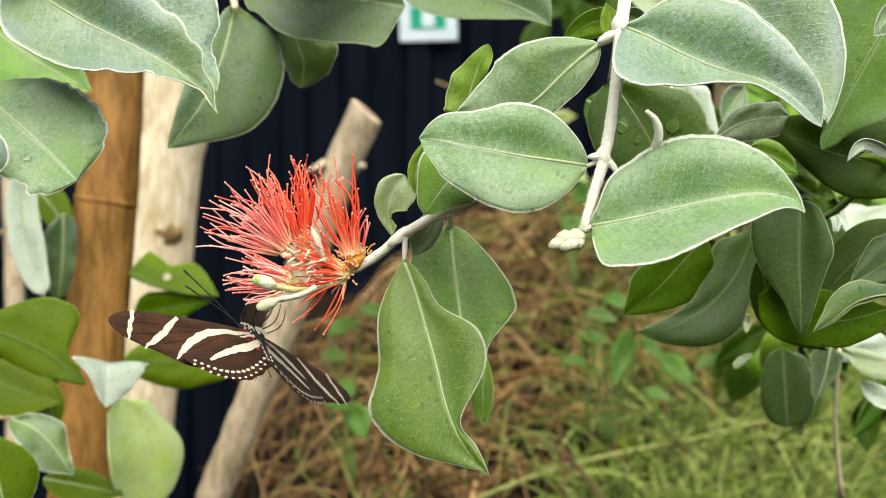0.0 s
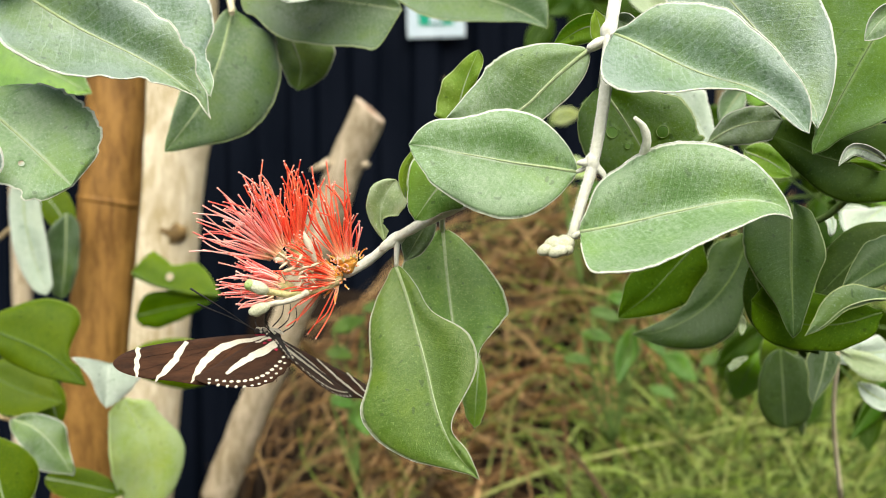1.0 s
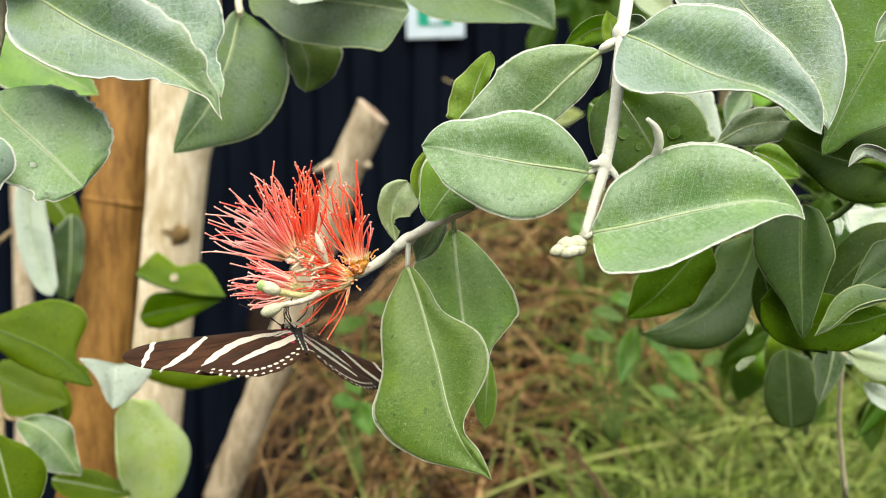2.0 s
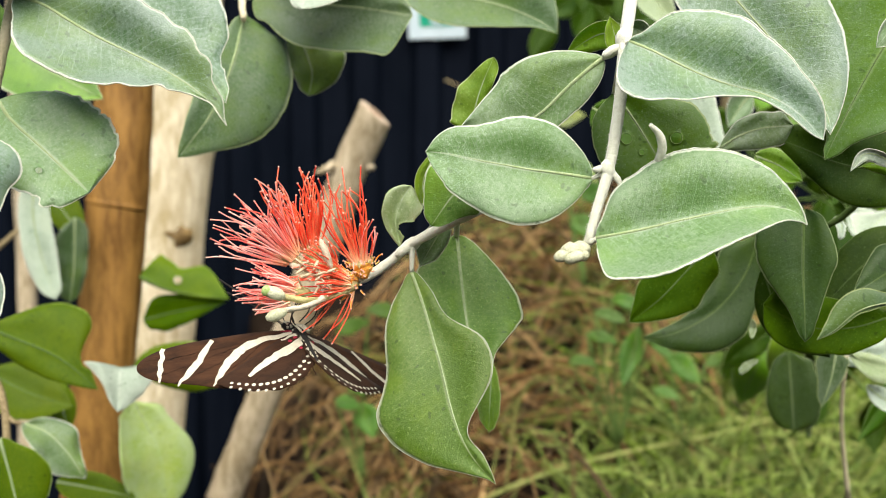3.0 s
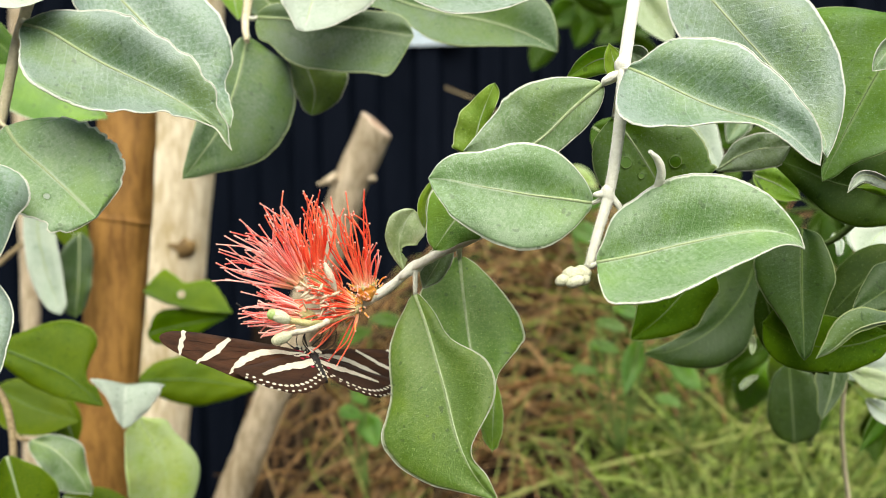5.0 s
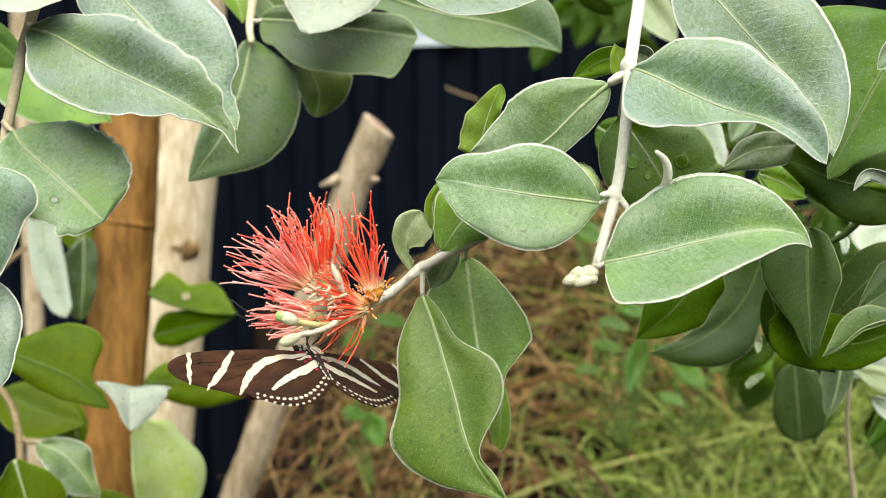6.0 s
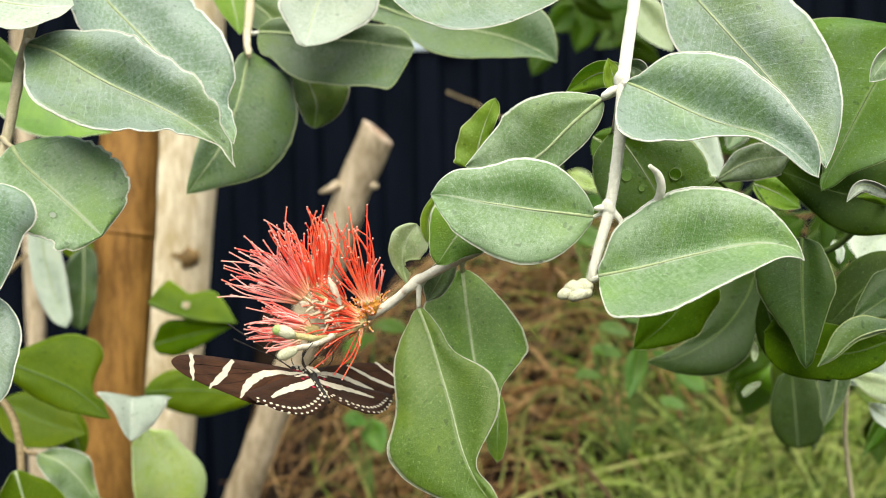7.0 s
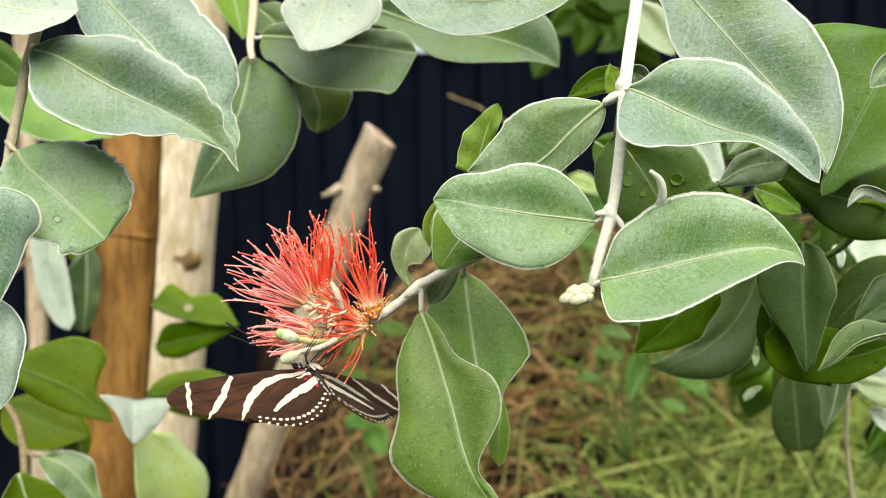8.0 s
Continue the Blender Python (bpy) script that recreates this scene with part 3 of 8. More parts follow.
leaf(hanging_shoot, [(0.0491, 0.2868, 1.2202), (0.0551, 0.2848, 1.2175), (0.0618, 0.2828, 1.2139), (0.0682, 0.2798, 1.2106), (0.0746, 0.2768, 1.2081), (0.0810, 0.2748, 1.2063), (0.0866, 0.2728, 1.2033), (0.0910, 0.2718, 1.1998), (0.0955, 0.2708, 1.1948)], (0.0031, 0.0109, 0.0153, 0.017, 0.0167, 0.0136, 0.0091, 0.0062, 0.003), (0.008, 0.0118, 0.0109, 0.0075, 0.0033, 0.0015, 0.0016, 0.0017, 0.0012), LEAF_HEAVY, fold=(-8, 44), stalk=(0.0483, 0.2906, 1.2211), rib=0.00035, edge=0.00025, face=Vector((-0.256, -0.966, -0.029)))
leaf(hanging_shoot, [(0.0669, 0.3200, 1.2569), (0.0735, 0.3177, 1.2475), (0.0811, 0.3155, 1.2384), (0.0876, 0.3133, 1.2304), (0.0940, 0.3110, 1.2228), (0.1002, 0.3083, 1.2141), (0.1046, 0.3055, 1.2077), (0.1081, 0.3027, 1.2005), (0.1077, 0.3000, 1.1961)], (0.0048, 0.0121, 0.0174, 0.0189, 0.0197, 0.0179, 0.0145, 0.0076, 0.0018), (0.0059, 0.0082, 0.0128, 0.0131, 0.0123, 0.0106, 0.008, 0.0048, 0.0028), LEAF_HEAVY, fold=(-18, 22), stalk=(0.0560, 0.3060, 1.2640), rib=0.00038, edge=0.00013, face=Vector((-0.282, -0.957, -0.073)))
leaf(hanging_shoot, [(0.1427, 0.3250, 1.2374), (0.1326, 0.3245, 1.2239), (0.1242, 0.3240, 1.2086), (0.1181, 0.3230, 1.1967), (0.1143, 0.3220, 1.1885)], (0.0034, 0.0104, 0.0183, 0.0189, 0.0192, 0.0169, 0.0123, 0.0056, 0.003), (0.0073, 0.0193, 0.0287, 0.0231, 0.0179, 0.0133, 0.0068, 0.0023, 0.0014), LEAF_LUSH, fold=(16, -18), rib=0.00034, edge=0.00008, wave=0.0010, ribmat=VEIN_GREEN, face=Vector((-0.363, -0.931, -0.032)))
leaf(hanging_shoot, [(0.0485, 0.3072, 1.2075), (0.0515, 0.3065, 1.2040), (0.0549, 0.3056, 1.1992), (0.0586, 0.3042, 1.1932), (0.0640, 0.3018, 1.1837)], (0.0013, 0.0041, 0.0088, 0.0124, 0.016, 0.0166, 0.0164, 0.0155, 0.0148), (0.0074, 0.0102, 0.0124, 0.0136, 0.0142, 0.0137, 0.0128, 0.0095, 0.007), LEAF_LUSH, fold=(-10, 10), stalk=(0.0479, 0.2921, 1.2185), holes=((0.33, 0.45, 0.0017), (0.2, 0.64, 0.0009), (-0.44, 0.7, 0.0017),), rib=0.00032, edge=0.00011, face=Vector((-0.179, -0.984, 0.008)))
leaf(hanging_shoot, [(0.0488, 0.2975, 1.2192), (0.0472, 0.2979, 1.2227), (0.0457, 0.2984, 1.2278)], (0.0022, 0.0031, 0.0026, 0.0016, 0.0005), (0.0012, 0.0022, 0.0025, 0.0016, 0.0005), LEAF_YOUNG, fold=(10, -20), rib=0.00023, edge=0.00011, face=Vector((-0.156, -0.985, -0.075)))
leaf(hanging_shoot, [(0.0534, 0.3124, 1.2243), (0.0453, 0.3151, 1.2245), (0.0358, 0.3172, 1.2188)], (0.0025, 0.0043, 0.0043, 0.0030, 0.0008), (0.0023, 0.0033, 0.0033, 0.0023, 0.0007), LEAF_YOUNG, rib=0.00025, edge=0.00011, face=Vector((-0.142, -0.987, -0.077)))
leaf(hanging_shoot, [(0.0596, 0.3123, 1.2233), (0.0567, 0.3143, 1.2256), (0.0529, 0.3163, 1.2274)], (0.0020, 0.0029, 0.0029, 0.0020, 0.0007), (0.0016, 0.0026, 0.0026, 0.0016, 0.0007), LEAF_FELT, rib=0.00025, edge=0.00013, face=Vector((-0.177, -0.981, -0.080)))
leaf(hanging_shoot, [(0.1337, 0.3095, 1.2304), (0.1274, 0.3082, 1.2267), (0.1221, 0.3066, 1.2204)], (0.0016, 0.0035, 0.0042, 0.0032, 0.0013), (0.0013, 0.0026, 0.0029, 0.0022, 0.0010), LEAF_FELT, rib=0.00026, edge=0.00013, face=Vector((-0.381, -0.921, -0.080)))
bm = bmesh.new()
tube(bm, [(0.0446, 0.2833, 1.1862), (0.0465, 0.2831, 1.1839), (0.0476, 0.2829, 1.1817)], (0.0010, 0.0009, 0.0006), 8, uneven=0.08)
part("stipule", bm, TWIG_FELT, hanging_shoot)
bm = bmesh.new()
tube(bm, [(0.0534, 0.2840, 1.1846), (0.0556, 0.2800, 1.1883), (0.0565, 0.2770, 1.1920), (0.0554, 0.2750, 1.1957), (0.0526, 0.2730, 1.1984)], (0.0008, 0.0009, 0.0012, 0.0011, 0.0005), 10, uneven=0.08)
part("leaflet", bm, TWIG_FELT, hanging_shoot, "young curled pale leaflet")
stem_hairs(hanging_shoot, [(0.0534, 0.3001, 1.2436), (0.0512, 0.2955, 1.2339), (0.0488, 0.2906, 1.2214), (0.0470, 0.2869, 1.2033), (0.0440, 0.2834, 1.1869), (0.0409, 0.2814, 1.1766), (0.0384, 0.2796, 1.1675)], 0.0015)
bm = bmesh.new()
egg(bm, (0.0485, 0.2905, 1.2208), (0.05, 0, -1), 0.0067, 0.0023, bumps=0.25)
egg(bm, (0.0452, 0.2903, 1.2181), (-1, 0, -0.6), 0.0061, 0.0012, bumps=0.25)
egg(bm, (0.0491, 0.2901, 1.2166), (0.2, 0, -1), 0.0052, 0.0014, bumps=0.25)
part("node", bm, TWIG_FELT, hanging_shoot, "swollen pale node")
bm = bmesh.new()
egg(bm, (0.0438, 0.2834, 1.1866), (0.2, 0, -1), 0.0060, 0.0019, bumps=0.25)
egg(bm, (0.0419, 0.2834, 1.1869), (-1, 0, -0.1), 0.0045, 0.0010, bumps=0.25)
part("node", bm, TWIG_FELT, hanging_shoot, "swollen pale node")
bm = bmesh.new()
egg(bm, (0.0366, 0.2794, 1.1663), (-1, 0, 0.1), 0.0051, 0.0021, bumps=0.2)
egg(bm, (0.0338, 0.2785, 1.1658), (-1, 0, -0.1), 0.0056, 0.0022, bumps=0.2)
egg(bm, (0.0313, 0.2775, 1.1646), (-1, 0, -0.35), 0.0044, 0.0016, bumps=0.2)
egg(bm, (0.0345, 0.2765, 1.1643), (-1, 0, -0.4), 0.0053, 0.0016, bumps=0.2)
egg(bm, (0.0371, 0.2784, 1.1646), (-0.7, 0, -0.5), 0.0033, 0.0015, bumps=0.2)
part("bud", bm, BUD, hanging_shoot, "pale felted leaf bud at the tip")

flowering_shoot = thing("flowering_shoot", "pale shoot with drooping leaves and a red brush flower", "branch")
bm = bmesh.new()
tube(bm, [(0.0318, 0.3001, 1.1925), (0.0184, 0.3006, 1.1798), (0.0106, 0.3018, 1.1746), (0.0002, 0.3084, 1.1691), (-0.0086, 0.3159, 1.1636), (-0.0104, 0.3166, 1.1621), (-0.0160, 0.3197, 1.1572), (-0.0221, 0.3210, 1.1530), (-0.0248, 0.3227, 1.1517)], (0.0013, 0.0015, 0.0015, 0.0013, 0.0015, 0.0015, 0.0013, 0.0015, 0.0013), 10, uneven=0.12)
part("stem", bm, TWIG_FELT, flowering_shoot)
leaf(flowering_shoot, [(-0.0086, 0.3167, 1.1553), (-0.0053, 0.3122, 1.1470), (-0.0023, 0.3076, 1.1376), (0.0008, 0.3029, 1.1275), (0.0032, 0.2992, 1.1181), (0.0061, 0.2965, 1.1108), (0.0101, 0.2942, 1.1045), (0.0156, 0.2921, 1.0988)], (0.002, 0.0036, 0.0058, 0.0133, 0.0145, 0.0096, 0.0022, 0.0028, 0.0015), (0.004, 0.0094, 0.0135, 0.0152, 0.0184, 0.0213, 0.0151, 0.0056, 0.0013), LEAF_MID, fold=(16, -10), stalk=(-0.0083, 0.3158, 1.1640), wave=0.0003, rib=0.00042, edge=0.00010, face=Vector((-0.008, -0.971, 0.241)))
leaf(flowering_shoot, [(0.0050, 0.3350, 1.1643), (0.0061, 0.3295, 1.1541), (0.0073, 0.3240, 1.1440), (0.0085, 0.3185, 1.1366), (0.0111, 0.3133, 1.1308), (0.0148, 0.3083, 1.1252)], (0.0039, 0.0074, 0.0118, 0.0153, 0.0169, 0.0168, 0.0134, 0.0052, 0.0018), (0.0032, 0.0091, 0.0132, 0.013, 0.0109, 0.0082, 0.0053, 0.0024, 0.0009), LEAF_MID, fold=(-4, 18), stalk=(0.0046, 0.3105, 1.1722), rib=0.00048, edge=0.00010, face=Vector((-0.027, -0.984, 0.176)))
leaf(flowering_shoot, [(0.0179, 0.3650, 1.1184), (0.0164, 0.3450, 1.1115), (0.0151, 0.3250, 1.1041)], (0.0004, 0.0011, 0.0022, 0.0028, 0.0034, 0.0033, 0.0031, 0.0022, 0.0016), (0.0006, 0.0017, 0.0034, 0.0044, 0.0045, 0.0047, 0.0043, 0.0032, 0.0025), LEAF_YOUNG, rib=0.00026, edge=0.00012, face=Vector((-0.046, -0.967, 0.249)))
leaf(flowering_shoot, [(-0.0120, 0.3186, 1.1623), (-0.0134, 0.3186, 1.1692), (-0.0122, 0.3186, 1.1752), (-0.0089, 0.3185, 1.1806)], (0.0005, 0.0013, 0.0023, 0.0034, 0.0043, 0.0046, 0.0046, 0.0033, 0.0019), (0.0004, 0.0014, 0.0035, 0.005, 0.0055, 0.0062, 0.0068, 0.0064, 0.0053), LEAF_SILVER, fold=(20, 35), bites=((1, 0.30, 0.15, 0.8),), rib=0.00030, stalk=(-0.0095, 0.3176, 1.1625), edge=0.00012, face=Vector((0.036, -0.995, 0.088)))
leaf(flowering_shoot, [(0.0136, 0.2990, 1.1862), (0.0081, 0.2987, 1.1827), (0.0032, 0.2983, 1.1787), (-0.0027, 0.2978, 1.1704)], (0.0011, 0.0034, 0.0065, 0.0081, 0.0086, 0.0071, 0.005, 0.0034, 0.0019), (0.001, 0.003, 0.0067, 0.0092, 0.0105, 0.0087, 0.0064, 0.0045, 0.0029), LEAF_MID, rib=0.00032, edge=0.00010, fold=(14, -8), face=Vector((-0.018, -0.997, 0.068)))
leaf(flowering_shoot, [(-0.0019, 0.3079, 1.1898), (-0.0049, 0.3072, 1.1834), (-0.0055, 0.3064, 1.1758)], (0.0016, 0.0023, 0.0026, 0.0023, 0.0010), (0.0013, 0.0019, 0.0023, 0.0019, 0.0008), LEAF_YOUNG, rib=0.00024, edge=0.00011, face=Vector((0.016, -0.998, 0.054)))
leaf(flowering_shoot, [(0.0019, 0.3210, 1.1702), (-0.0024, 0.3212, 1.1630), (-0.0062, 0.3214, 1.1561)], (0.0020, 0.0034, 0.0038, 0.0031, 0.0010), (0.0020, 0.0034, 0.0038, 0.0031, 0.0010), LEAF_FELT, rib=0.00026, edge=0.00014, face=Vector((0.007, -0.993, 0.115)))
floret = cup(flowering_shoot, (-0.0441, 0.3233, 1.1575), (-0.75, -0.1, 0.66), 0.0059, 0.0024, FLORET_GREEN, "pale floret with red stamens fanning out")
stamens(floret, (-0.0444, 0.3234, 1.1582), (-0.72, -0.1, 0.69), 74, 37, 0.0138, 0.0284, 1)
floret = cup(flowering_shoot, (-0.0393, 0.3270, 1.1585), (-0.15, -0.05, 1), 0.0063, 0.0026, FLORET_GREEN, "cream floret with upright red stamens")
stamens(floret, (-0.0397, 0.3271, 1.1595), (-0.2, -0.08, 1), 66, 23, 0.0104, 0.0279, 2, FILAMENT_DEEP)
floret = cup(flowering_shoot, (-0.0232, 0.3204, 1.1553), (-0.25, -0.1, 1), 0.0050, 0.0035, CUP, "orange floral cup with upright stamens")
stamens(floret, (-0.0241, 0.3206, 1.1575), (-0.28, -0.1, 1), 30, 24, 0.0085, 0.0256, 3, FILAMENT_DEEP)
stamens(floret, (-0.0236, 0.3200, 1.1562), (-0.2, -0.5, 0.9), 34, 70, 0.0012, 0.0036, 31, FILAMENT_GOLD)
stamens(floret, (-0.0216, 0.3198, 1.1580), (0.2, -0.1, 1), 6, 9, 0.0085, 0.0136, 7)
stamens(floret, (-0.0246, 0.3207, 1.1579), (-0.05, 0, 1), 6, 7, 0.0239, 0.0311, 8, FILAMENT_DEEP)
floret = cup(flowering_shoot, (-0.0405, 0.3170, 1.1485), (-1, -0.2, 0.2), 0.0058, 0.0022, FLORET_GREEN, "pale floret with red stamens spreading sideways")
stamens(floret, (-0.0417, 0.3170, 1.1490), (-1, -0.12, 0.22), 52, 18, 0.0102, 0.0207, 4)
stamens(floret, (-0.0445, 0.3150, 1.1467), (-1, -0.12, -0.15), 14, 16, 0.0076, 0.0126, 9)
floret = cup(flowering_shoot, (-0.0267, 0.3191, 1.1512), (-0.7, -0.3, -0.5), 0.0044, 0.0020, CUP, "orange floral cup with hanging stamens")
stamens(floret, (-0.0268, 0.3188, 1.1515), (-0.6, -0.7, 0.2), 30, 75, 0.0012, 0.0036, 32, FILAMENT_GOLD)
stamens(floret, (-0.0272, 0.3181, 1.1503), (-0.55, -0.25, -0.82), 5, 13, 0.0136, 0.0200, 5, FILAMENT_DEEP)
stamens(floret, (-0.0275, 0.3181, 1.1510), (-1, -0.4, 0.1), 40, 32, 0.0068, 0.0187, 6, FILAMENT_DEEP)
bm = bmesh.new()
egg(bm, (-0.0336, 0.3140, 1.1608), (-0.38, -0.1, 1), 0.0098, 0.0011, bumps=0.3)
egg(bm, (-0.0339, 0.3249, 1.1552), (-0.2, -0.2, 1), 0.0069, 0.0009, bumps=0.3)
egg(bm, (-0.0435, 0.3214, 1.1561), (-0.7, -0.2, 0.3), 0.0045, 0.0010, bumps=0.3)
egg(bm, (-0.0366, 0.3201, 1.1528), (-0.5, -0.3, 0.5), 0.0038, 0.0009, bumps=0.3)
egg(bm, (-0.0329, 0.3172, 1.1501), (-0.7, -0.3, 0.1), 0.0041, 0.0007, bumps=0.3)
part("petal", bm, PETAL, flowering_shoot, "cream petals among the stamens")
rnd = random.Random(21)
for k in range(34):
    bm = bmesh.new()
    spot_at = Vector((-0.0358 + rnd.uniform(-0.0062, 0.0062), 0.3135 + rnd.uniform(-0.004, 0.003), 1.1538))
    spot_at.z += rnd.uniform(-0.0028, 0.0036) - 0.35 * (spot_at.x - -0.0358)
    egg(bm, spot_at, (rnd.uniform(-1, 1), rnd.uniform(-0.5, 0.2), rnd.uniform(-0.6, 0.6)), rnd.uniform(0.0022, 0.0050), rnd.uniform(0.00028, 0.00050), 8, 6, bumps=0.4)
    part("petal", bm, CREAM_PETAL, flowering_shoot)
bm = bmesh.new()
tube(bm, [(-0.0252, 0.3191, 1.1512), (-0.0308, 0.3134, 1.1484), (-0.0388, 0.3097, 1.1476), (-0.0458, 0.3072, 1.1492)], (0.0012, 0.0008, 0.0008, 0.0012), 8, uneven=0.55)
part("pedicel", bm, FLORET_GREEN, flowering_shoot)
bm = bmesh.new()
tube(bm, [(-0.0340, 0.3116, 1.1480), (-0.0395, 0.3086, 1.1458), (-0.0450, 0.3068, 1.1451), (-0.0478, 0.3057, 1.1433)], (0.0010, 0.0008, 0.0008, 0.0012), 8, uneven=0.55)
part("pedicel", bm, PETAL, flowering_shoot)
bm = bmesh.new()
egg(bm, (-0.0477, 0.3055, 1.1503), (-1, -0.1, 0.35), 0.0070, 0.0019, blunt=0.8, bumps=0.25)
egg(bm, (-0.0497, 0.3050, 1.1511), (-1, -0.1, 0.35), 0.0030, 0.00165, mat=1)
part("flower_bud", bm, (BUD, LEAF_LIME), flowering_shoot, "pale bud with a greenish tip")
bm = bmesh.new()
egg(bm, (-0.0470, 0.3049, 1.1441), (-1, -0.1, -0.35), 0.0064, 0.0018, blunt=0.8, bumps=0.25)
part("flower_bud", bm, BUD, flowering_shoot)
bm = bmesh.new()
tube(bm, [(-0.0244, 0.3218, 1.1522), (-0.0296, 0.3229, 1.1534), (-0.0353, 0.3249, 1.1556), (-0.0396, 0.3259, 1.1568)], (0.0016, 0.0016, 0.0014, 0.0014), 10, uneven=0.40)
part("rachis", bm, FLORET_GREEN, flowering_shoot, "cream rachis that bears the florets")
bm = bmesh.new()
tube(bm, [(-0.0317, 0.3229, 1.1538), (-0.0377, 0.3230, 1.1545), (-0.0434, 0.3232, 1.1565)], (0.0012, 0.0012, 0.0012), 8, uneven=0.40)
part("rachis", bm, PETAL, flowering_shoot)
bm = bmesh.new()
tube(bm, [(-0.0272, 0.3210, 1.1527), (-0.0330, 0.3189, 1.1495), (-0.0393, 0.3170, 1.1483)], (0.0012, 0.0010, 0.0010), 8, uneven=0.40)
part("rachis", bm, PETAL, flowering_shoot)
floret = cup(flowering_shoot, (-0.0317, 0.3194, 1.1549), (-0.5, -0.5, 0.6), 0.0044, 0.0020, CUP, "orange floral cup in the middle of the cluster")
stamens(floret, (-0.0323, 0.3187, 1.1561), (-0.65, -0.5, 0.6), 22, 40, 0.0059, 0.0120, 10, FILAMENT_DEEP)
bm = bmesh.new()
egg(bm, (-0.0094, 0.3167, 1.1628), (-0.75, 0, -0.5), 0.0101, 0.0019, bumps=0.3)
part("node", bm, TWIG_FELT, flowering_shoot, "swollen pale node")

overhanging_shoot = thing("overhanging_shoot", "shrub shoot with broad grey-green leaves, some nibbled", "branch")
bm = bmesh.new()
tube(bm, [(-0.1293, 0.3516, 1.2652), (-0.1330, 0.3486, 1.2453), (-0.1362, 0.3464, 1.2326), (-0.1388, 0.3429, 1.2164), (-0.1409, 0.3408, 1.2048), (-0.1439, 0.3369, 1.1844)], (0.0019, 0.0019, 0.0018, 0.0018, 0.0016), 10, uneven=0.20)
part("stem", bm, TWIG_TAN, overhanging_shoot)
leaf(overhanging_shoot, [(-0.1303, 0.3369, 1.2372), (-0.1225, 0.3358, 1.2349), (-0.1135, 0.3347, 1.2296), (-0.1044, 0.3334, 1.2245), (-0.0954, 0.3321, 1.2203), (-0.0865, 0.3313, 1.2160), (-0.0777, 0.3308, 1.2110), (-0.0728, 0.3304, 1.2072), (-0.0685, 0.3303, 1.2038), (-0.0653, 0.3303, 1.1981)], (0.0027, 0.0076, 0.014, 0.0168, 0.0152, 0.0149, 0.0114, 0.0055, 0.0011), (0.0054, 0.011, 0.0151, 0.0149, 0.0132, 0.0091, 0.0042, 0.0006, 0.0007), LEAF_HEAVY, fold=(5, 34), stalk=(-0.1341, 0.3471, 1.2394), stalkmat=TWIG_TAN, wave=0.0007, ragged=2.5, bites=((0, 0.86, 0.05, 0.22), (0, 0.75, 0.03, 0.10), (0, 0.62, 0.03, 0.07), (1, 0.70, 0.035, 0.22), (1, 0.58, 0.03, 0.08)), rib=0.00049, edge=0.00026, rows=64, face=Vector((0.271, -0.961, -0.053)))
leaf(overhanging_shoot, [(-0.1205, 0.3551, 1.2659), (-0.1106, 0.3543, 1.2530), (-0.0996, 0.3535, 1.2414), (-0.0893, 0.3518, 1.2302), (-0.0800, 0.3502, 1.2199), (-0.0724, 0.3479, 1.2111), (-0.0682, 0.3456, 1.2051)], (0.0041, 0.0123, 0.0192, 0.0213, 0.0205, 0.02, 0.015, 0.0055, 0.0029), (0.0048, 0.0079, 0.0118, 0.0114, 0.0109, 0.0097, 0.0082, 0.0049, 0.0021), LEAF_HEAVY, ragged=3, fold=(-12, 22), wave=0.0009, rib=0.00044, edge=0.00015, rows=64, bites=((0, 0.32, 0.02, 0.06), (0, 0.45, 0.03, 0.05), (0, 0.83, 0.04, 0.25)), face=Vector((0.251, -0.964, -0.089)))
leaf(overhanging_shoot, [(-0.1554, 0.3360, 1.2529), (-0.1359, 0.3357, 1.2500), (-0.1235, 0.3355, 1.2485), (-0.1147, 0.3352, 1.2487)], (0.0038, 0.0099, 0.0125, 0.0146, 0.0152, 0.0156, 0.013, 0.0105, 0.0066), (0.002, 0.0061, 0.0087, 0.0096, 0.011, 0.0118, 0.0112, 0.007, 0.0046), LEAF_PALE, face=Vector((0.0, -0.95, 0.30)), rib=0.00035, edge=0.00012, ragged=3)
leaf(overhanging_shoot, [(-0.1350, 0.3320, 1.2054), (-0.1307, 0.3297, 1.1997), (-0.1212, 0.3274, 1.1916), (-0.1121, 0.3256, 1.1835), (-0.1060, 0.3250, 1.1777)], (0.0128, 0.015, 0.0164, 0.0186, 0.02, 0.0205, 0.0197, 0.0165, 0.0106), (0.0032, 0.0077, 0.0139, 0.0158, 0.0155, 0.0144, 0.0121, 0.0126, 0.0109), LEAF_FELT, fold=(-10, 16), stalk=(-0.1416, 0.3412, 1.2084), stalkmat=TWIG_TAN, ragged=3.5, holes=((0.38, 0.64, 0.001),), bites=((0, 0.60, 0.02, 0.03), (0, 0.78, 0.02, 0.04), (0, 0.90, 0.02, 0.06), (1, 0.80, 0.03, 0.10), (1, 0.93, 0.05, 0.22)), rib=0.00045, edge=0.00019, face=Vector((0.346, -0.938, 0.024)))
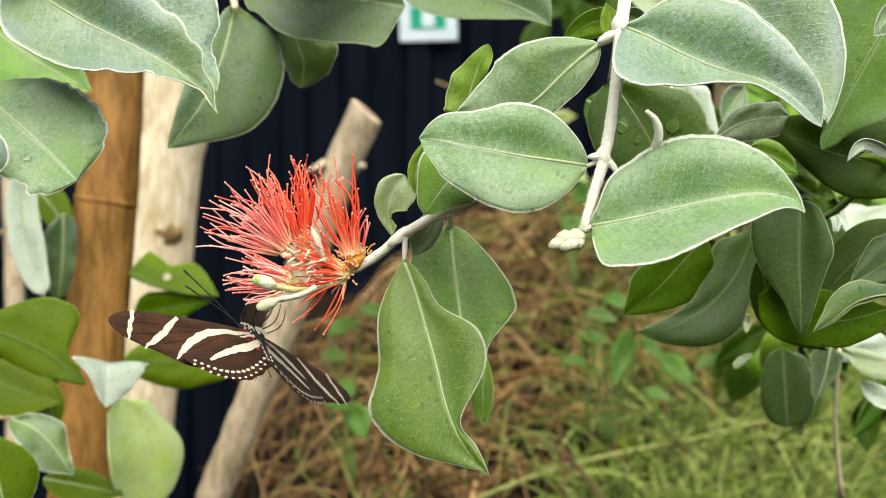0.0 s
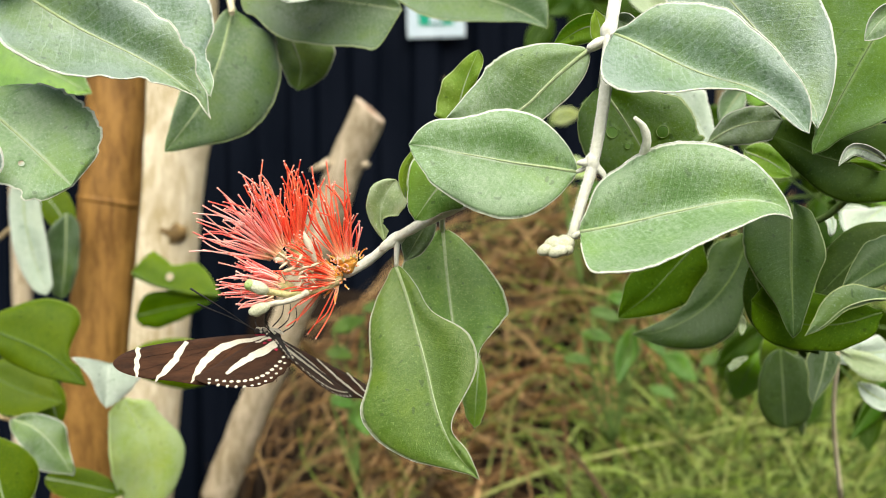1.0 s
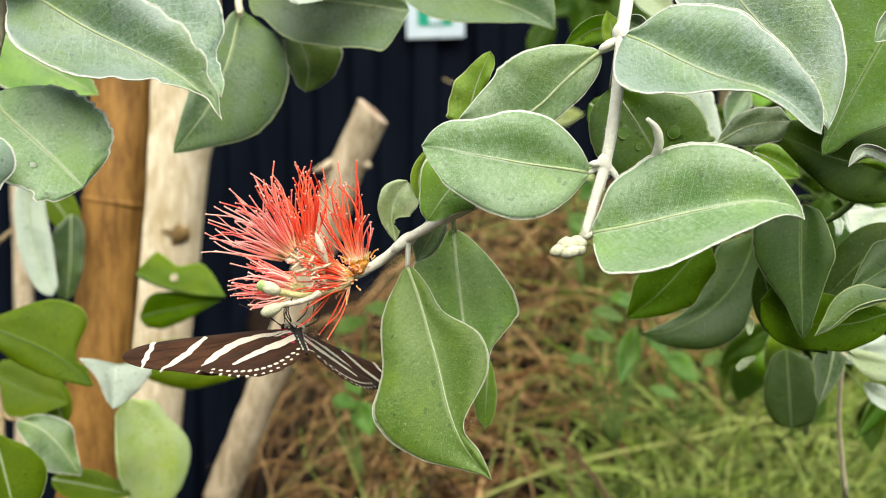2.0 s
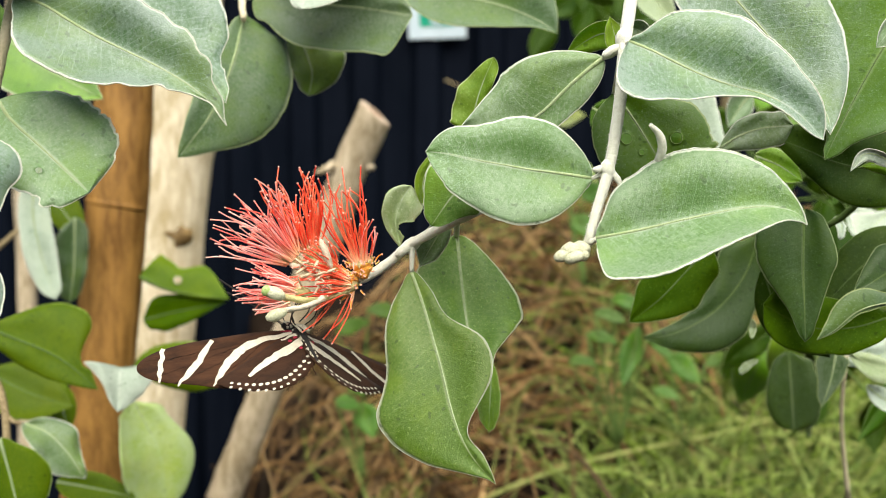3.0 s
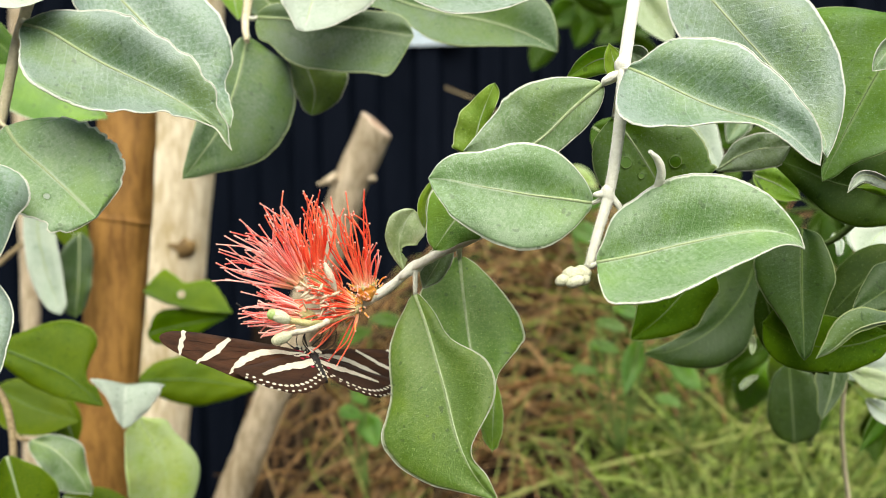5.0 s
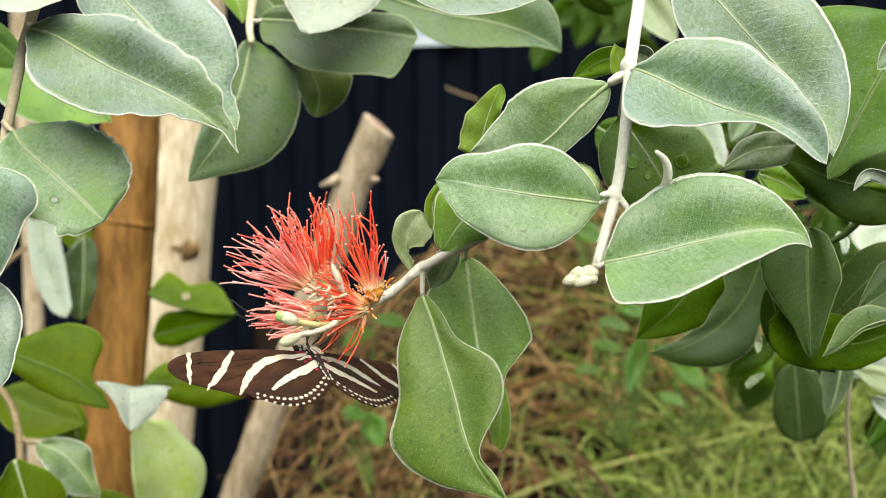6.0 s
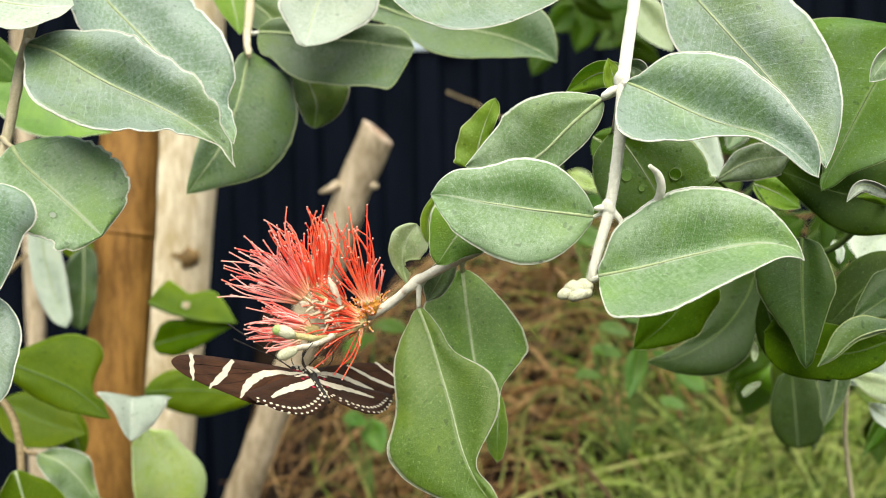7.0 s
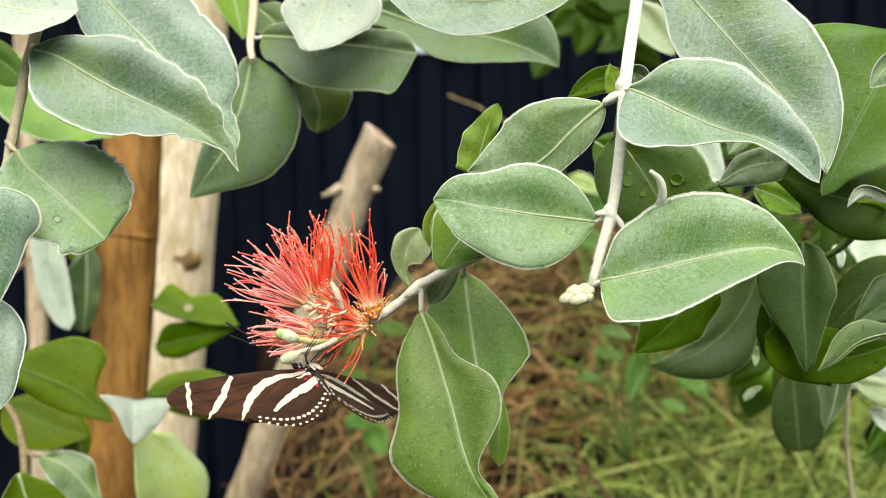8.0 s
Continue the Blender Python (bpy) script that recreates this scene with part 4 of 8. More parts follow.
leaf(overhanging_shoot, [(-0.1364, 0.3092, 1.1962), (-0.1334, 0.3069, 1.1872), (-0.1329, 0.3064, 1.1772), (-0.1320, 0.3060, 1.1614)], (0.0022, 0.0084, 0.013, 0.013, 0.0095, 0.0076, 0.0054, 0.0029, 0.0011), (0.0075, 0.0089, 0.0105, 0.0108, 0.0099, 0.009, 0.0069, 0.0042, 0.0019), LEAF_HEAVY, fold=(-10, 10), rib=0.00032, edge=0.00026, face=Vector((0.398, -0.915, 0.058)))
leaf(overhanging_shoot, [(-0.1399, 0.3150, 1.1619), (-0.1351, 0.3083, 1.1518), (-0.1329, 0.3027, 1.1427), (-0.1313, 0.2980, 1.1304)], (0.0033, 0.0059, 0.0078, 0.0086, 0.0079, 0.007, 0.0058, 0.0044, 0.002), (0.0023, 0.0071, 0.0089, 0.0099, 0.0098, 0.008, 0.0062, 0.0036, 0.0014), LEAF_HEAVY, rib=0.00033, edge=0.00026, face=Vector((0.398, -0.904, 0.157)))
leaf(overhanging_shoot, [(-0.0237, 0.3279, 1.2568), (-0.0082, 0.3276, 1.2519), (0.0107, 0.3276, 1.2492), (0.0297, 0.3277, 1.2514), (0.0436, 0.3280, 1.2560)], (0.0023, 0.0065, 0.0088, 0.0104, 0.011, 0.0106, 0.0092, 0.0072, 0.0038), (0.0011, 0.0036, 0.0078, 0.0098, 0.0094, 0.0083, 0.0063, 0.0041, 0.0016), LEAF_HEAVY, fold=(-20, 32), rib=0.00041, edge=0.00014, face=Vector((-0.031, -0.987, -0.160)))

shaded_shoot = thing("shaded_shoot", "darker shrub shoot with rounded leaves behind the flower", "branch")
bm = bmesh.new()
tube(bm, [(-0.0798, 0.4567, 1.2847), (-0.0793, 0.4451, 1.2601), (-0.0799, 0.4394, 1.2481), (-0.0776, 0.4296, 1.2400)], (0.0021, 0.0021, 0.0018, 0.0011), 8, uneven=0.08)
part("stem", bm, TWIG_TAN, shaded_shoot)
leaf(shaded_shoot, [(-0.0781, 0.4378, 1.2424), (-0.0793, 0.4338, 1.2380), (-0.0803, 0.4298, 1.2301), (-0.0824, 0.4234, 1.2192), (-0.0873, 0.4170, 1.2048), (-0.0937, 0.4102, 1.1940), (-0.0981, 0.4034, 1.1865)], (0.0179, 0.0185, 0.0233, 0.0249, 0.0245, 0.0217, 0.0139, 0.007, 0.003), (0.0027, 0.0045, 0.0071, 0.0089, 0.0093, 0.0091, 0.0073, 0.0042, 0.0021), LEAF_GLOSS, fold=(-8, 6), stalk=(-0.0791, 0.4373, 1.2457), rib=0.00044, edge=0.00015, face=Vector((0.199, -0.979, -0.038)))
leaf(shaded_shoot, [(-0.0761, 0.4441, 1.2509), (-0.0623, 0.4425, 1.2499), (-0.0459, 0.4405, 1.2472), (-0.0295, 0.4379, 1.2454), (-0.0114, 0.4342, 1.2423)], (0.0039, 0.0061, 0.0067, 0.0065, 0.0063, 0.0069, 0.0076, 0.0076, 0.0049), (0.0077, 0.0099, 0.0151, 0.0175, 0.0175, 0.0175, 0.0169, 0.0168, 0.0148), LEAF_GLOSS, fold=(-8, 22), stalk=(-0.0794, 0.4405, 1.2505), rib=0.00046, edge=0.00016, face=Vector((0.101, -0.989, -0.106)))
leaf(shaded_shoot, [(-0.0587, 0.4518, 1.2361), (-0.0557, 0.4508, 1.2278), (-0.0534, 0.4498, 1.2206), (-0.0547, 0.4489, 1.2111)], (0.0018, 0.0053, 0.0113, 0.0136, 0.0155, 0.0124, 0.009, 0.0055, 0.0029), (0.0053, 0.0058, 0.0066, 0.0074, 0.0078, 0.0079, 0.0074, 0.0053, 0.0037), LEAF_MID, fold=(-20, 34), rib=0.00047, edge=0.00010, face=Vector((0.122, -0.991, -0.053)))
leaf(shaded_shoot, [(-0.0326, 0.4547, 1.2643), (-0.0089, 0.4540, 1.2557), (0.0222, 0.4545, 1.2494), (0.0389, 0.4547, 1.2433), (0.0481, 0.4536, 1.2374)], (0.0043, 0.0115, 0.0151, 0.0174, 0.0183, 0.0192, 0.0178, 0.014, 0.0061), (0.0059, 0.0057, 0.0074, 0.0114, 0.0118, 0.0103, 0.0074, 0.0036, 0.0015), LEAF_GLOSS, fold=(-16, 24), stalk=(-0.0420, 0.4600, 1.2760), rib=0.00047, edge=0.00017, face=Vector((-0.030, -0.994, -0.109)))
leaf(shaded_shoot, [(-0.0441, 0.4300, 1.2768), (-0.0477, 0.4233, 1.2628), (-0.0506, 0.4150, 1.2510), (-0.0517, 0.4050, 1.2415)], (0.0125, 0.016, 0.0217, 0.0226, 0.0211, 0.0179, 0.0144, 0.0103, 0.0054), (0.0022, 0.0066, 0.0136, 0.014, 0.0142, 0.011, 0.0071, 0.0046, 0.003), LEAF_PALE, fold=(12, -25), rib=0.00042, edge=0.00015, face=Vector((0.114, -0.984, -0.137)))
leaf(shaded_shoot, [(-0.2081, 0.4975, 1.2469), (-0.1822, 0.4953, 1.2263), (-0.1537, 0.4937, 1.2108)], (0.0078, 0.0155, 0.0181, 0.0129, 0.0039), (0.0078, 0.0155, 0.0181, 0.0129, 0.0039), LEAF_MID, rib=0.00052, edge=0.00010, face=Vector((0.345, -0.937, -0.050)))
leaf(shaded_shoot, [(-0.1879, 0.4200, 1.2446), (-0.1728, 0.4150, 1.2401), (-0.1608, 0.4100, 1.2305)], (0.0021, 0.0059, 0.0081, 0.0075, 0.0067, 0.0056, 0.0048, 0.0025, 0.001), (0.0011, 0.0034, 0.0071, 0.0092, 0.0095, 0.0095, 0.009, 0.0072, 0.0055), LEAF_DARK, rib=0.0004, ribmat=VEIN_GREEN, face=Vector((0.385, -0.919, -0.085)))
leaf(shaded_shoot, [(-0.0959, 0.4742, 1.2808), (-0.0902, 0.4638, 1.2673), (-0.0852, 0.4531, 1.2506)], (0.0043, 0.0082, 0.0086, 0.0062, 0.0024), (0.0043, 0.0077, 0.0082, 0.0058, 0.0019), LEAF_YOUNG, rib=0.00048, edge=0.00017, face=Vector((0.189, -0.972, -0.141)))
leaf(shaded_shoot, [(-0.0845, 0.4817, 1.2675), (-0.0758, 0.4809, 1.2600), (-0.0708, 0.4799, 1.2501)], (0.0037, 0.0075, 0.0085, 0.0055, 0.0020), (0.0037, 0.0075, 0.0085, 0.0055, 0.0020), LEAF_GLOSS, rib=0.00050, edge=0.00017, face=Vector((0.155, -0.980, -0.122)))

sunlit_shoot = thing("sunlit_shoot", "thin yellow-green leaves on tan stems, some holed", "branch")
bm = bmesh.new()
tube(bm, [(-0.2264, 0.4999, 1.0992), (-0.2084, 0.4935, 1.0816), (-0.2018, 0.4876, 1.0682), (-0.1990, 0.4818, 1.0551), (-0.1977, 0.4747, 1.0307), (-0.1990, 0.4723, 1.0075)], (0.0018, 0.0018, 0.0018, 0.0018, 0.0018), 8, uneven=0.08)
part("stem", bm, TWIG_BROWN, sunlit_shoot)
bm = bmesh.new()
tube(bm, [(-0.2034, 0.4895, 1.0685), (-0.1980, 0.4854, 1.0634), (-0.1913, 0.4817, 1.0626)], (0.0013, 0.0011, 0.0008), 8, uneven=0.08)
part("stem", bm, TWIG_BROWN, sunlit_shoot)
leaf(sunlit_shoot, [(-0.2105, 0.4916, 1.1062), (-0.2008, 0.4909, 1.1021), (-0.1843, 0.4894, 1.0960), (-0.1716, 0.4873, 1.0896), (-0.1574, 0.4852, 1.0780)], (0.0028, 0.0084, 0.0162, 0.022, 0.0242, 0.0232, 0.0091, 0.0039, 0.0015), (0.002, 0.006, 0.009, 0.011, 0.0112, 0.0109, 0.0086, 0.0051, 0.0022), LEAF_BRIGHT, fold=(-10, -6), edge=0.00000, rib=0.00053, ribmat=VEIN_GREEN, bites=((0, 0.76, 0.09, 0.5),), face=Vector((0.347, -0.917, 0.198)))
leaf(sunlit_shoot, [(-0.1469, 0.4862, 1.0882), (-0.1460, 0.4802, 1.0824), (-0.1456, 0.4754, 1.0701)], (0.0157, 0.0156, 0.0153, 0.014, 0.0123, 0.0106, 0.0076, 0.0045, 0.0025), (0.008, 0.0159, 0.012, 0.0084, 0.0066, 0.0054, 0.004, 0.0026, 0.001), LEAF_PALE, fold=(8, 16), rib=0.00013, edge=0.00010, wave=0.0003, face=Vector((0.283, -0.931, 0.232)))
leaf(sunlit_shoot, [(-0.1884, 0.6668, 1.1060), (-0.1723, 0.6668, 1.0981), (-0.1519, 0.6660, 1.0942), (-0.1321, 0.6644, 1.0923)], (0.0164, 0.0179, 0.0171, 0.0151, 0.0168, 0.0191, 0.0155, 0.0087, 0.003), (0.0017, 0.0015, 0.0011, 0.0011, 0.001, 0.0013, 0.0012, 0.0011, 0.0008), LEAF_BRIGHT, fold=(-25, -10), holes=((-0.48, 0.41, 0.0026),), rib=0.00053, ribmat=VEIN_GREEN, face=Vector((0.233, -0.961, 0.148)))
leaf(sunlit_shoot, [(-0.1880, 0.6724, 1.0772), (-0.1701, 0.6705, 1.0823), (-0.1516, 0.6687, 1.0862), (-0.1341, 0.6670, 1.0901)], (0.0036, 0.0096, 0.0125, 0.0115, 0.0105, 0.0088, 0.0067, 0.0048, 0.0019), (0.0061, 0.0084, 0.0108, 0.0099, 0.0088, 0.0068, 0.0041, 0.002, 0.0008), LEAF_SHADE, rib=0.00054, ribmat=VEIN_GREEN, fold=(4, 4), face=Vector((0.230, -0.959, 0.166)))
leaf(sunlit_shoot, [(-0.1775, 0.6122, 1.0605), (-0.1462, 0.6123, 1.0615), (-0.1074, 0.6117, 1.0559)], (0.0082, 0.0125, 0.0138, 0.0082, 0.0026), (0.0066, 0.0125, 0.0152, 0.0092, 0.0026), LEAF_BRIGHT, fold=(-20, -10), rib=0.00049, ribmat=VEIN_GREEN, face=Vector((0.227, -0.950, 0.215)))
leaf(sunlit_shoot, [(-0.1576, 0.5416, 1.0578), (-0.1502, 0.5399, 1.0445), (-0.1440, 0.5382, 1.0327), (-0.1421, 0.5366, 1.0195), (-0.1413, 0.5349, 1.0017)], (0.0036, 0.0108, 0.012, 0.0143, 0.0171, 0.0162, 0.0135, 0.0095, 0.0039), (0.0084, 0.0115, 0.0154, 0.019, 0.0197, 0.0197, 0.0173, 0.0133, 0.0071), LEAF_LIME, fold=(-12, 25), rib=0.0002, ribmat=VEIN, face=Vector((0.252, -0.923, 0.290)))
leaf(sunlit_shoot, [(-0.1902, 0.4809, 1.0631), (-0.1800, 0.4802, 1.0593), (-0.1706, 0.4792, 1.0505), (-0.1623, 0.4781, 1.0380)], (0.0014, 0.0039, 0.0068, 0.0089, 0.0094, 0.0065, 0.0042, 0.0028, 0.002), (0.0028, 0.0058, 0.0083, 0.0094, 0.0101, 0.0104, 0.0101, 0.0057, 0.0017), LEAF_FELT, fold=(-20, 30), wave=0.0016, rib=0.00042, edge=0.00019, face=Vector((0.331, -0.902, 0.277)))
leaf(sunlit_shoot, [(-0.1821, 0.4341, 1.0699), (-0.1774, 0.4323, 1.0531), (-0.1722, 0.4301, 1.0320)], (0.0047, 0.0118, 0.0160, 0.0118, 0.0047), (0.0047, 0.0106, 0.0141, 0.0106, 0.0047), LEAF_BRIGHT, rib=0.00056, edge=0.00016, face=Vector((0.362, -0.883, 0.300)))
leaf(sunlit_shoot, [(-0.1903, 0.5187, 1.0231), (-0.1705, 0.5183, 1.0195), (-0.1508, 0.5179, 1.0153)], (0.0042, 0.0071, 0.0079, 0.0056, 0.0023), (0.0042, 0.0071, 0.0079, 0.0056, 0.0023), LEAF_BRIGHT, rib=0.00045, face=Vector((0.297, -0.902, 0.314)))
leaf(sunlit_shoot, [(-0.2428, 0.5681, 1.0668), (-0.2214, 0.5670, 1.0561), (-0.1970, 0.5662, 1.0485)], (0.0076, 0.0138, 0.0153, 0.0107, 0.0031), (0.0076, 0.0138, 0.0153, 0.0107, 0.0031), LEAF_BRIGHT, rib=0.00049, ribmat=VEIN_GREEN, face=Vector((0.354, -0.907, 0.230)))
leaf(sunlit_shoot, [(-0.2149, 0.5765, 1.0617), (-0.2078, 0.5752, 1.0493), (-0.2025, 0.5734, 1.0323)], (0.0031, 0.0068, 0.0078, 0.0056, 0.0019), (0.0031, 0.0068, 0.0078, 0.0056, 0.0019), LEAF_BRIGHT, rib=0.00050, face=Vector((0.330, -0.913, 0.239)))
leaf(sunlit_shoot, [(-0.2303, 0.6224, 1.1804), (-0.2360, 0.6206, 1.1516), (-0.2305, 0.6186, 1.1221), (-0.2227, 0.6163, 1.0991)], (0.004, 0.0091, 0.0091, 0.0091, 0.0095, 0.009, 0.008, 0.0062, 0.0044), (0.0024, 0.0068, 0.0076, 0.0082, 0.0086, 0.0097, 0.0093, 0.0075, 0.005), LEAF_PALE, fold=(14, -8), rib=0.00053, face=Vector((0.346, -0.933, 0.093)))
leaf(sunlit_shoot, [(-0.2184, 0.6397, 1.1450), (-0.2186, 0.6382, 1.1264), (-0.2191, 0.6362, 1.1113), (-0.2210, 0.6339, 1.0945)], (0.0043, 0.0073, 0.0077, 0.0081, 0.0077, 0.0075, 0.0064, 0.0054, 0.0031), (0.0023, 0.0069, 0.0109, 0.0119, 0.011, 0.0099, 0.0083, 0.0066, 0.0055), LEAF_GLOSS, rib=0.00054, fold=(-18, 14), wave=0.001, face=Vector((0.323, -0.939, 0.119)))
leaf(sunlit_shoot, [(-0.2367, 0.6493, 1.1580), (-0.2264, 0.6481, 1.1460), (-0.2178, 0.6465, 1.1307)], (0.0052, 0.0103, 0.0096, 0.0069, 0.0027), (0.0052, 0.0089, 0.0089, 0.0069, 0.0027), LEAF_BRIGHT, rib=0.00055, face=Vector((0.329, -0.941, 0.078)))
bm = bmesh.new()
tube(bm, [(-0.2125, 0.5950, 1.0670), (-0.2188, 0.5889, 1.0522), (-0.2219, 0.5828, 1.0360)], (0.0013, 0.0013, 0.0010), 8, uneven=0.08)
part("stem", bm, TWIG_BROWN, sunlit_shoot)

dark_shoot = thing("dark_shoot", "dense shoot of dark green leathery leaves", "branch")
bm = bmesh.new()
tube(bm, [(0.1611, 0.3590, 1.2079), (0.1461, 0.3565, 1.1835), (0.1323, 0.3636, 1.1659), (0.1188, 0.3640, 1.1697)], (0.0017, 0.0015, 0.0013, 0.0010), 8, uneven=0.08)
part("stem", bm, VEIN_GREEN, dark_shoot)
leaf(dark_shoot, [(0.0894, 0.3484, 1.1912), (0.0962, 0.3472, 1.1958), (0.1032, 0.3459, 1.1981), (0.1120, 0.3444, 1.1989)], (0.0006, 0.0018, 0.0032, 0.0048, 0.005, 0.0052, 0.0047, 0.0045, 0.0017), (0.0012, 0.0029, 0.0046, 0.0057, 0.0064, 0.0065, 0.0062, 0.0056, 0.003), LEAF_FELT, fold=(-10, 15), rib=0.00036, stalk=(0.1188, 0.3640, 1.1697), stalkmat=VEIN_GREEN, edge=0.00015, face=Vector((-0.278, -0.961, 0.011)))
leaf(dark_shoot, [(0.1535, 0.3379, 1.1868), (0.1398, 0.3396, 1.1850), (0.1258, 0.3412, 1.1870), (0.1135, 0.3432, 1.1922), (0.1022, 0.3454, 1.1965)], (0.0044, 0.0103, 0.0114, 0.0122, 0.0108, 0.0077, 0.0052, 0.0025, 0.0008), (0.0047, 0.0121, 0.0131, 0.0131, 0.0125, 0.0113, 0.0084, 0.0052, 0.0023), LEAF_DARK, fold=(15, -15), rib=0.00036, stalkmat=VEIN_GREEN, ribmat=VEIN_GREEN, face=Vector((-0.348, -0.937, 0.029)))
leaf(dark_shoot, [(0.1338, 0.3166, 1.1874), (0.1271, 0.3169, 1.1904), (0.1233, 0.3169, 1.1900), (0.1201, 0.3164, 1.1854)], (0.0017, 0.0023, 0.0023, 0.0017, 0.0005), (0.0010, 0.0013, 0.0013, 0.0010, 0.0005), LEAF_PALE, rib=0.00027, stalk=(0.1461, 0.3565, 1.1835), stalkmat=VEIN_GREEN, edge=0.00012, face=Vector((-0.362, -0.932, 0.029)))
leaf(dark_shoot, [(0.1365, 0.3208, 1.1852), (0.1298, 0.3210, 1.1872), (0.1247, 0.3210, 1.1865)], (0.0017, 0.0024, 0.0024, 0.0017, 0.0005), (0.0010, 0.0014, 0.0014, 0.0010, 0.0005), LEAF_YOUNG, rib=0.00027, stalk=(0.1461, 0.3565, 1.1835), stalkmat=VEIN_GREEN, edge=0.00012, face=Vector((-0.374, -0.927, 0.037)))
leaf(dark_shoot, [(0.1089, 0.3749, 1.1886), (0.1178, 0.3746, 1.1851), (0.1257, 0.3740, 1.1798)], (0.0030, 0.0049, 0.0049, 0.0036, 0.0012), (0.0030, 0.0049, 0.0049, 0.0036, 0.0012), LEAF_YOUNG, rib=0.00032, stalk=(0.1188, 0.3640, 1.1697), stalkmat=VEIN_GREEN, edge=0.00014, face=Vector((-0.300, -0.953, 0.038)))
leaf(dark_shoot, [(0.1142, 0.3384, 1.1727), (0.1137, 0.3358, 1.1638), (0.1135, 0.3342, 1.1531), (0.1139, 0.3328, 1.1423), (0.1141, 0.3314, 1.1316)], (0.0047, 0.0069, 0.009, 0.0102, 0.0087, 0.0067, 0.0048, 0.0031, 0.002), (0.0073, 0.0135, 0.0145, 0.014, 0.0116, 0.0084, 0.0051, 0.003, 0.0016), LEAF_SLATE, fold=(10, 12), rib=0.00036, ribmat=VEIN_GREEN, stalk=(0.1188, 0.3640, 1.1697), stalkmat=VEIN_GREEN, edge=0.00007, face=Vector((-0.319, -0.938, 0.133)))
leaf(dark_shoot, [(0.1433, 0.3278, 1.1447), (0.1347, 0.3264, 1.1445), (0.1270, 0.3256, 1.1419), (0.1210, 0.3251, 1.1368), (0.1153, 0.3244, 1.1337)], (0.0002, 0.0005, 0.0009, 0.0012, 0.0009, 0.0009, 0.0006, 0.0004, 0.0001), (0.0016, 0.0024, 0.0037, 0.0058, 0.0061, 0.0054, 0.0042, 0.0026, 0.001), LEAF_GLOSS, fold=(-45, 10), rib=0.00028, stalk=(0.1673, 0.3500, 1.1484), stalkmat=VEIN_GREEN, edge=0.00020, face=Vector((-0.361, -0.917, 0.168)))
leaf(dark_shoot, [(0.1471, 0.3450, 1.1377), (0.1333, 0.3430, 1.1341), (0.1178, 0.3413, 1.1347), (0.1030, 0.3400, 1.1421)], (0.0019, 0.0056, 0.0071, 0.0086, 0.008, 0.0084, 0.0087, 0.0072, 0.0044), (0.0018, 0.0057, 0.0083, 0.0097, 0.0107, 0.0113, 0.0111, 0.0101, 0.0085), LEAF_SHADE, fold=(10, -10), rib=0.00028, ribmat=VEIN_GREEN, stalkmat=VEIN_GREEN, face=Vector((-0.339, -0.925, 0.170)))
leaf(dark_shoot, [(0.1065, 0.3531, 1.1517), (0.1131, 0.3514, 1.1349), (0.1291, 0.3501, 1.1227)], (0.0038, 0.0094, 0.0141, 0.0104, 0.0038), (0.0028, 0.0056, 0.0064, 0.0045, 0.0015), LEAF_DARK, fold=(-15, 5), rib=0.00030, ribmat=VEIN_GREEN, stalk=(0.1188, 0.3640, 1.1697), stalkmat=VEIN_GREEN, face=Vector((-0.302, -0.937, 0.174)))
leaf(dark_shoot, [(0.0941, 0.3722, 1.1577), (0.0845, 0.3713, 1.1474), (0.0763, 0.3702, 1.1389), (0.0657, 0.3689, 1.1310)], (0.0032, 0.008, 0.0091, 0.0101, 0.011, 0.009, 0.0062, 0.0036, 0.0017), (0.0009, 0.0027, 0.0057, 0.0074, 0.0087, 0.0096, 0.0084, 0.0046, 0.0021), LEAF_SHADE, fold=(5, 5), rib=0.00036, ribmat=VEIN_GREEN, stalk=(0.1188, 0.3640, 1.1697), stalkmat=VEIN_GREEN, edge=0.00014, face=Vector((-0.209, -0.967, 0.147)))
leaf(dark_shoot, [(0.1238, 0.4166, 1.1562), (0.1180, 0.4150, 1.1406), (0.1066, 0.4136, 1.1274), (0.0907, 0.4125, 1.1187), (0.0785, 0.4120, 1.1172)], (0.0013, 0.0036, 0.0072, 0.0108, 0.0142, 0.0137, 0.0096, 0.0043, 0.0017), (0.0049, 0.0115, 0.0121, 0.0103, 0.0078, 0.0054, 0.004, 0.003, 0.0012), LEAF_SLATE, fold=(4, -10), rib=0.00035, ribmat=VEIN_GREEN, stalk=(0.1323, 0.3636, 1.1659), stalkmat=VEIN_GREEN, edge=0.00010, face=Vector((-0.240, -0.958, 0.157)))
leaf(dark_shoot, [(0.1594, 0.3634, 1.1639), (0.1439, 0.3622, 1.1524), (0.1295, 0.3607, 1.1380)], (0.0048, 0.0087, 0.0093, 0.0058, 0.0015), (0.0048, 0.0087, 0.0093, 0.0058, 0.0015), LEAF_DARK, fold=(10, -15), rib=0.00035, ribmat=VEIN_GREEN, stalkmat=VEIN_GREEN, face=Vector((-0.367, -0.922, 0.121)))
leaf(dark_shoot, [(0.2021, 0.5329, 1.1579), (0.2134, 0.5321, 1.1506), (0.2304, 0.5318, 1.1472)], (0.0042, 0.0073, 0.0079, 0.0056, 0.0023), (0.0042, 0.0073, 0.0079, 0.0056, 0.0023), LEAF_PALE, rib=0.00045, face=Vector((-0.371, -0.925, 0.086)))
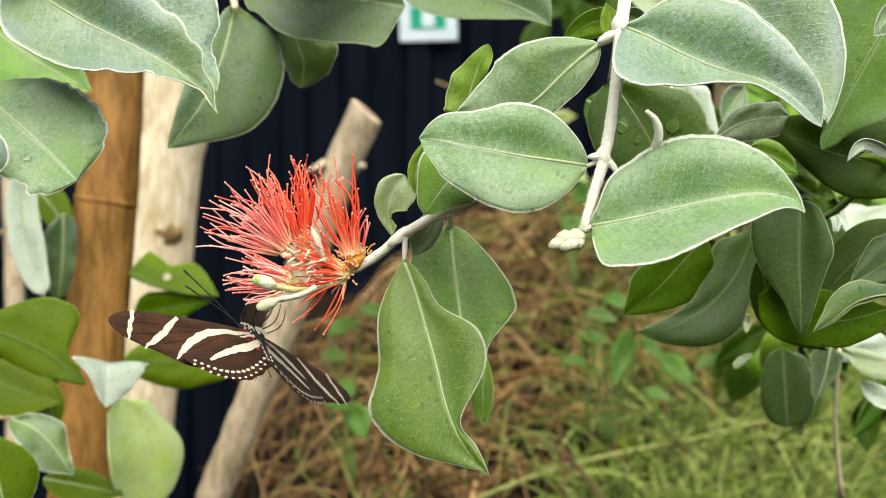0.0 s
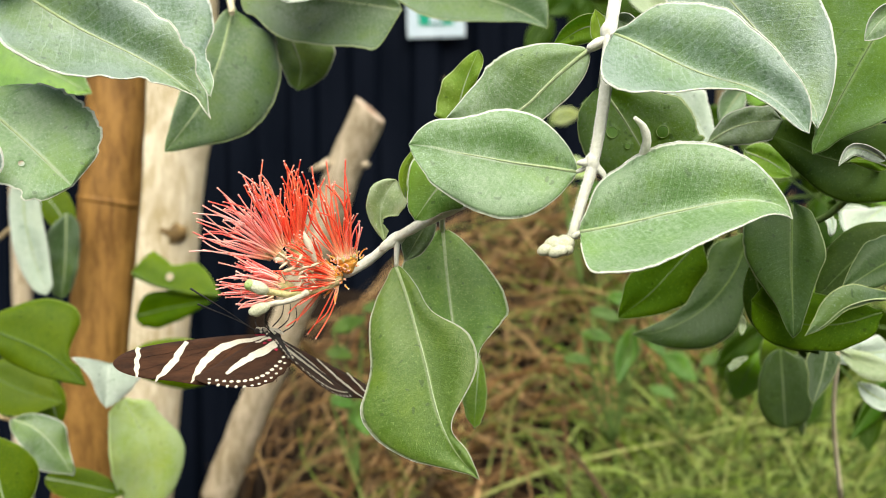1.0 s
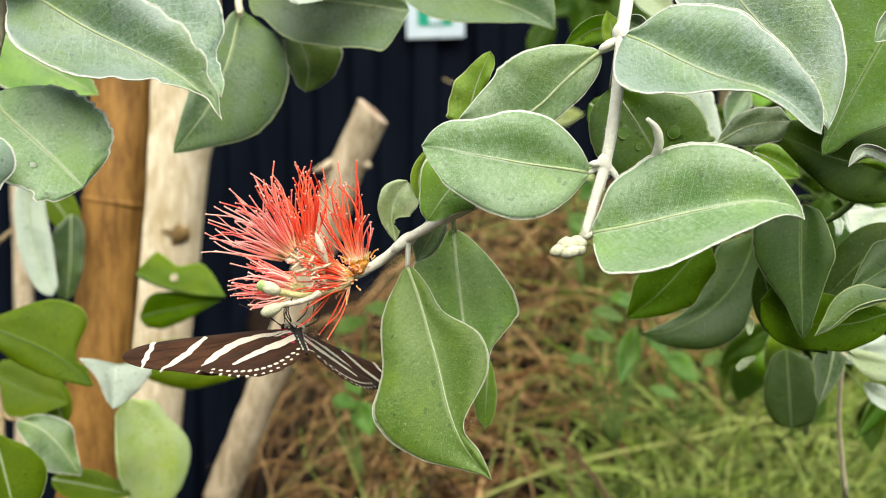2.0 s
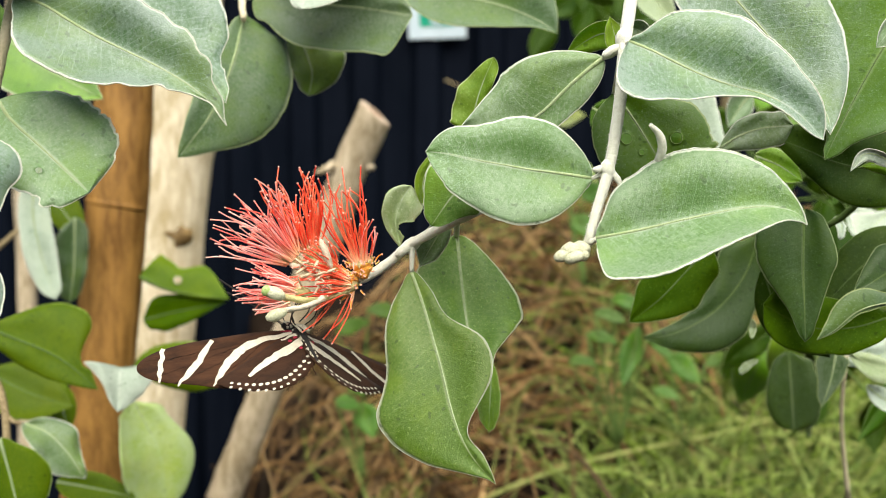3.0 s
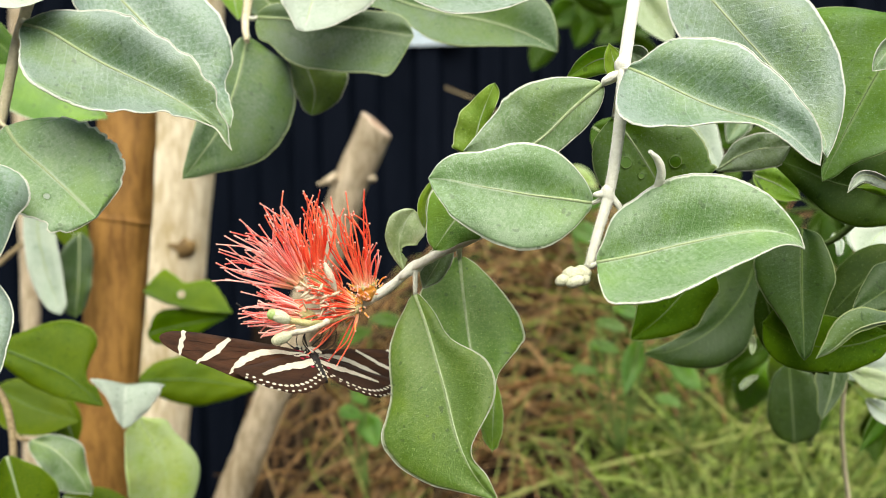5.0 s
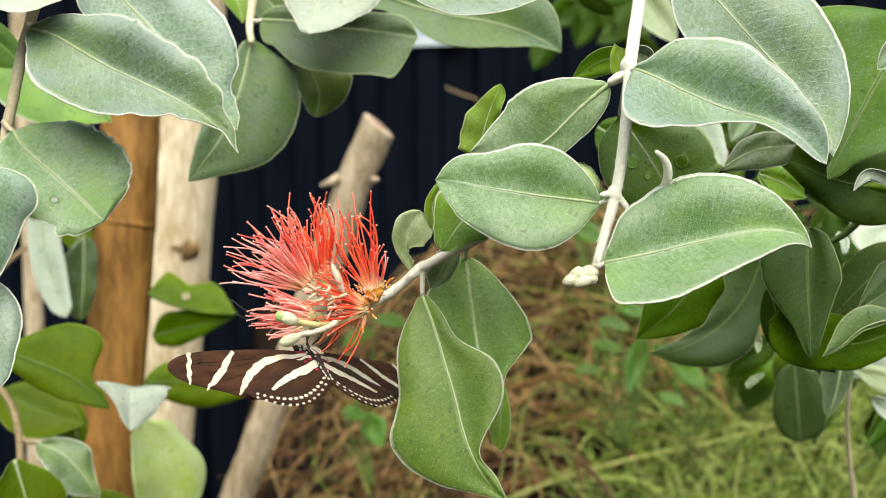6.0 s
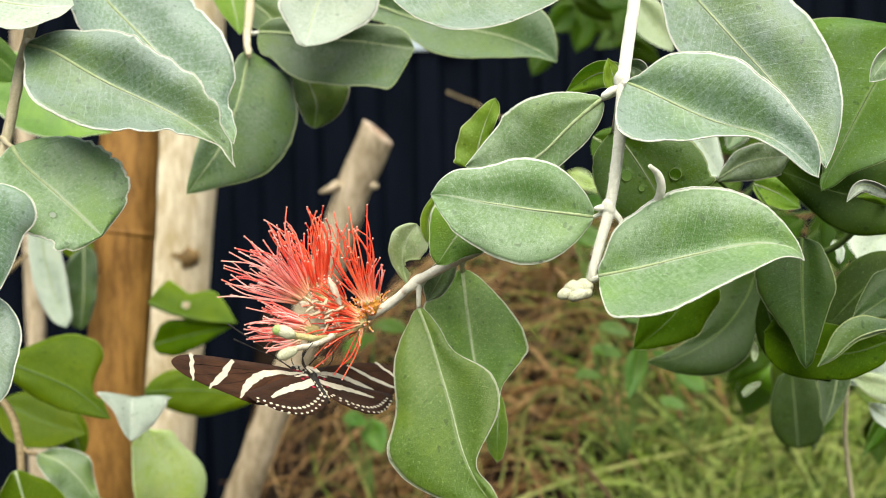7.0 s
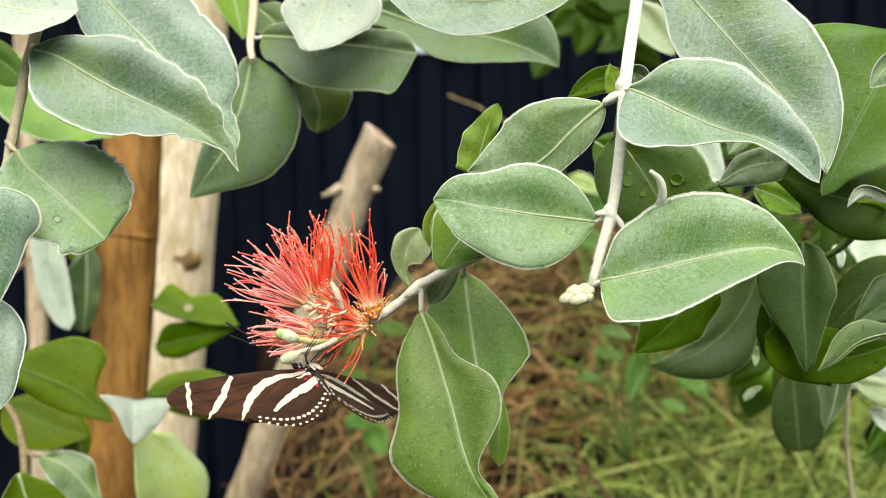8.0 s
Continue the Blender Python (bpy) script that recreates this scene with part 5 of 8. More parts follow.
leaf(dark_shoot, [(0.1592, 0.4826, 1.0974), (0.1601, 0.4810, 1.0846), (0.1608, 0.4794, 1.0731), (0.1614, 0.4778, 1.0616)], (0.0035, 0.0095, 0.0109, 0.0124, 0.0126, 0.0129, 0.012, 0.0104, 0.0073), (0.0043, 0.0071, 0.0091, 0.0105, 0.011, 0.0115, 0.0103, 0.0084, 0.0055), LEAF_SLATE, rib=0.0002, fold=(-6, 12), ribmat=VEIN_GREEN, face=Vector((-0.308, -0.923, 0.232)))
leaf(dark_shoot, [(0.1642, 0.4380, 1.1069), (0.1619, 0.4367, 1.0952), (0.1581, 0.4356, 1.0840)], (0.0021, 0.0055, 0.0051, 0.0047, 0.0041, 0.0031, 0.0022, 0.0013, 0.0005), (0.0019, 0.0059, 0.0073, 0.0064, 0.0055, 0.0046, 0.0037, 0.0027, 0.001), LEAF_GLOSS, rib=0.00038, edge=0.00016, face=Vector((-0.338, -0.915, 0.219)))
leaf(dark_shoot, [(0.1685, 0.4380, 1.1069), (0.1790, 0.4374, 1.1010), (0.1943, 0.4367, 1.0952)], (0.0014, 0.0033, 0.0047, 0.0038, 0.0014), (0.0014, 0.0038, 0.0056, 0.0042, 0.0014), LEAF_SILVER, fold=(-20, 20), rib=0.00038, edge=0.00016, face=Vector((-0.371, -0.906, 0.205)))
leaf(dark_shoot, [(0.1838, 0.4540, 1.0886), (0.1899, 0.4535, 1.0837), (0.1997, 0.4529, 1.0788)], (0.0015, 0.0034, 0.0044, 0.0039, 0.0015), (0.0015, 0.0034, 0.0044, 0.0039, 0.0015), LEAF_PALE, rib=0.00039, edge=0.00017, face=Vector((-0.376, -0.898, 0.230)))
leaf(dark_shoot, [(0.0967, 0.4494, 1.2157), (0.1073, 0.4484, 1.2040), (0.1157, 0.4471, 1.1888)], (0.0009, 0.0027, 0.0055, 0.009, 0.0074, 0.0062, 0.0049, 0.0039, 0.0018), (0.001, 0.003, 0.0064, 0.0075, 0.0081, 0.0083, 0.0079, 0.0063, 0.004), LEAF_PALE, rib=0.00038, edge=0.00016, face=Vector((-0.231, -0.973, -0.006)))
leaf(dark_shoot, [(0.0576, 0.4126, 1.2058), (0.0771, 0.4113, 1.1940), (0.0998, 0.4104, 1.1854)], (0.0065, 0.0119, 0.0134, 0.0097, 0.0032), (0.0065, 0.0108, 0.0119, 0.0087, 0.0032), LEAF_DARK, rib=0.00035, face=Vector((-0.184, -0.983, 0.014)))
leaf(dark_shoot, [(0.1413, 0.4941, 1.2147), (0.1361, 0.4934, 1.2083), (0.1310, 0.4925, 1.1992)], (0.0026, 0.0052, 0.0057, 0.0039, 0.0016), (0.0026, 0.0052, 0.0057, 0.0039, 0.0016), LEAF_FELT, rib=0.00041, edge=0.00019, face=Vector((-0.266, -0.964, -0.016)))
leaf(dark_shoot, [(0.0977, 0.5453, 1.2764), (0.1062, 0.5439, 1.2624), (0.1160, 0.5424, 1.2483)], (0.0034, 0.0079, 0.0085, 0.0056, 0.0023), (0.0034, 0.0079, 0.0085, 0.0056, 0.0023), LEAF_SILVER, rib=0.00045, face=Vector((-0.190, -0.975, -0.112)))
leaf(dark_shoot, [(0.1571, 0.3450, 1.1584), (0.1434, 0.3380, 1.1538), (0.1292, 0.3340, 1.1462)], (0.0007, 0.0022, 0.0045, 0.0057, 0.0056, 0.0053, 0.0046, 0.0032, 0.0023), (0.0022, 0.0064, 0.0081, 0.0083, 0.0086, 0.007, 0.005, 0.0028, 0.0011), LEAF_SLATE, fold=(-12, -6), rib=0.0003, ribmat=VEIN_GREEN, edge=0.00006, face=Vector((-0.386, -0.914, 0.127)))
leaf(dark_shoot, [(0.1203, 0.4000, 1.1114), (0.1164, 0.4000, 1.1095), (0.1122, 0.3950, 1.1072)], (0.0008, 0.0013, 0.0016, 0.0019, 0.0019, 0.0018, 0.0015, 0.0011, 0.0008), (0.0002, 0.0006, 0.0009, 0.001, 0.0013, 0.0013, 0.0013, 0.0014, 0.0006), LEAF_SILVER, fold=(8, 14), rib=0.00030, edge=0.00014, face=Vector((-0.274, -0.938, 0.213)))
leaf(dark_shoot, [(0.1179, 0.4000, 1.1267), (0.1181, 0.4000, 1.1227), (0.1161, 0.3950, 1.1203)], (0.0003, 0.0009, 0.001, 0.001, 0.0011, 0.0009, 0.0008, 0.0007, 0.0003), (0.0003, 0.0009, 0.0013, 0.0014, 0.0015, 0.0015, 0.0012, 0.0009, 0.0006), LEAF_SILVER, fold=(8, 14), rib=0.00030, edge=0.00014, face=Vector((-0.278, -0.943, 0.182)))
leaf(dark_shoot, [(0.1967, 0.4500, 1.1036), (0.1789, 0.4450, 1.1030), (0.1684, 0.4400, 1.1011)], (0.0012, 0.0037, 0.0077, 0.0073, 0.0059, 0.0045, 0.0038, 0.0027, 0.0012), (0.0011, 0.0033, 0.0068, 0.0062, 0.0053, 0.0044, 0.0028, 0.0016, 0.0006), LEAF_PALE, fold=(8, 14), rib=0.00030, edge=0.00014, face=Vector((-0.370, -0.908, 0.199)))
leaf(dark_shoot, [(0.1473, 0.4000, 1.1656), (0.1479, 0.3950, 1.1626), (0.1459, 0.3900, 1.1583)], (0.0003, 0.0007, 0.0011, 0.001, 0.0013, 0.0012, 0.0011, 0.001, 0.0006), (0.0007, 0.0018, 0.002, 0.0021, 0.002, 0.0017, 0.0014, 0.0011, 0.0007), LEAF_PALE, fold=(8, 14), rib=0.00030, edge=0.00014, face=Vector((-0.347, -0.933, 0.089)))
leaf(dark_shoot, [(0.1984, 0.4700, 1.1637), (0.1870, 0.4600, 1.1578), (0.1762, 0.4450, 1.1500)], (0.0036, 0.0076, 0.007, 0.0064, 0.0058, 0.0048, 0.0034, 0.0018, 0.0007), (0.0005, 0.0015, 0.003, 0.0049, 0.0081, 0.0103, 0.0076, 0.0049, 0.003), LEAF_PALE, fold=(8, 14), rib=0.00030, edge=0.00014, face=Vector((-0.377, -0.922, 0.086)))
bm = bmesh.new()
tube(bm, [(0.1887, 0.4905, 1.0957), (0.1932, 0.5046, 1.0594), (0.2036, 0.5179, 1.0153)], (0.0011, 0.0011, 0.0014), 8, uneven=0.08)
part("stem", bm, TWIG_TAN, dark_shoot)

# filler leaves; their dark green stands in for the shade inside the bush
inner_foliage = thing("inner_foliage", "shaded inner leaves of the dense bush", "bush")
bm = bmesh.new()
tube(bm, [(0.1942, 0.7283, 1.3131), (0.1984, 0.7438, 1.2471), (0.2024, 0.7588, 1.1770), (0.2248, 0.7759, 1.1271), (0.2609, 0.7919, 1.0661)], (0.0056, 0.0056, 0.0056, 0.0052, 0.0044), 8, uneven=0.08)
part("stem", bm, TWIG_BROWN, inner_foliage)
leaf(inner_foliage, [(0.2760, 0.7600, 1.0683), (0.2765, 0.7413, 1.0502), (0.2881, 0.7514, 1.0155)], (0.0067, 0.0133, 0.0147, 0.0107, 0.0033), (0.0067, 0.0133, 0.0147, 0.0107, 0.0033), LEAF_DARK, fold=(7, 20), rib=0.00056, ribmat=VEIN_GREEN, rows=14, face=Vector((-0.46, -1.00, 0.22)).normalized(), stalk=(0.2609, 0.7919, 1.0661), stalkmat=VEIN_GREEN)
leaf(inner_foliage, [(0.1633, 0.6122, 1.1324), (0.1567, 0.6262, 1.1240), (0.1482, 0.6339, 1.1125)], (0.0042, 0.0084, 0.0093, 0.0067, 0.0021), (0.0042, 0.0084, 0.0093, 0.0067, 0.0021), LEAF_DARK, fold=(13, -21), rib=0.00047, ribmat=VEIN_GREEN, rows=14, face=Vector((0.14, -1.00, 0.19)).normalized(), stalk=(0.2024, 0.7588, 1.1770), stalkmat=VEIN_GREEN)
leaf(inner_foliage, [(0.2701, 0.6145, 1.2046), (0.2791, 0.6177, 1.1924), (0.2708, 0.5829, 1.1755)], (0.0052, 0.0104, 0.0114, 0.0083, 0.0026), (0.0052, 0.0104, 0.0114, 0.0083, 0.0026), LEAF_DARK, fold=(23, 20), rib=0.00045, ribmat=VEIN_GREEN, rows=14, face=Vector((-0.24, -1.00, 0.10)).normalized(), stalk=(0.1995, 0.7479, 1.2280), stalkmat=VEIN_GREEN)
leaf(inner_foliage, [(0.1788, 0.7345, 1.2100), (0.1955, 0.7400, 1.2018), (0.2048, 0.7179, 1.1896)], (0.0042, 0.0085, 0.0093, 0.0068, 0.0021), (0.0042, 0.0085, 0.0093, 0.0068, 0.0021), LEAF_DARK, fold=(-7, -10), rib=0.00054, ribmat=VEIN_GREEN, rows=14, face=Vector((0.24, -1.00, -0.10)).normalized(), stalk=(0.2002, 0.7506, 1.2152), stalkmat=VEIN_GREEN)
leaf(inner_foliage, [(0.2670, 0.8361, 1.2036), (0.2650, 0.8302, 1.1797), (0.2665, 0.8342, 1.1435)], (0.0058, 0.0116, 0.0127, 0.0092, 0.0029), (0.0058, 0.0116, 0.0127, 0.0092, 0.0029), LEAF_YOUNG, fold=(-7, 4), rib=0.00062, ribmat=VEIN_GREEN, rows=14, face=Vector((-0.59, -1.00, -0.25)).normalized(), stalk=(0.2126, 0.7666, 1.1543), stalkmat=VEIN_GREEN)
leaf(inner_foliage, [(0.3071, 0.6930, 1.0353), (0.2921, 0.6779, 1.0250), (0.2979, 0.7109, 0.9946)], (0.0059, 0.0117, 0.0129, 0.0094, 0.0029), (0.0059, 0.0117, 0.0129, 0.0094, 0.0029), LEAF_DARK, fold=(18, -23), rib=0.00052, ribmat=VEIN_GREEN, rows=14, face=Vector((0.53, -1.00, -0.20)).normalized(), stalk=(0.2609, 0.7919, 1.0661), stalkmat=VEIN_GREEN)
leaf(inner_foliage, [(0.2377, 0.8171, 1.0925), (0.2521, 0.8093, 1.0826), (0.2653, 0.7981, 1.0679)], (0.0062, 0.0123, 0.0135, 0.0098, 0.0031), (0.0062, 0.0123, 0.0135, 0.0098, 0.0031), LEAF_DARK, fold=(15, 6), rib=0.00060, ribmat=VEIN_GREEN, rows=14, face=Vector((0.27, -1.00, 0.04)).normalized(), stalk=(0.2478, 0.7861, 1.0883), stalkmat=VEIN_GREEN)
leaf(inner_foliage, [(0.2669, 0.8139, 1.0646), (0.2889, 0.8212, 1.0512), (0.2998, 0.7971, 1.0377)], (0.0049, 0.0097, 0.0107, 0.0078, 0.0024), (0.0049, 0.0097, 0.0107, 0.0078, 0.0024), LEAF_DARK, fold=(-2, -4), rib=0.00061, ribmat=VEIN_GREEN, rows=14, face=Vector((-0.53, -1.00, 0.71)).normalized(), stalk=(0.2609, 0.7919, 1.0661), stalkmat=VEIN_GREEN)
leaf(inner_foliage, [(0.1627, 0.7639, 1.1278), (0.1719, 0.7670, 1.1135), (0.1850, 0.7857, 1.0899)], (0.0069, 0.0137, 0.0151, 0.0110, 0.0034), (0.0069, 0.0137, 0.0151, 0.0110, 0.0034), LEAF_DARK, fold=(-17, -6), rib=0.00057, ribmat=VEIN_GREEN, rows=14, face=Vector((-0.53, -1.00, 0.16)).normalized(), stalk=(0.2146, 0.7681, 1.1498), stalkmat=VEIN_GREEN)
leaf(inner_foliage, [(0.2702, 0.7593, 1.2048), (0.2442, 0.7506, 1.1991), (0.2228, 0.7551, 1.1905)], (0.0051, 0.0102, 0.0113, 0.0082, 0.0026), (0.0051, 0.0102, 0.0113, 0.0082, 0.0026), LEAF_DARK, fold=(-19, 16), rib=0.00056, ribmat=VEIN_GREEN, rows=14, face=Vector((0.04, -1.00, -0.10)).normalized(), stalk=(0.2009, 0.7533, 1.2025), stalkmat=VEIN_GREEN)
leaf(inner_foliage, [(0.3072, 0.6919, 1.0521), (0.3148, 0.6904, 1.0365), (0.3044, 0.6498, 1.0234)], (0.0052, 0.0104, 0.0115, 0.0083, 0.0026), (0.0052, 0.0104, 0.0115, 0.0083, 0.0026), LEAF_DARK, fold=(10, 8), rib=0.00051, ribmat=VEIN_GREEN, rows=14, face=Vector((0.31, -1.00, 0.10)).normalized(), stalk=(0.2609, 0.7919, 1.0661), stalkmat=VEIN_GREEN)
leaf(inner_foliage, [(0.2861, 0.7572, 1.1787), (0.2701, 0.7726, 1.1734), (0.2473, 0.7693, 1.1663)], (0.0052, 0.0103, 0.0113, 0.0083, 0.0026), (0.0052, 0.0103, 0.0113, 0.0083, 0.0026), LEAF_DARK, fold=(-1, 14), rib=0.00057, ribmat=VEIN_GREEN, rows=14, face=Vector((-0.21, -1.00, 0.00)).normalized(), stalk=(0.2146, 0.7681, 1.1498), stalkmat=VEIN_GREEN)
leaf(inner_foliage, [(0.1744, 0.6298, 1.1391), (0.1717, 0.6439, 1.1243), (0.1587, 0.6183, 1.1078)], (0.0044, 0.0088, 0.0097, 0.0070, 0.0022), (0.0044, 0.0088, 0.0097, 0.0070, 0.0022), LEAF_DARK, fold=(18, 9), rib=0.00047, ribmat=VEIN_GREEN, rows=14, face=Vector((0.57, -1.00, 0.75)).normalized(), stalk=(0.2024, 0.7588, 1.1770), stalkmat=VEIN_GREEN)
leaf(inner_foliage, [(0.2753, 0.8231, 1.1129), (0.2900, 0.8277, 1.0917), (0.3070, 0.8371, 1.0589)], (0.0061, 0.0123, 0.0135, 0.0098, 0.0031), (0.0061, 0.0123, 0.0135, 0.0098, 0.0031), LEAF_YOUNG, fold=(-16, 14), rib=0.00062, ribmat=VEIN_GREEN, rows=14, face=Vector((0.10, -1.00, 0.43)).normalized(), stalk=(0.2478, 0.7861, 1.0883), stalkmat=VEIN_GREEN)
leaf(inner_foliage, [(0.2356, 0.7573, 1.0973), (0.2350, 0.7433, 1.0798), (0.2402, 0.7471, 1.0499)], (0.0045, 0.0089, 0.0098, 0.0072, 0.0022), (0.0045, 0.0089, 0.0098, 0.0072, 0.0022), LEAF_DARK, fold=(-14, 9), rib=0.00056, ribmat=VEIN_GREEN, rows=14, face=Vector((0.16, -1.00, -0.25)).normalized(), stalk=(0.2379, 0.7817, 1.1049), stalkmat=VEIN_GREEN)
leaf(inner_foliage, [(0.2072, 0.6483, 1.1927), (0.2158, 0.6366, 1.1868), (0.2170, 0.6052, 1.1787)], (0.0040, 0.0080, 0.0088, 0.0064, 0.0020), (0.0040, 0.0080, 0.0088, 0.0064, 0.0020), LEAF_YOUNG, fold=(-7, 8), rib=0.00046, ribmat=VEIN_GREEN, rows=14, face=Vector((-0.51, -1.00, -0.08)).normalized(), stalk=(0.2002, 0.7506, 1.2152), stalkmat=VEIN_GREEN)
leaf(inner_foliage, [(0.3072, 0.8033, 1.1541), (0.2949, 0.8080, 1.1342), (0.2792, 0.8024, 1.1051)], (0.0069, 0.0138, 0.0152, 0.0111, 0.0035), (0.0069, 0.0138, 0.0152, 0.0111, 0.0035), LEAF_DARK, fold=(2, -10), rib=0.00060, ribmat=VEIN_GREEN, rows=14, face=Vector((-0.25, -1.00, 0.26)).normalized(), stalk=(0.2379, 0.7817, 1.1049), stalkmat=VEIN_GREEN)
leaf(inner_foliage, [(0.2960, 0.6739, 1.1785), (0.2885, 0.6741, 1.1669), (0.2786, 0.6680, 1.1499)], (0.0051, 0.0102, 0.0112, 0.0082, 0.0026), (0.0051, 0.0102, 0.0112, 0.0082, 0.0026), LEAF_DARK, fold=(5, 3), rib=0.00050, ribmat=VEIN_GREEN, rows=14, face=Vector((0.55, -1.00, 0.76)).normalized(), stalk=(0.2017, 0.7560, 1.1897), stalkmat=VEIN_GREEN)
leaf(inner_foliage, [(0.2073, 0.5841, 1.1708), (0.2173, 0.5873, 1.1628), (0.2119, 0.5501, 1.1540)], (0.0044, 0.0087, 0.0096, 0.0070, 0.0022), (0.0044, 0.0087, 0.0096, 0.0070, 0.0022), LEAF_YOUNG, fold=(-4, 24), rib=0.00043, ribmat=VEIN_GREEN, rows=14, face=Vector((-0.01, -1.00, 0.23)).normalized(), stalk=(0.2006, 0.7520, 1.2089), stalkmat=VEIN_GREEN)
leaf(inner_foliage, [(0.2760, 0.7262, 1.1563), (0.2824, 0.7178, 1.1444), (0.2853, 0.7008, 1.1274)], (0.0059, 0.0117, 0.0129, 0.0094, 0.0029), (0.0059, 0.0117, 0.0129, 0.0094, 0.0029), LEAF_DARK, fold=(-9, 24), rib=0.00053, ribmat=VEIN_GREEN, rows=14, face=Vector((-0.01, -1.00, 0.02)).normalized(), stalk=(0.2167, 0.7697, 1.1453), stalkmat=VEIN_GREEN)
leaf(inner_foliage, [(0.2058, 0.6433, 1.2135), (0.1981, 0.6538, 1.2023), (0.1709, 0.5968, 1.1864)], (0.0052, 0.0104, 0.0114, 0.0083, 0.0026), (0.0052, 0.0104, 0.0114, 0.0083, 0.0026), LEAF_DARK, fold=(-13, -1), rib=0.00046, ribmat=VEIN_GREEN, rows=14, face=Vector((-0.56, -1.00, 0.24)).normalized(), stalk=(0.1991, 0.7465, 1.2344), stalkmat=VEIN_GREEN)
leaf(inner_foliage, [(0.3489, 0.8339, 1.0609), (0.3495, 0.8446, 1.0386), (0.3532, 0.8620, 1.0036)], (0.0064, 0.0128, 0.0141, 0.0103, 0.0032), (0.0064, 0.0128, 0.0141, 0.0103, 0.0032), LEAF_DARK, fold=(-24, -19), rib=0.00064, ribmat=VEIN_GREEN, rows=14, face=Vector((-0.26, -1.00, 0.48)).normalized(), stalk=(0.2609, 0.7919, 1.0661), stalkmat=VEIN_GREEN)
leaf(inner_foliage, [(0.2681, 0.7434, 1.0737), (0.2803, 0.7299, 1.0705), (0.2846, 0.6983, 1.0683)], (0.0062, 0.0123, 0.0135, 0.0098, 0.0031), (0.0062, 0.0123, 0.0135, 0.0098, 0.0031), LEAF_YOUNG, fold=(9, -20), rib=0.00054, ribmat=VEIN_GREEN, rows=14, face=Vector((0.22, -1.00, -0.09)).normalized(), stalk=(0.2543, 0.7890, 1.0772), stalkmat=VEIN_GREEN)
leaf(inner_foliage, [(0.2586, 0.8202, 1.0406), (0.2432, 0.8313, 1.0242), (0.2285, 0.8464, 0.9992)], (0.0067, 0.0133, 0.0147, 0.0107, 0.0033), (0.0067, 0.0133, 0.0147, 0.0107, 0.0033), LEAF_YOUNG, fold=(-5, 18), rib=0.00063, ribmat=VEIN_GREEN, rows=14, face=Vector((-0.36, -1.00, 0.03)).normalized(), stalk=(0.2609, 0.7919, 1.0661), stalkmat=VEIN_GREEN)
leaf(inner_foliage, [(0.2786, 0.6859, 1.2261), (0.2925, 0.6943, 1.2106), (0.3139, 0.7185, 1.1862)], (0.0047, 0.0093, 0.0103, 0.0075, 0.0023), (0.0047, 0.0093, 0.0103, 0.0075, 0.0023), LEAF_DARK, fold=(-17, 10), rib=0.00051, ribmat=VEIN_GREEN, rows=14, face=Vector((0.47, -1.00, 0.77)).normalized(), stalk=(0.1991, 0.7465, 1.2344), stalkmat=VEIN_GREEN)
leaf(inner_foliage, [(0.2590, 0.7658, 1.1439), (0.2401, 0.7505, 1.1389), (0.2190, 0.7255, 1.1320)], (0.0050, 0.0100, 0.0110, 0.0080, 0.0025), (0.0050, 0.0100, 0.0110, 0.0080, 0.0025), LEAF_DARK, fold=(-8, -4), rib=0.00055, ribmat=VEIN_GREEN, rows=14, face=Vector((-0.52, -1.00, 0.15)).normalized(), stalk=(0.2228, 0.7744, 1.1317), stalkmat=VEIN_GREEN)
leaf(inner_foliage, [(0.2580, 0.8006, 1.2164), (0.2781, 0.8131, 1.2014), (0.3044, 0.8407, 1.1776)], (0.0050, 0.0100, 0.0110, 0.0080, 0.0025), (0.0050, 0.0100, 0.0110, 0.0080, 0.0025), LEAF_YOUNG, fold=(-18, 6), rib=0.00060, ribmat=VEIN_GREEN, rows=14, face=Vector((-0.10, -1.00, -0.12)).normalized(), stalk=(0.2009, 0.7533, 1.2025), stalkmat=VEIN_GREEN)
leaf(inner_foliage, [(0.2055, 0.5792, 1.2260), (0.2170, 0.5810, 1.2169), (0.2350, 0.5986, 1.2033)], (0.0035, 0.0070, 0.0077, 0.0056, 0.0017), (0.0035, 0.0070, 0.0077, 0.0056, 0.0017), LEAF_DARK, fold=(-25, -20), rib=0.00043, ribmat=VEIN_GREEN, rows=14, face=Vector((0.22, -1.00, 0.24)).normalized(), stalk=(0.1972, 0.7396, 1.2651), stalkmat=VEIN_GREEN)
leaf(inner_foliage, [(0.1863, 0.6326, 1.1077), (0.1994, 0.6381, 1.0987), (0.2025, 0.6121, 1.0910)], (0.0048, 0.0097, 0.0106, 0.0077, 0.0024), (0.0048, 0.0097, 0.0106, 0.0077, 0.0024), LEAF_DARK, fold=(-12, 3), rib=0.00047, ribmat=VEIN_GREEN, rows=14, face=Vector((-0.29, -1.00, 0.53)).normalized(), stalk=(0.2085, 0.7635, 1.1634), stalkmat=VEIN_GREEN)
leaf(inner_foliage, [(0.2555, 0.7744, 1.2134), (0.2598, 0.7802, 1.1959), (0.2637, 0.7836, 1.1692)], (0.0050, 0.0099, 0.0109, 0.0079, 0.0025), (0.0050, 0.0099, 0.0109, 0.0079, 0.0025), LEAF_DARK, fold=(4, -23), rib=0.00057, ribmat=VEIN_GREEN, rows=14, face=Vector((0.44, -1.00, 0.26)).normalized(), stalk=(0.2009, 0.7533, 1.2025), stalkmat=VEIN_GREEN)
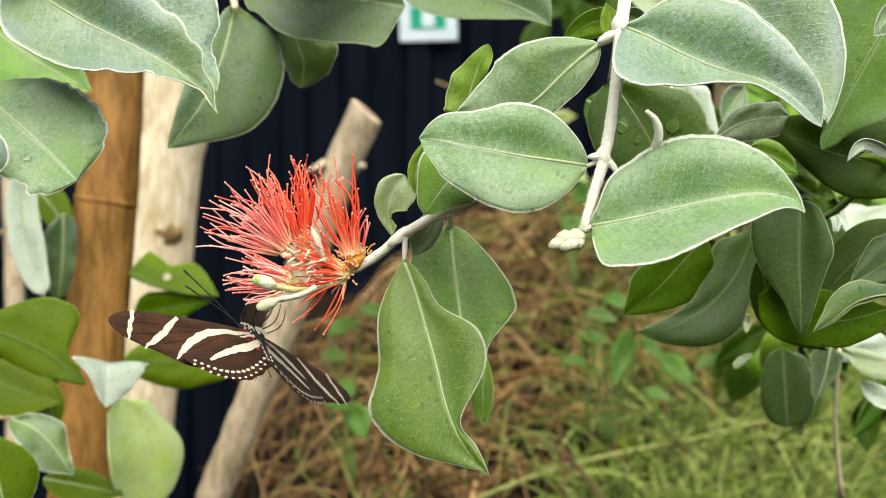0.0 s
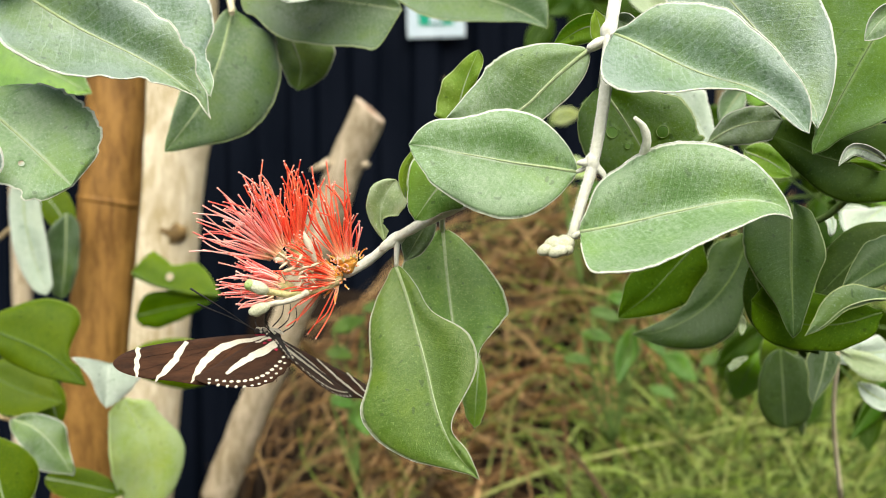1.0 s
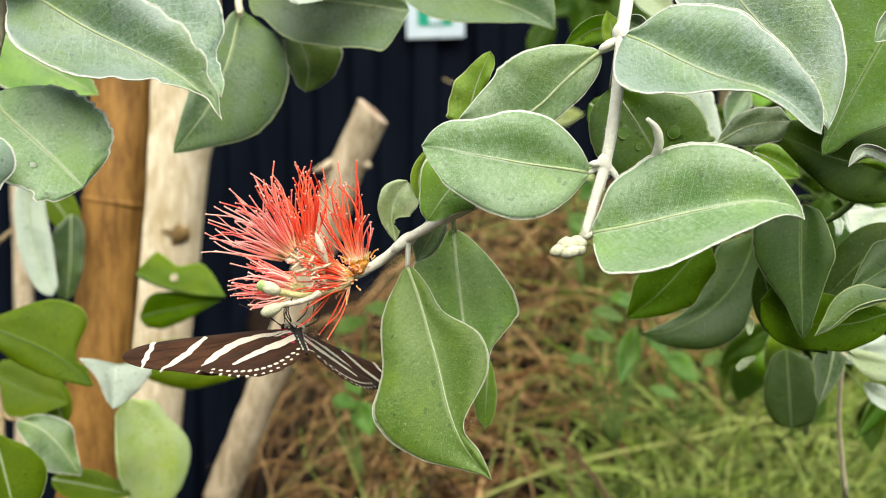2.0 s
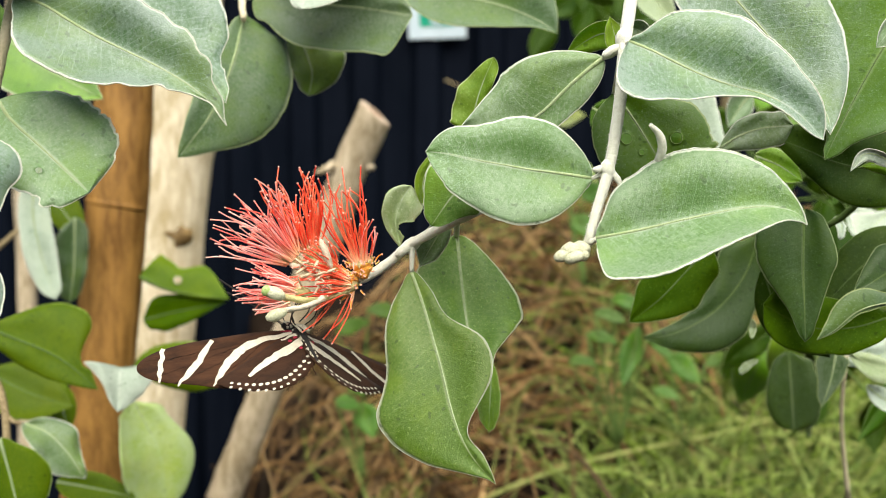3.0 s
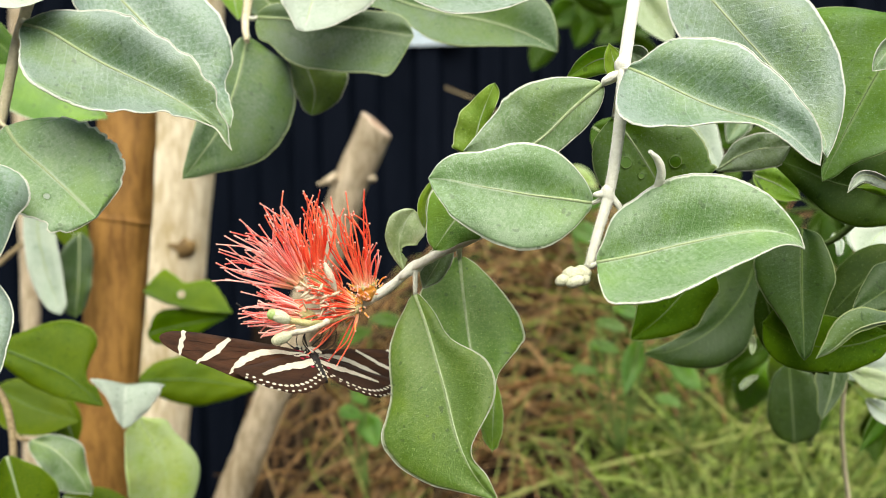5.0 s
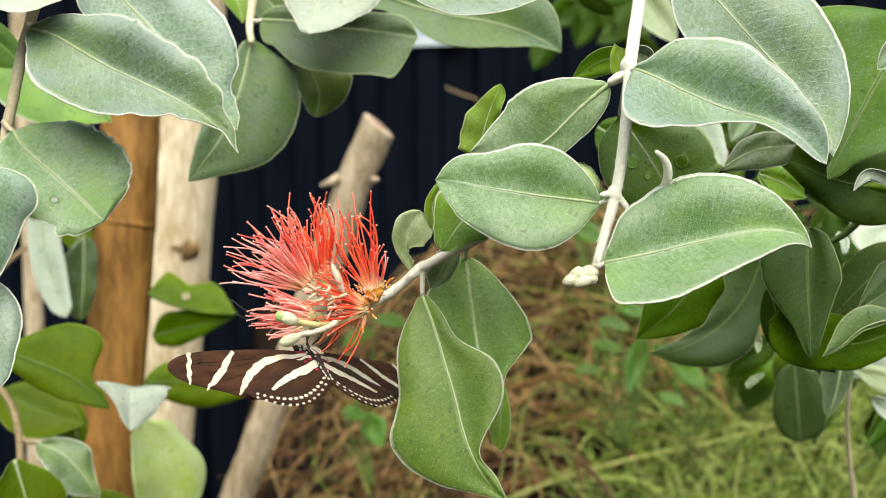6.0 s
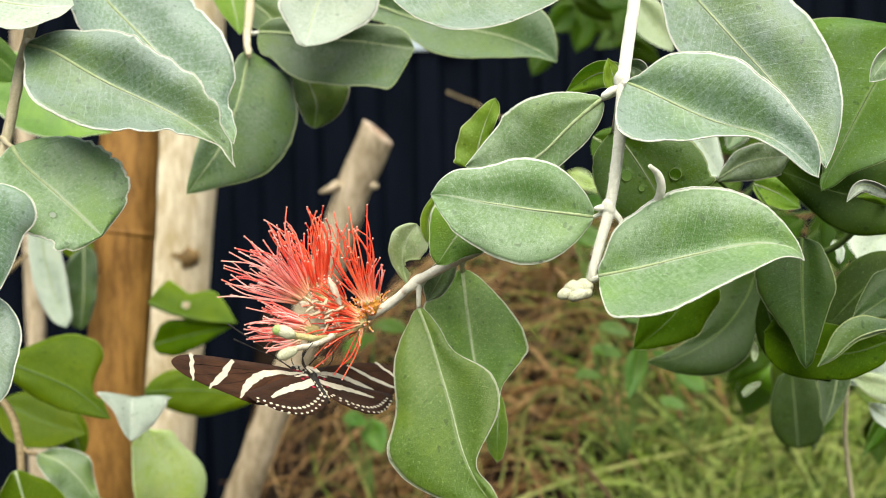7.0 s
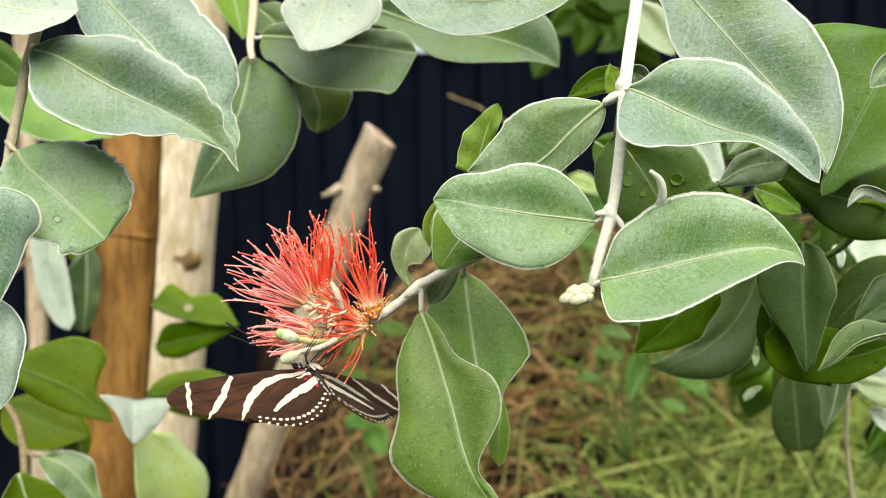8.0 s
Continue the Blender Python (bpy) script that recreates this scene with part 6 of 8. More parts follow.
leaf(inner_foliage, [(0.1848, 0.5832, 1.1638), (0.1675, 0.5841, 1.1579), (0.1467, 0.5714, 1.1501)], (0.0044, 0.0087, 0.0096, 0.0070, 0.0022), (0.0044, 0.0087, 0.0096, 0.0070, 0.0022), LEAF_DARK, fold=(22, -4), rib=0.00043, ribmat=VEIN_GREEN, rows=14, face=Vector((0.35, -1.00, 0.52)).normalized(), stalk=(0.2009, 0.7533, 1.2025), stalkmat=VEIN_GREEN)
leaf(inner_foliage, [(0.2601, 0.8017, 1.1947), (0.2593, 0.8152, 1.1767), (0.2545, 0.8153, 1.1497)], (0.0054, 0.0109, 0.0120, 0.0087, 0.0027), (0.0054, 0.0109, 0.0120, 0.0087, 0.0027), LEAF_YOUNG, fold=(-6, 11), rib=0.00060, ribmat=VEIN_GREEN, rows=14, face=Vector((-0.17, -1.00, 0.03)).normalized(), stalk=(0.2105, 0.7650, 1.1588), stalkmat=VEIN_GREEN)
leaf(inner_foliage, [(0.3045, 0.8275, 0.9982), (0.2901, 0.8150, 0.9878), (0.2707, 0.7860, 0.9759)], (0.0054, 0.0107, 0.0118, 0.0086, 0.0027), (0.0054, 0.0107, 0.0118, 0.0086, 0.0027), LEAF_DARK, fold=(-23, -15), rib=0.00061, ribmat=VEIN_GREEN, rows=14, face=Vector((-0.55, -1.00, 0.68)).normalized(), stalk=(0.2609, 0.7919, 1.0661), stalkmat=VEIN_GREEN)
leaf(inner_foliage, [(0.2631, 0.8031, 1.0561), (0.2823, 0.8002, 1.0531), (0.3022, 0.7991, 1.0480)], (0.0063, 0.0126, 0.0139, 0.0101, 0.0032), (0.0063, 0.0126, 0.0139, 0.0101, 0.0032), LEAF_DARK, fold=(-15, 8), rib=0.00060, ribmat=VEIN_GREEN, rows=14, face=Vector((-0.51, -1.00, 0.66)).normalized(), stalk=(0.2609, 0.7919, 1.0661), stalkmat=VEIN_GREEN)
leaf(inner_foliage, [(0.3327, 0.7899, 1.1313), (0.3202, 0.7952, 1.1233), (0.2869, 0.7466, 1.1174)], (0.0064, 0.0128, 0.0141, 0.0102, 0.0032), (0.0064, 0.0128, 0.0141, 0.0102, 0.0032), LEAF_DARK, fold=(-8, 13), rib=0.00058, ribmat=VEIN_GREEN, rows=14, face=Vector((-0.22, -1.00, -0.24)).normalized(), stalk=(0.2510, 0.7875, 1.0827), stalkmat=VEIN_GREEN)
leaf(inner_foliage, [(0.1639, 0.7805, 1.1353), (0.1729, 0.7774, 1.1217), (0.1772, 0.7539, 1.1039)], (0.0053, 0.0106, 0.0117, 0.0085, 0.0026), (0.0053, 0.0106, 0.0117, 0.0085, 0.0026), LEAF_DARK, fold=(-23, 11), rib=0.00057, ribmat=VEIN_GREEN, rows=14, face=Vector((0.09, -1.00, 0.42)).normalized(), stalk=(0.2126, 0.7666, 1.1543), stalkmat=VEIN_GREEN)
leaf(inner_foliage, [(0.2167, 0.5955, 1.0643), (0.2068, 0.5788, 1.0529), (0.2227, 0.6343, 1.0134)], (0.0043, 0.0086, 0.0094, 0.0069, 0.0021), (0.0043, 0.0086, 0.0094, 0.0069, 0.0021), LEAF_YOUNG, fold=(-17, -13), rib=0.00046, ribmat=VEIN_GREEN, rows=14, face=Vector((0.21, -1.00, 0.73)).normalized(), stalk=(0.2281, 0.7774, 1.1216), stalkmat=VEIN_GREEN)
leaf(inner_foliage, [(0.2077, 0.5687, 1.1575), (0.2169, 0.5652, 1.1540), (0.2124, 0.5274, 1.1519)], (0.0046, 0.0092, 0.0101, 0.0074, 0.0023), (0.0046, 0.0092, 0.0101, 0.0074, 0.0023), LEAF_DARK, fold=(22, 11), rib=0.00041, ribmat=VEIN_GREEN, rows=14, face=Vector((-0.32, -1.00, 0.58)).normalized(), stalk=(0.2013, 0.7547, 1.1961), stalkmat=VEIN_GREEN)
leaf(inner_foliage, [(0.1584, 0.6958, 1.1391), (0.1471, 0.6781, 1.1243), (0.1489, 0.7209, 1.0932)], (0.0058, 0.0117, 0.0128, 0.0093, 0.0029), (0.0058, 0.0117, 0.0128, 0.0093, 0.0029), LEAF_YOUNG, fold=(-10, -22), rib=0.00052, ribmat=VEIN_GREEN, rows=14, face=Vector((-0.55, -1.00, 0.77)).normalized(), stalk=(0.2024, 0.7588, 1.1770), stalkmat=VEIN_GREEN)
leaf(inner_foliage, [(0.1434, 0.5742, 1.1430), (0.1282, 0.5593, 1.1354), (0.1201, 0.5755, 1.1195)], (0.0039, 0.0078, 0.0086, 0.0062, 0.0020), (0.0039, 0.0078, 0.0086, 0.0062, 0.0020), LEAF_DARK, fold=(5, 18), rib=0.00042, ribmat=VEIN_GREEN, rows=14, face=Vector((-0.34, -1.00, -0.28)).normalized(), stalk=(0.2020, 0.7574, 1.1833), stalkmat=VEIN_GREEN)
leaf(inner_foliage, [(0.2487, 0.7328, 1.1323), (0.2378, 0.7465, 1.1218), (0.2125, 0.7135, 1.1119)], (0.0060, 0.0119, 0.0131, 0.0095, 0.0030), (0.0060, 0.0119, 0.0131, 0.0095, 0.0030), LEAF_YOUNG, fold=(20, 25), rib=0.00054, ribmat=VEIN_GREEN, rows=14, face=Vector((0.07, -1.00, -0.15)).normalized(), stalk=(0.2207, 0.7728, 1.1362), stalkmat=VEIN_GREEN)
leaf(inner_foliage, [(0.1915, 0.5831, 1.0919), (0.1900, 0.5806, 1.0784), (0.1948, 0.5967, 1.0535)], (0.0045, 0.0090, 0.0099, 0.0072, 0.0022), (0.0045, 0.0090, 0.0099, 0.0072, 0.0022), LEAF_YOUNG, fold=(23, 8), rib=0.00044, ribmat=VEIN_GREEN, rows=14, face=Vector((-0.27, -1.00, 0.24)).normalized(), stalk=(0.2085, 0.7635, 1.1634), stalkmat=VEIN_GREEN)
leaf(inner_foliage, [(0.2159, 0.8033, 1.0706), (0.2255, 0.8105, 1.0467), (0.2267, 0.7870, 1.0178)], (0.0049, 0.0098, 0.0108, 0.0078, 0.0025), (0.0049, 0.0098, 0.0108, 0.0078, 0.0025), LEAF_DARK, fold=(20, 8), rib=0.00060, ribmat=VEIN_GREEN, rows=14, face=Vector((0.31, -1.00, 0.33)).normalized(), stalk=(0.2478, 0.7861, 1.0883), stalkmat=VEIN_GREEN)
leaf(inner_foliage, [(0.2404, 0.7547, 1.0511), (0.2245, 0.7446, 1.0340), (0.2214, 0.7770, 0.9967)], (0.0062, 0.0124, 0.0137, 0.0099, 0.0031), (0.0062, 0.0124, 0.0137, 0.0099, 0.0031), LEAF_YOUNG, fold=(3, -9), rib=0.00057, ribmat=VEIN_GREEN, rows=14, face=Vector((-0.23, -1.00, -0.15)).normalized(), stalk=(0.2576, 0.7905, 1.0716), stalkmat=VEIN_GREEN)
leaf(inner_foliage, [(0.2520, 0.7703, 1.1682), (0.2665, 0.7561, 1.1623), (0.3064, 0.8103, 1.1492)], (0.0046, 0.0092, 0.0101, 0.0074, 0.0023), (0.0046, 0.0092, 0.0101, 0.0074, 0.0023), LEAF_DARK, fold=(-3, -12), rib=0.00058, ribmat=VEIN_GREEN, rows=14, face=Vector((0.54, -1.00, -0.28)).normalized(), stalk=(0.2146, 0.7681, 1.1498), stalkmat=VEIN_GREEN)
leaf(inner_foliage, [(0.2010, 0.6048, 1.2120), (0.2011, 0.5913, 1.1990), (0.2244, 0.6444, 1.1778)], (0.0047, 0.0095, 0.0104, 0.0076, 0.0024), (0.0047, 0.0095, 0.0104, 0.0076, 0.0024), LEAF_DARK, fold=(2, -16), rib=0.00045, ribmat=VEIN_GREEN, rows=14, face=Vector((0.25, -1.00, 0.19)).normalized(), stalk=(0.1987, 0.7451, 1.2407), stalkmat=VEIN_GREEN)
leaf(inner_foliage, [(0.3588, 0.8095, 1.0460), (0.3715, 0.8057, 1.0330), (0.3838, 0.8008, 1.0136)], (0.0060, 0.0119, 0.0131, 0.0095, 0.0030), (0.0060, 0.0119, 0.0131, 0.0095, 0.0030), LEAF_DARK, fold=(2, 23), rib=0.00061, ribmat=VEIN_GREEN, rows=14, face=Vector((0.12, -1.00, -0.19)).normalized(), stalk=(0.2609, 0.7919, 1.0661), stalkmat=VEIN_GREEN)
leaf(inner_foliage, [(0.2282, 0.5607, 1.1600), (0.2446, 0.5594, 1.1532), (0.2774, 0.5928, 1.1393)], (0.0044, 0.0088, 0.0096, 0.0070, 0.0022), (0.0044, 0.0088, 0.0096, 0.0070, 0.0022), LEAF_YOUNG, fold=(-2, -15), rib=0.00042, ribmat=VEIN_GREEN, rows=14, face=Vector((0.39, -1.00, 0.03)).normalized(), stalk=(0.2009, 0.7533, 1.2025), stalkmat=VEIN_GREEN)
leaf(inner_foliage, [(0.2623, 0.7795, 1.0593), (0.2682, 0.7833, 1.0405), (0.2827, 0.8105, 1.0067)], (0.0067, 0.0135, 0.0148, 0.0108, 0.0034), (0.0067, 0.0135, 0.0148, 0.0108, 0.0034), LEAF_DARK, fold=(6, -5), rib=0.00059, ribmat=VEIN_GREEN, rows=14, face=Vector((-0.43, -1.00, 0.61)).normalized(), stalk=(0.2609, 0.7919, 1.0661), stalkmat=VEIN_GREEN)
leaf(inner_foliage, [(0.2485, 0.7711, 1.2360), (0.2522, 0.7589, 1.2220), (0.2723, 0.7941, 1.2018)], (0.0067, 0.0133, 0.0146, 0.0107, 0.0033), (0.0067, 0.0133, 0.0146, 0.0107, 0.0033), LEAF_DARK, fold=(-1, -1), rib=0.00057, ribmat=VEIN_GREEN, rows=14, face=Vector((0.04, -1.00, -0.20)).normalized(), stalk=(0.1995, 0.7479, 1.2280), stalkmat=VEIN_GREEN)
leaf(inner_foliage, [(0.1861, 0.7268, 1.0864), (0.1969, 0.7087, 1.0769), (0.2218, 0.7391, 1.0521)], (0.0062, 0.0123, 0.0136, 0.0099, 0.0031), (0.0062, 0.0123, 0.0136, 0.0099, 0.0031), LEAF_DARK, fold=(1, 0), rib=0.00054, ribmat=VEIN_GREEN, rows=14, face=Vector((0.05, -1.00, 0.46)).normalized(), stalk=(0.2281, 0.7774, 1.1216), stalkmat=VEIN_GREEN)
leaf(inner_foliage, [(0.2260, 0.7060, 1.0673), (0.2029, 0.6924, 1.0585), (0.1852, 0.6958, 1.0405)], (0.0043, 0.0085, 0.0094, 0.0068, 0.0021), (0.0043, 0.0085, 0.0094, 0.0068, 0.0021), LEAF_DARK, fold=(9, 1), rib=0.00052, ribmat=VEIN_GREEN, rows=14, face=Vector((-0.26, -1.00, -0.21)).normalized(), stalk=(0.2412, 0.7832, 1.0994), stalkmat=VEIN_GREEN)
leaf(inner_foliage, [(0.1720, 0.7622, 1.1608), (0.1560, 0.7763, 1.1482), (0.1303, 0.7392, 1.1337)], (0.0052, 0.0103, 0.0114, 0.0083, 0.0026), (0.0052, 0.0103, 0.0114, 0.0083, 0.0026), LEAF_DARK, fold=(-21, 13), rib=0.00056, ribmat=VEIN_GREEN, rows=14, face=Vector((0.20, -1.00, 0.75)).normalized(), stalk=(0.2044, 0.7603, 1.1724), stalkmat=VEIN_GREEN)
leaf(inner_foliage, [(0.3123, 0.7239, 1.0871), (0.3234, 0.7227, 1.0699), (0.3500, 0.7541, 1.0369)], (0.0048, 0.0096, 0.0106, 0.0077, 0.0024), (0.0048, 0.0096, 0.0106, 0.0077, 0.0024), LEAF_DARK, fold=(-8, 14), rib=0.00055, ribmat=VEIN_GREEN, rows=14, face=Vector((-0.09, -1.00, 0.77)).normalized(), stalk=(0.2576, 0.7905, 1.0716), stalkmat=VEIN_GREEN)
leaf(inner_foliage, [(0.2272, 0.6127, 1.1643), (0.2249, 0.6048, 1.1498), (0.2215, 0.5932, 1.1286)], (0.0048, 0.0096, 0.0106, 0.0077, 0.0024), (0.0048, 0.0096, 0.0106, 0.0077, 0.0024), LEAF_DARK, fold=(-13, -20), rib=0.00045, ribmat=VEIN_GREEN, rows=14, face=Vector((-0.25, -1.00, 0.58)).normalized(), stalk=(0.2013, 0.7547, 1.1961), stalkmat=VEIN_GREEN)
leaf(inner_foliage, [(0.2707, 0.6798, 1.2234), (0.2855, 0.6847, 1.2175), (0.2984, 0.6844, 1.2083)], (0.0043, 0.0087, 0.0095, 0.0069, 0.0022), (0.0043, 0.0087, 0.0095, 0.0069, 0.0022), LEAF_YOUNG, fold=(-4, -4), rib=0.00050, ribmat=VEIN_GREEN, rows=14, face=Vector((0.03, -1.00, 0.70)).normalized(), stalk=(0.1991, 0.7465, 1.2344), stalkmat=VEIN_GREEN)
leaf(inner_foliage, [(0.1694, 0.6088, 1.1829), (0.1509, 0.5938, 1.1717), (0.1407, 0.6112, 1.1529)], (0.0036, 0.0071, 0.0079, 0.0057, 0.0018), (0.0036, 0.0071, 0.0079, 0.0057, 0.0018), LEAF_DARK, fold=(-3, -9), rib=0.00045, ribmat=VEIN_GREEN, rows=14, face=Vector((-0.48, -1.00, 0.57)).normalized(), stalk=(0.2002, 0.7506, 1.2152), stalkmat=VEIN_GREEN)
leaf(inner_foliage, [(0.2015, 0.7113, 1.2249), (0.2118, 0.6995, 1.2182), (0.2279, 0.7068, 1.2089)], (0.0042, 0.0085, 0.0093, 0.0068, 0.0021), (0.0042, 0.0085, 0.0093, 0.0068, 0.0021), LEAF_YOUNG, fold=(21, -14), rib=0.00052, ribmat=VEIN_GREEN, rows=14, face=Vector((0.24, -1.00, 0.62)).normalized(), stalk=(0.1991, 0.7465, 1.2344), stalkmat=VEIN_GREEN)
leaf(inner_foliage, [(0.1868, 0.5843, 1.2160), (0.1923, 0.5873, 1.2047), (0.1832, 0.5461, 1.1885)], (0.0036, 0.0072, 0.0079, 0.0057, 0.0018), (0.0036, 0.0072, 0.0079, 0.0057, 0.0018), LEAF_YOUNG, fold=(12, 16), rib=0.00042, ribmat=VEIN_GREEN, rows=14, face=Vector((0.36, -1.00, 0.48)).normalized(), stalk=(0.1980, 0.7424, 1.2531), stalkmat=VEIN_GREEN)
leaf(inner_foliage, [(0.2525, 0.5712, 1.0615), (0.2332, 0.5547, 1.0528), (0.2165, 0.5424, 1.0374)], (0.0035, 0.0070, 0.0077, 0.0056, 0.0017), (0.0035, 0.0070, 0.0077, 0.0056, 0.0017), LEAF_DARK, fold=(-16, 20), rib=0.00042, ribmat=VEIN_GREEN, rows=14, face=Vector((0.59, -1.00, 0.54)).normalized(), stalk=(0.2379, 0.7817, 1.1049), stalkmat=VEIN_GREEN)
leaf(inner_foliage, [(0.1890, 0.5980, 1.2338), (0.2058, 0.5933, 1.2292), (0.2202, 0.5827, 1.2224)], (0.0034, 0.0068, 0.0075, 0.0055, 0.0017), (0.0034, 0.0068, 0.0075, 0.0055, 0.0017), LEAF_DARK, fold=(0, 22), rib=0.00043, ribmat=VEIN_GREEN, rows=14, face=Vector((0.25, -1.00, -0.28)).normalized(), stalk=(0.1972, 0.7396, 1.2651), stalkmat=VEIN_GREEN)
leaf(inner_foliage, [(0.2645, 0.6396, 1.0362), (0.2704, 0.6522, 1.0185), (0.2698, 0.6483, 0.9981)], (0.0041, 0.0083, 0.0091, 0.0066, 0.0021), (0.0041, 0.0083, 0.0091, 0.0066, 0.0021), LEAF_DARK, fold=(4, -10), rib=0.00049, ribmat=VEIN_GREEN, rows=14, face=Vector((-0.20, -1.00, 0.63)).normalized(), stalk=(0.2576, 0.7905, 1.0716), stalkmat=VEIN_GREEN)
leaf(inner_foliage, [(0.2490, 0.7555, 1.2324), (0.2322, 0.7463, 1.2228), (0.2100, 0.7168, 1.2087)], (0.0044, 0.0089, 0.0098, 0.0071, 0.0022), (0.0044, 0.0089, 0.0098, 0.0071, 0.0022), LEAF_YOUNG, fold=(-3, -16), rib=0.00054, ribmat=VEIN_GREEN, rows=14, face=Vector((0.41, -1.00, 0.64)).normalized(), stalk=(0.1995, 0.7479, 1.2280), stalkmat=VEIN_GREEN)
leaf(inner_foliage, [(0.1176, 0.9669, 1.3294), (0.1355, 0.9660, 1.3211), (0.1535, 0.9647, 1.3087)], (0.0044, 0.0087, 0.0096, 0.0070, 0.0022), (0.0044, 0.0087, 0.0096, 0.0070, 0.0022), LEAF_DARK, fold=(16, -24), rib=0.00050, ribmat=VEIN_GREEN, rows=14, face=Vector((-0.138, -0.983, -0.123)))
leaf(inner_foliage, [(0.2098, 1.2969, 1.3201), (0.2363, 1.2957, 1.3088), (0.2627, 1.2939, 1.2919)], (0.0061, 0.0121, 0.0133, 0.0097, 0.0030), (0.0061, 0.0121, 0.0133, 0.0097, 0.0030), LEAF_DARK, fold=(15, -24), rib=0.00067, ribmat=VEIN_GREEN, rows=14, face=Vector((-0.179, -0.980, -0.082)))
leaf(inner_foliage, [(0.1838, 1.1749, 1.3089), (0.1949, 1.1764, 1.3231), (0.2060, 1.1786, 1.3444)], (0.0050, 0.0099, 0.0109, 0.0079, 0.0025), (0.0050, 0.0099, 0.0109, 0.0079, 0.0025), LEAF_DARK, fold=(-17, 14), rib=0.00061, ribmat=VEIN_GREEN, rows=14, face=Vector((-0.163, -0.981, -0.103)))
leaf(inner_foliage, [(0.2048, 1.3304, 1.3337), (0.1910, 1.3322, 1.3512), (0.1773, 1.3350, 1.3773)], (0.0076, 0.0151, 0.0166, 0.0121, 0.0038), (0.0076, 0.0151, 0.0166, 0.0121, 0.0038), LEAF_DARK, fold=(-14, -4), rib=0.00069, ribmat=VEIN_GREEN, rows=14, face=Vector((-0.141, -0.984, -0.112)))
leaf(inner_foliage, [(0.2322, 1.2784, 1.3335), (0.2063, 1.2774, 1.3241), (0.1803, 1.2759, 1.3100)], (0.0054, 0.0107, 0.0118, 0.0086, 0.0027), (0.0054, 0.0107, 0.0118, 0.0086, 0.0027), LEAF_DARK, fold=(16, -17), rib=0.00066, ribmat=VEIN_GREEN, rows=14, face=Vector((-0.159, -0.983, -0.095)))
leaf(inner_foliage, [(0.1326, 0.9962, 1.3454), (0.1394, 0.9972, 1.3548), (0.1463, 0.9987, 1.3689)], (0.0051, 0.0102, 0.0112, 0.0081, 0.0025), (0.0051, 0.0102, 0.0112, 0.0081, 0.0025), LEAF_DARK, fold=(-5, -15), rib=0.00052, ribmat=VEIN_GREEN, rows=14, face=Vector((-0.137, -0.979, -0.152)))
leaf(inner_foliage, [(0.0987, 0.9101, 1.3283), (0.0859, 0.9113, 1.3396), (0.0731, 0.9130, 1.3564)], (0.0056, 0.0111, 0.0122, 0.0089, 0.0028), (0.0056, 0.0111, 0.0122, 0.0089, 0.0028), LEAF_DARK, fold=(-21, 9), rib=0.00047, ribmat=VEIN_GREEN, rows=14, stalk=(0.1954, 0.7325, 1.2951), stalkmat=VEIN_GREEN, face=Vector((-0.093, -0.984, -0.151)))
leaf(inner_foliage, [(0.0934, 0.9766, 1.3341), (0.0813, 0.9779, 1.3469), (0.0692, 0.9800, 1.3662)], (0.0053, 0.0106, 0.0116, 0.0085, 0.0026), (0.0053, 0.0106, 0.0116, 0.0085, 0.0026), LEAF_DARK, fold=(-9, -2), rib=0.00051, ribmat=VEIN_GREEN, rows=14, face=Vector((-0.082, -0.986, -0.148)))
leaf(inner_foliage, [(0.1604, 1.0775, 1.3769), (0.1501, 1.0783, 1.3845), (0.1398, 1.0795, 1.3959)], (0.0067, 0.0134, 0.0148, 0.0107, 0.0034), (0.0067, 0.0134, 0.0148, 0.0107, 0.0034), LEAF_DARK, fold=(-21, -18), rib=0.00056, ribmat=VEIN_GREEN, rows=14, face=Vector((-0.136, -0.977, -0.167)))
leaf(inner_foliage, [(0.1735, 1.0068, 1.3444), (0.1674, 1.0050, 1.3272), (0.1614, 1.0023, 1.3015)], (0.0065, 0.0130, 0.0143, 0.0104, 0.0032), (0.0065, 0.0130, 0.0143, 0.0104, 0.0032), LEAF_DARK, fold=(3, -11), rib=0.00052, ribmat=VEIN_GREEN, rows=14, face=Vector((-0.163, -0.979, -0.124)))
leaf(inner_foliage, [(0.1092, 1.0467, 1.3445), (0.1253, 1.0476, 1.3532), (0.1415, 1.0489, 1.3661)], (0.0055, 0.0111, 0.0122, 0.0089, 0.0028), (0.0055, 0.0111, 0.0122, 0.0089, 0.0028), LEAF_DARK, fold=(19, 23), rib=0.00054, ribmat=VEIN_GREEN, rows=14, face=Vector((-0.118, -0.983, -0.144)))
leaf(inner_foliage, [(0.0993, 0.9175, 1.3551), (0.0887, 0.9167, 1.3476), (0.0782, 0.9155, 1.3365)], (0.0054, 0.0107, 0.0118, 0.0086, 0.0027), (0.0054, 0.0107, 0.0118, 0.0086, 0.0027), LEAF_DARK, fold=(-22, -24), rib=0.00047, ribmat=VEIN_GREEN, rows=14, stalk=(0.1942, 0.7283, 1.3131), stalkmat=VEIN_GREEN, face=Vector((-0.095, -0.983, -0.158)))
leaf(inner_foliage, [(0.1449, 1.2359, 1.3874), (0.1466, 1.2343, 1.3716), (0.1484, 1.2318, 1.3480)], (0.0077, 0.0154, 0.0169, 0.0123, 0.0038), (0.0077, 0.0154, 0.0169, 0.0123, 0.0038), LEAF_DARK, fold=(-13, 10), rib=0.00064, ribmat=VEIN_GREEN, rows=14, face=Vector((-0.117, -0.984, -0.137)))
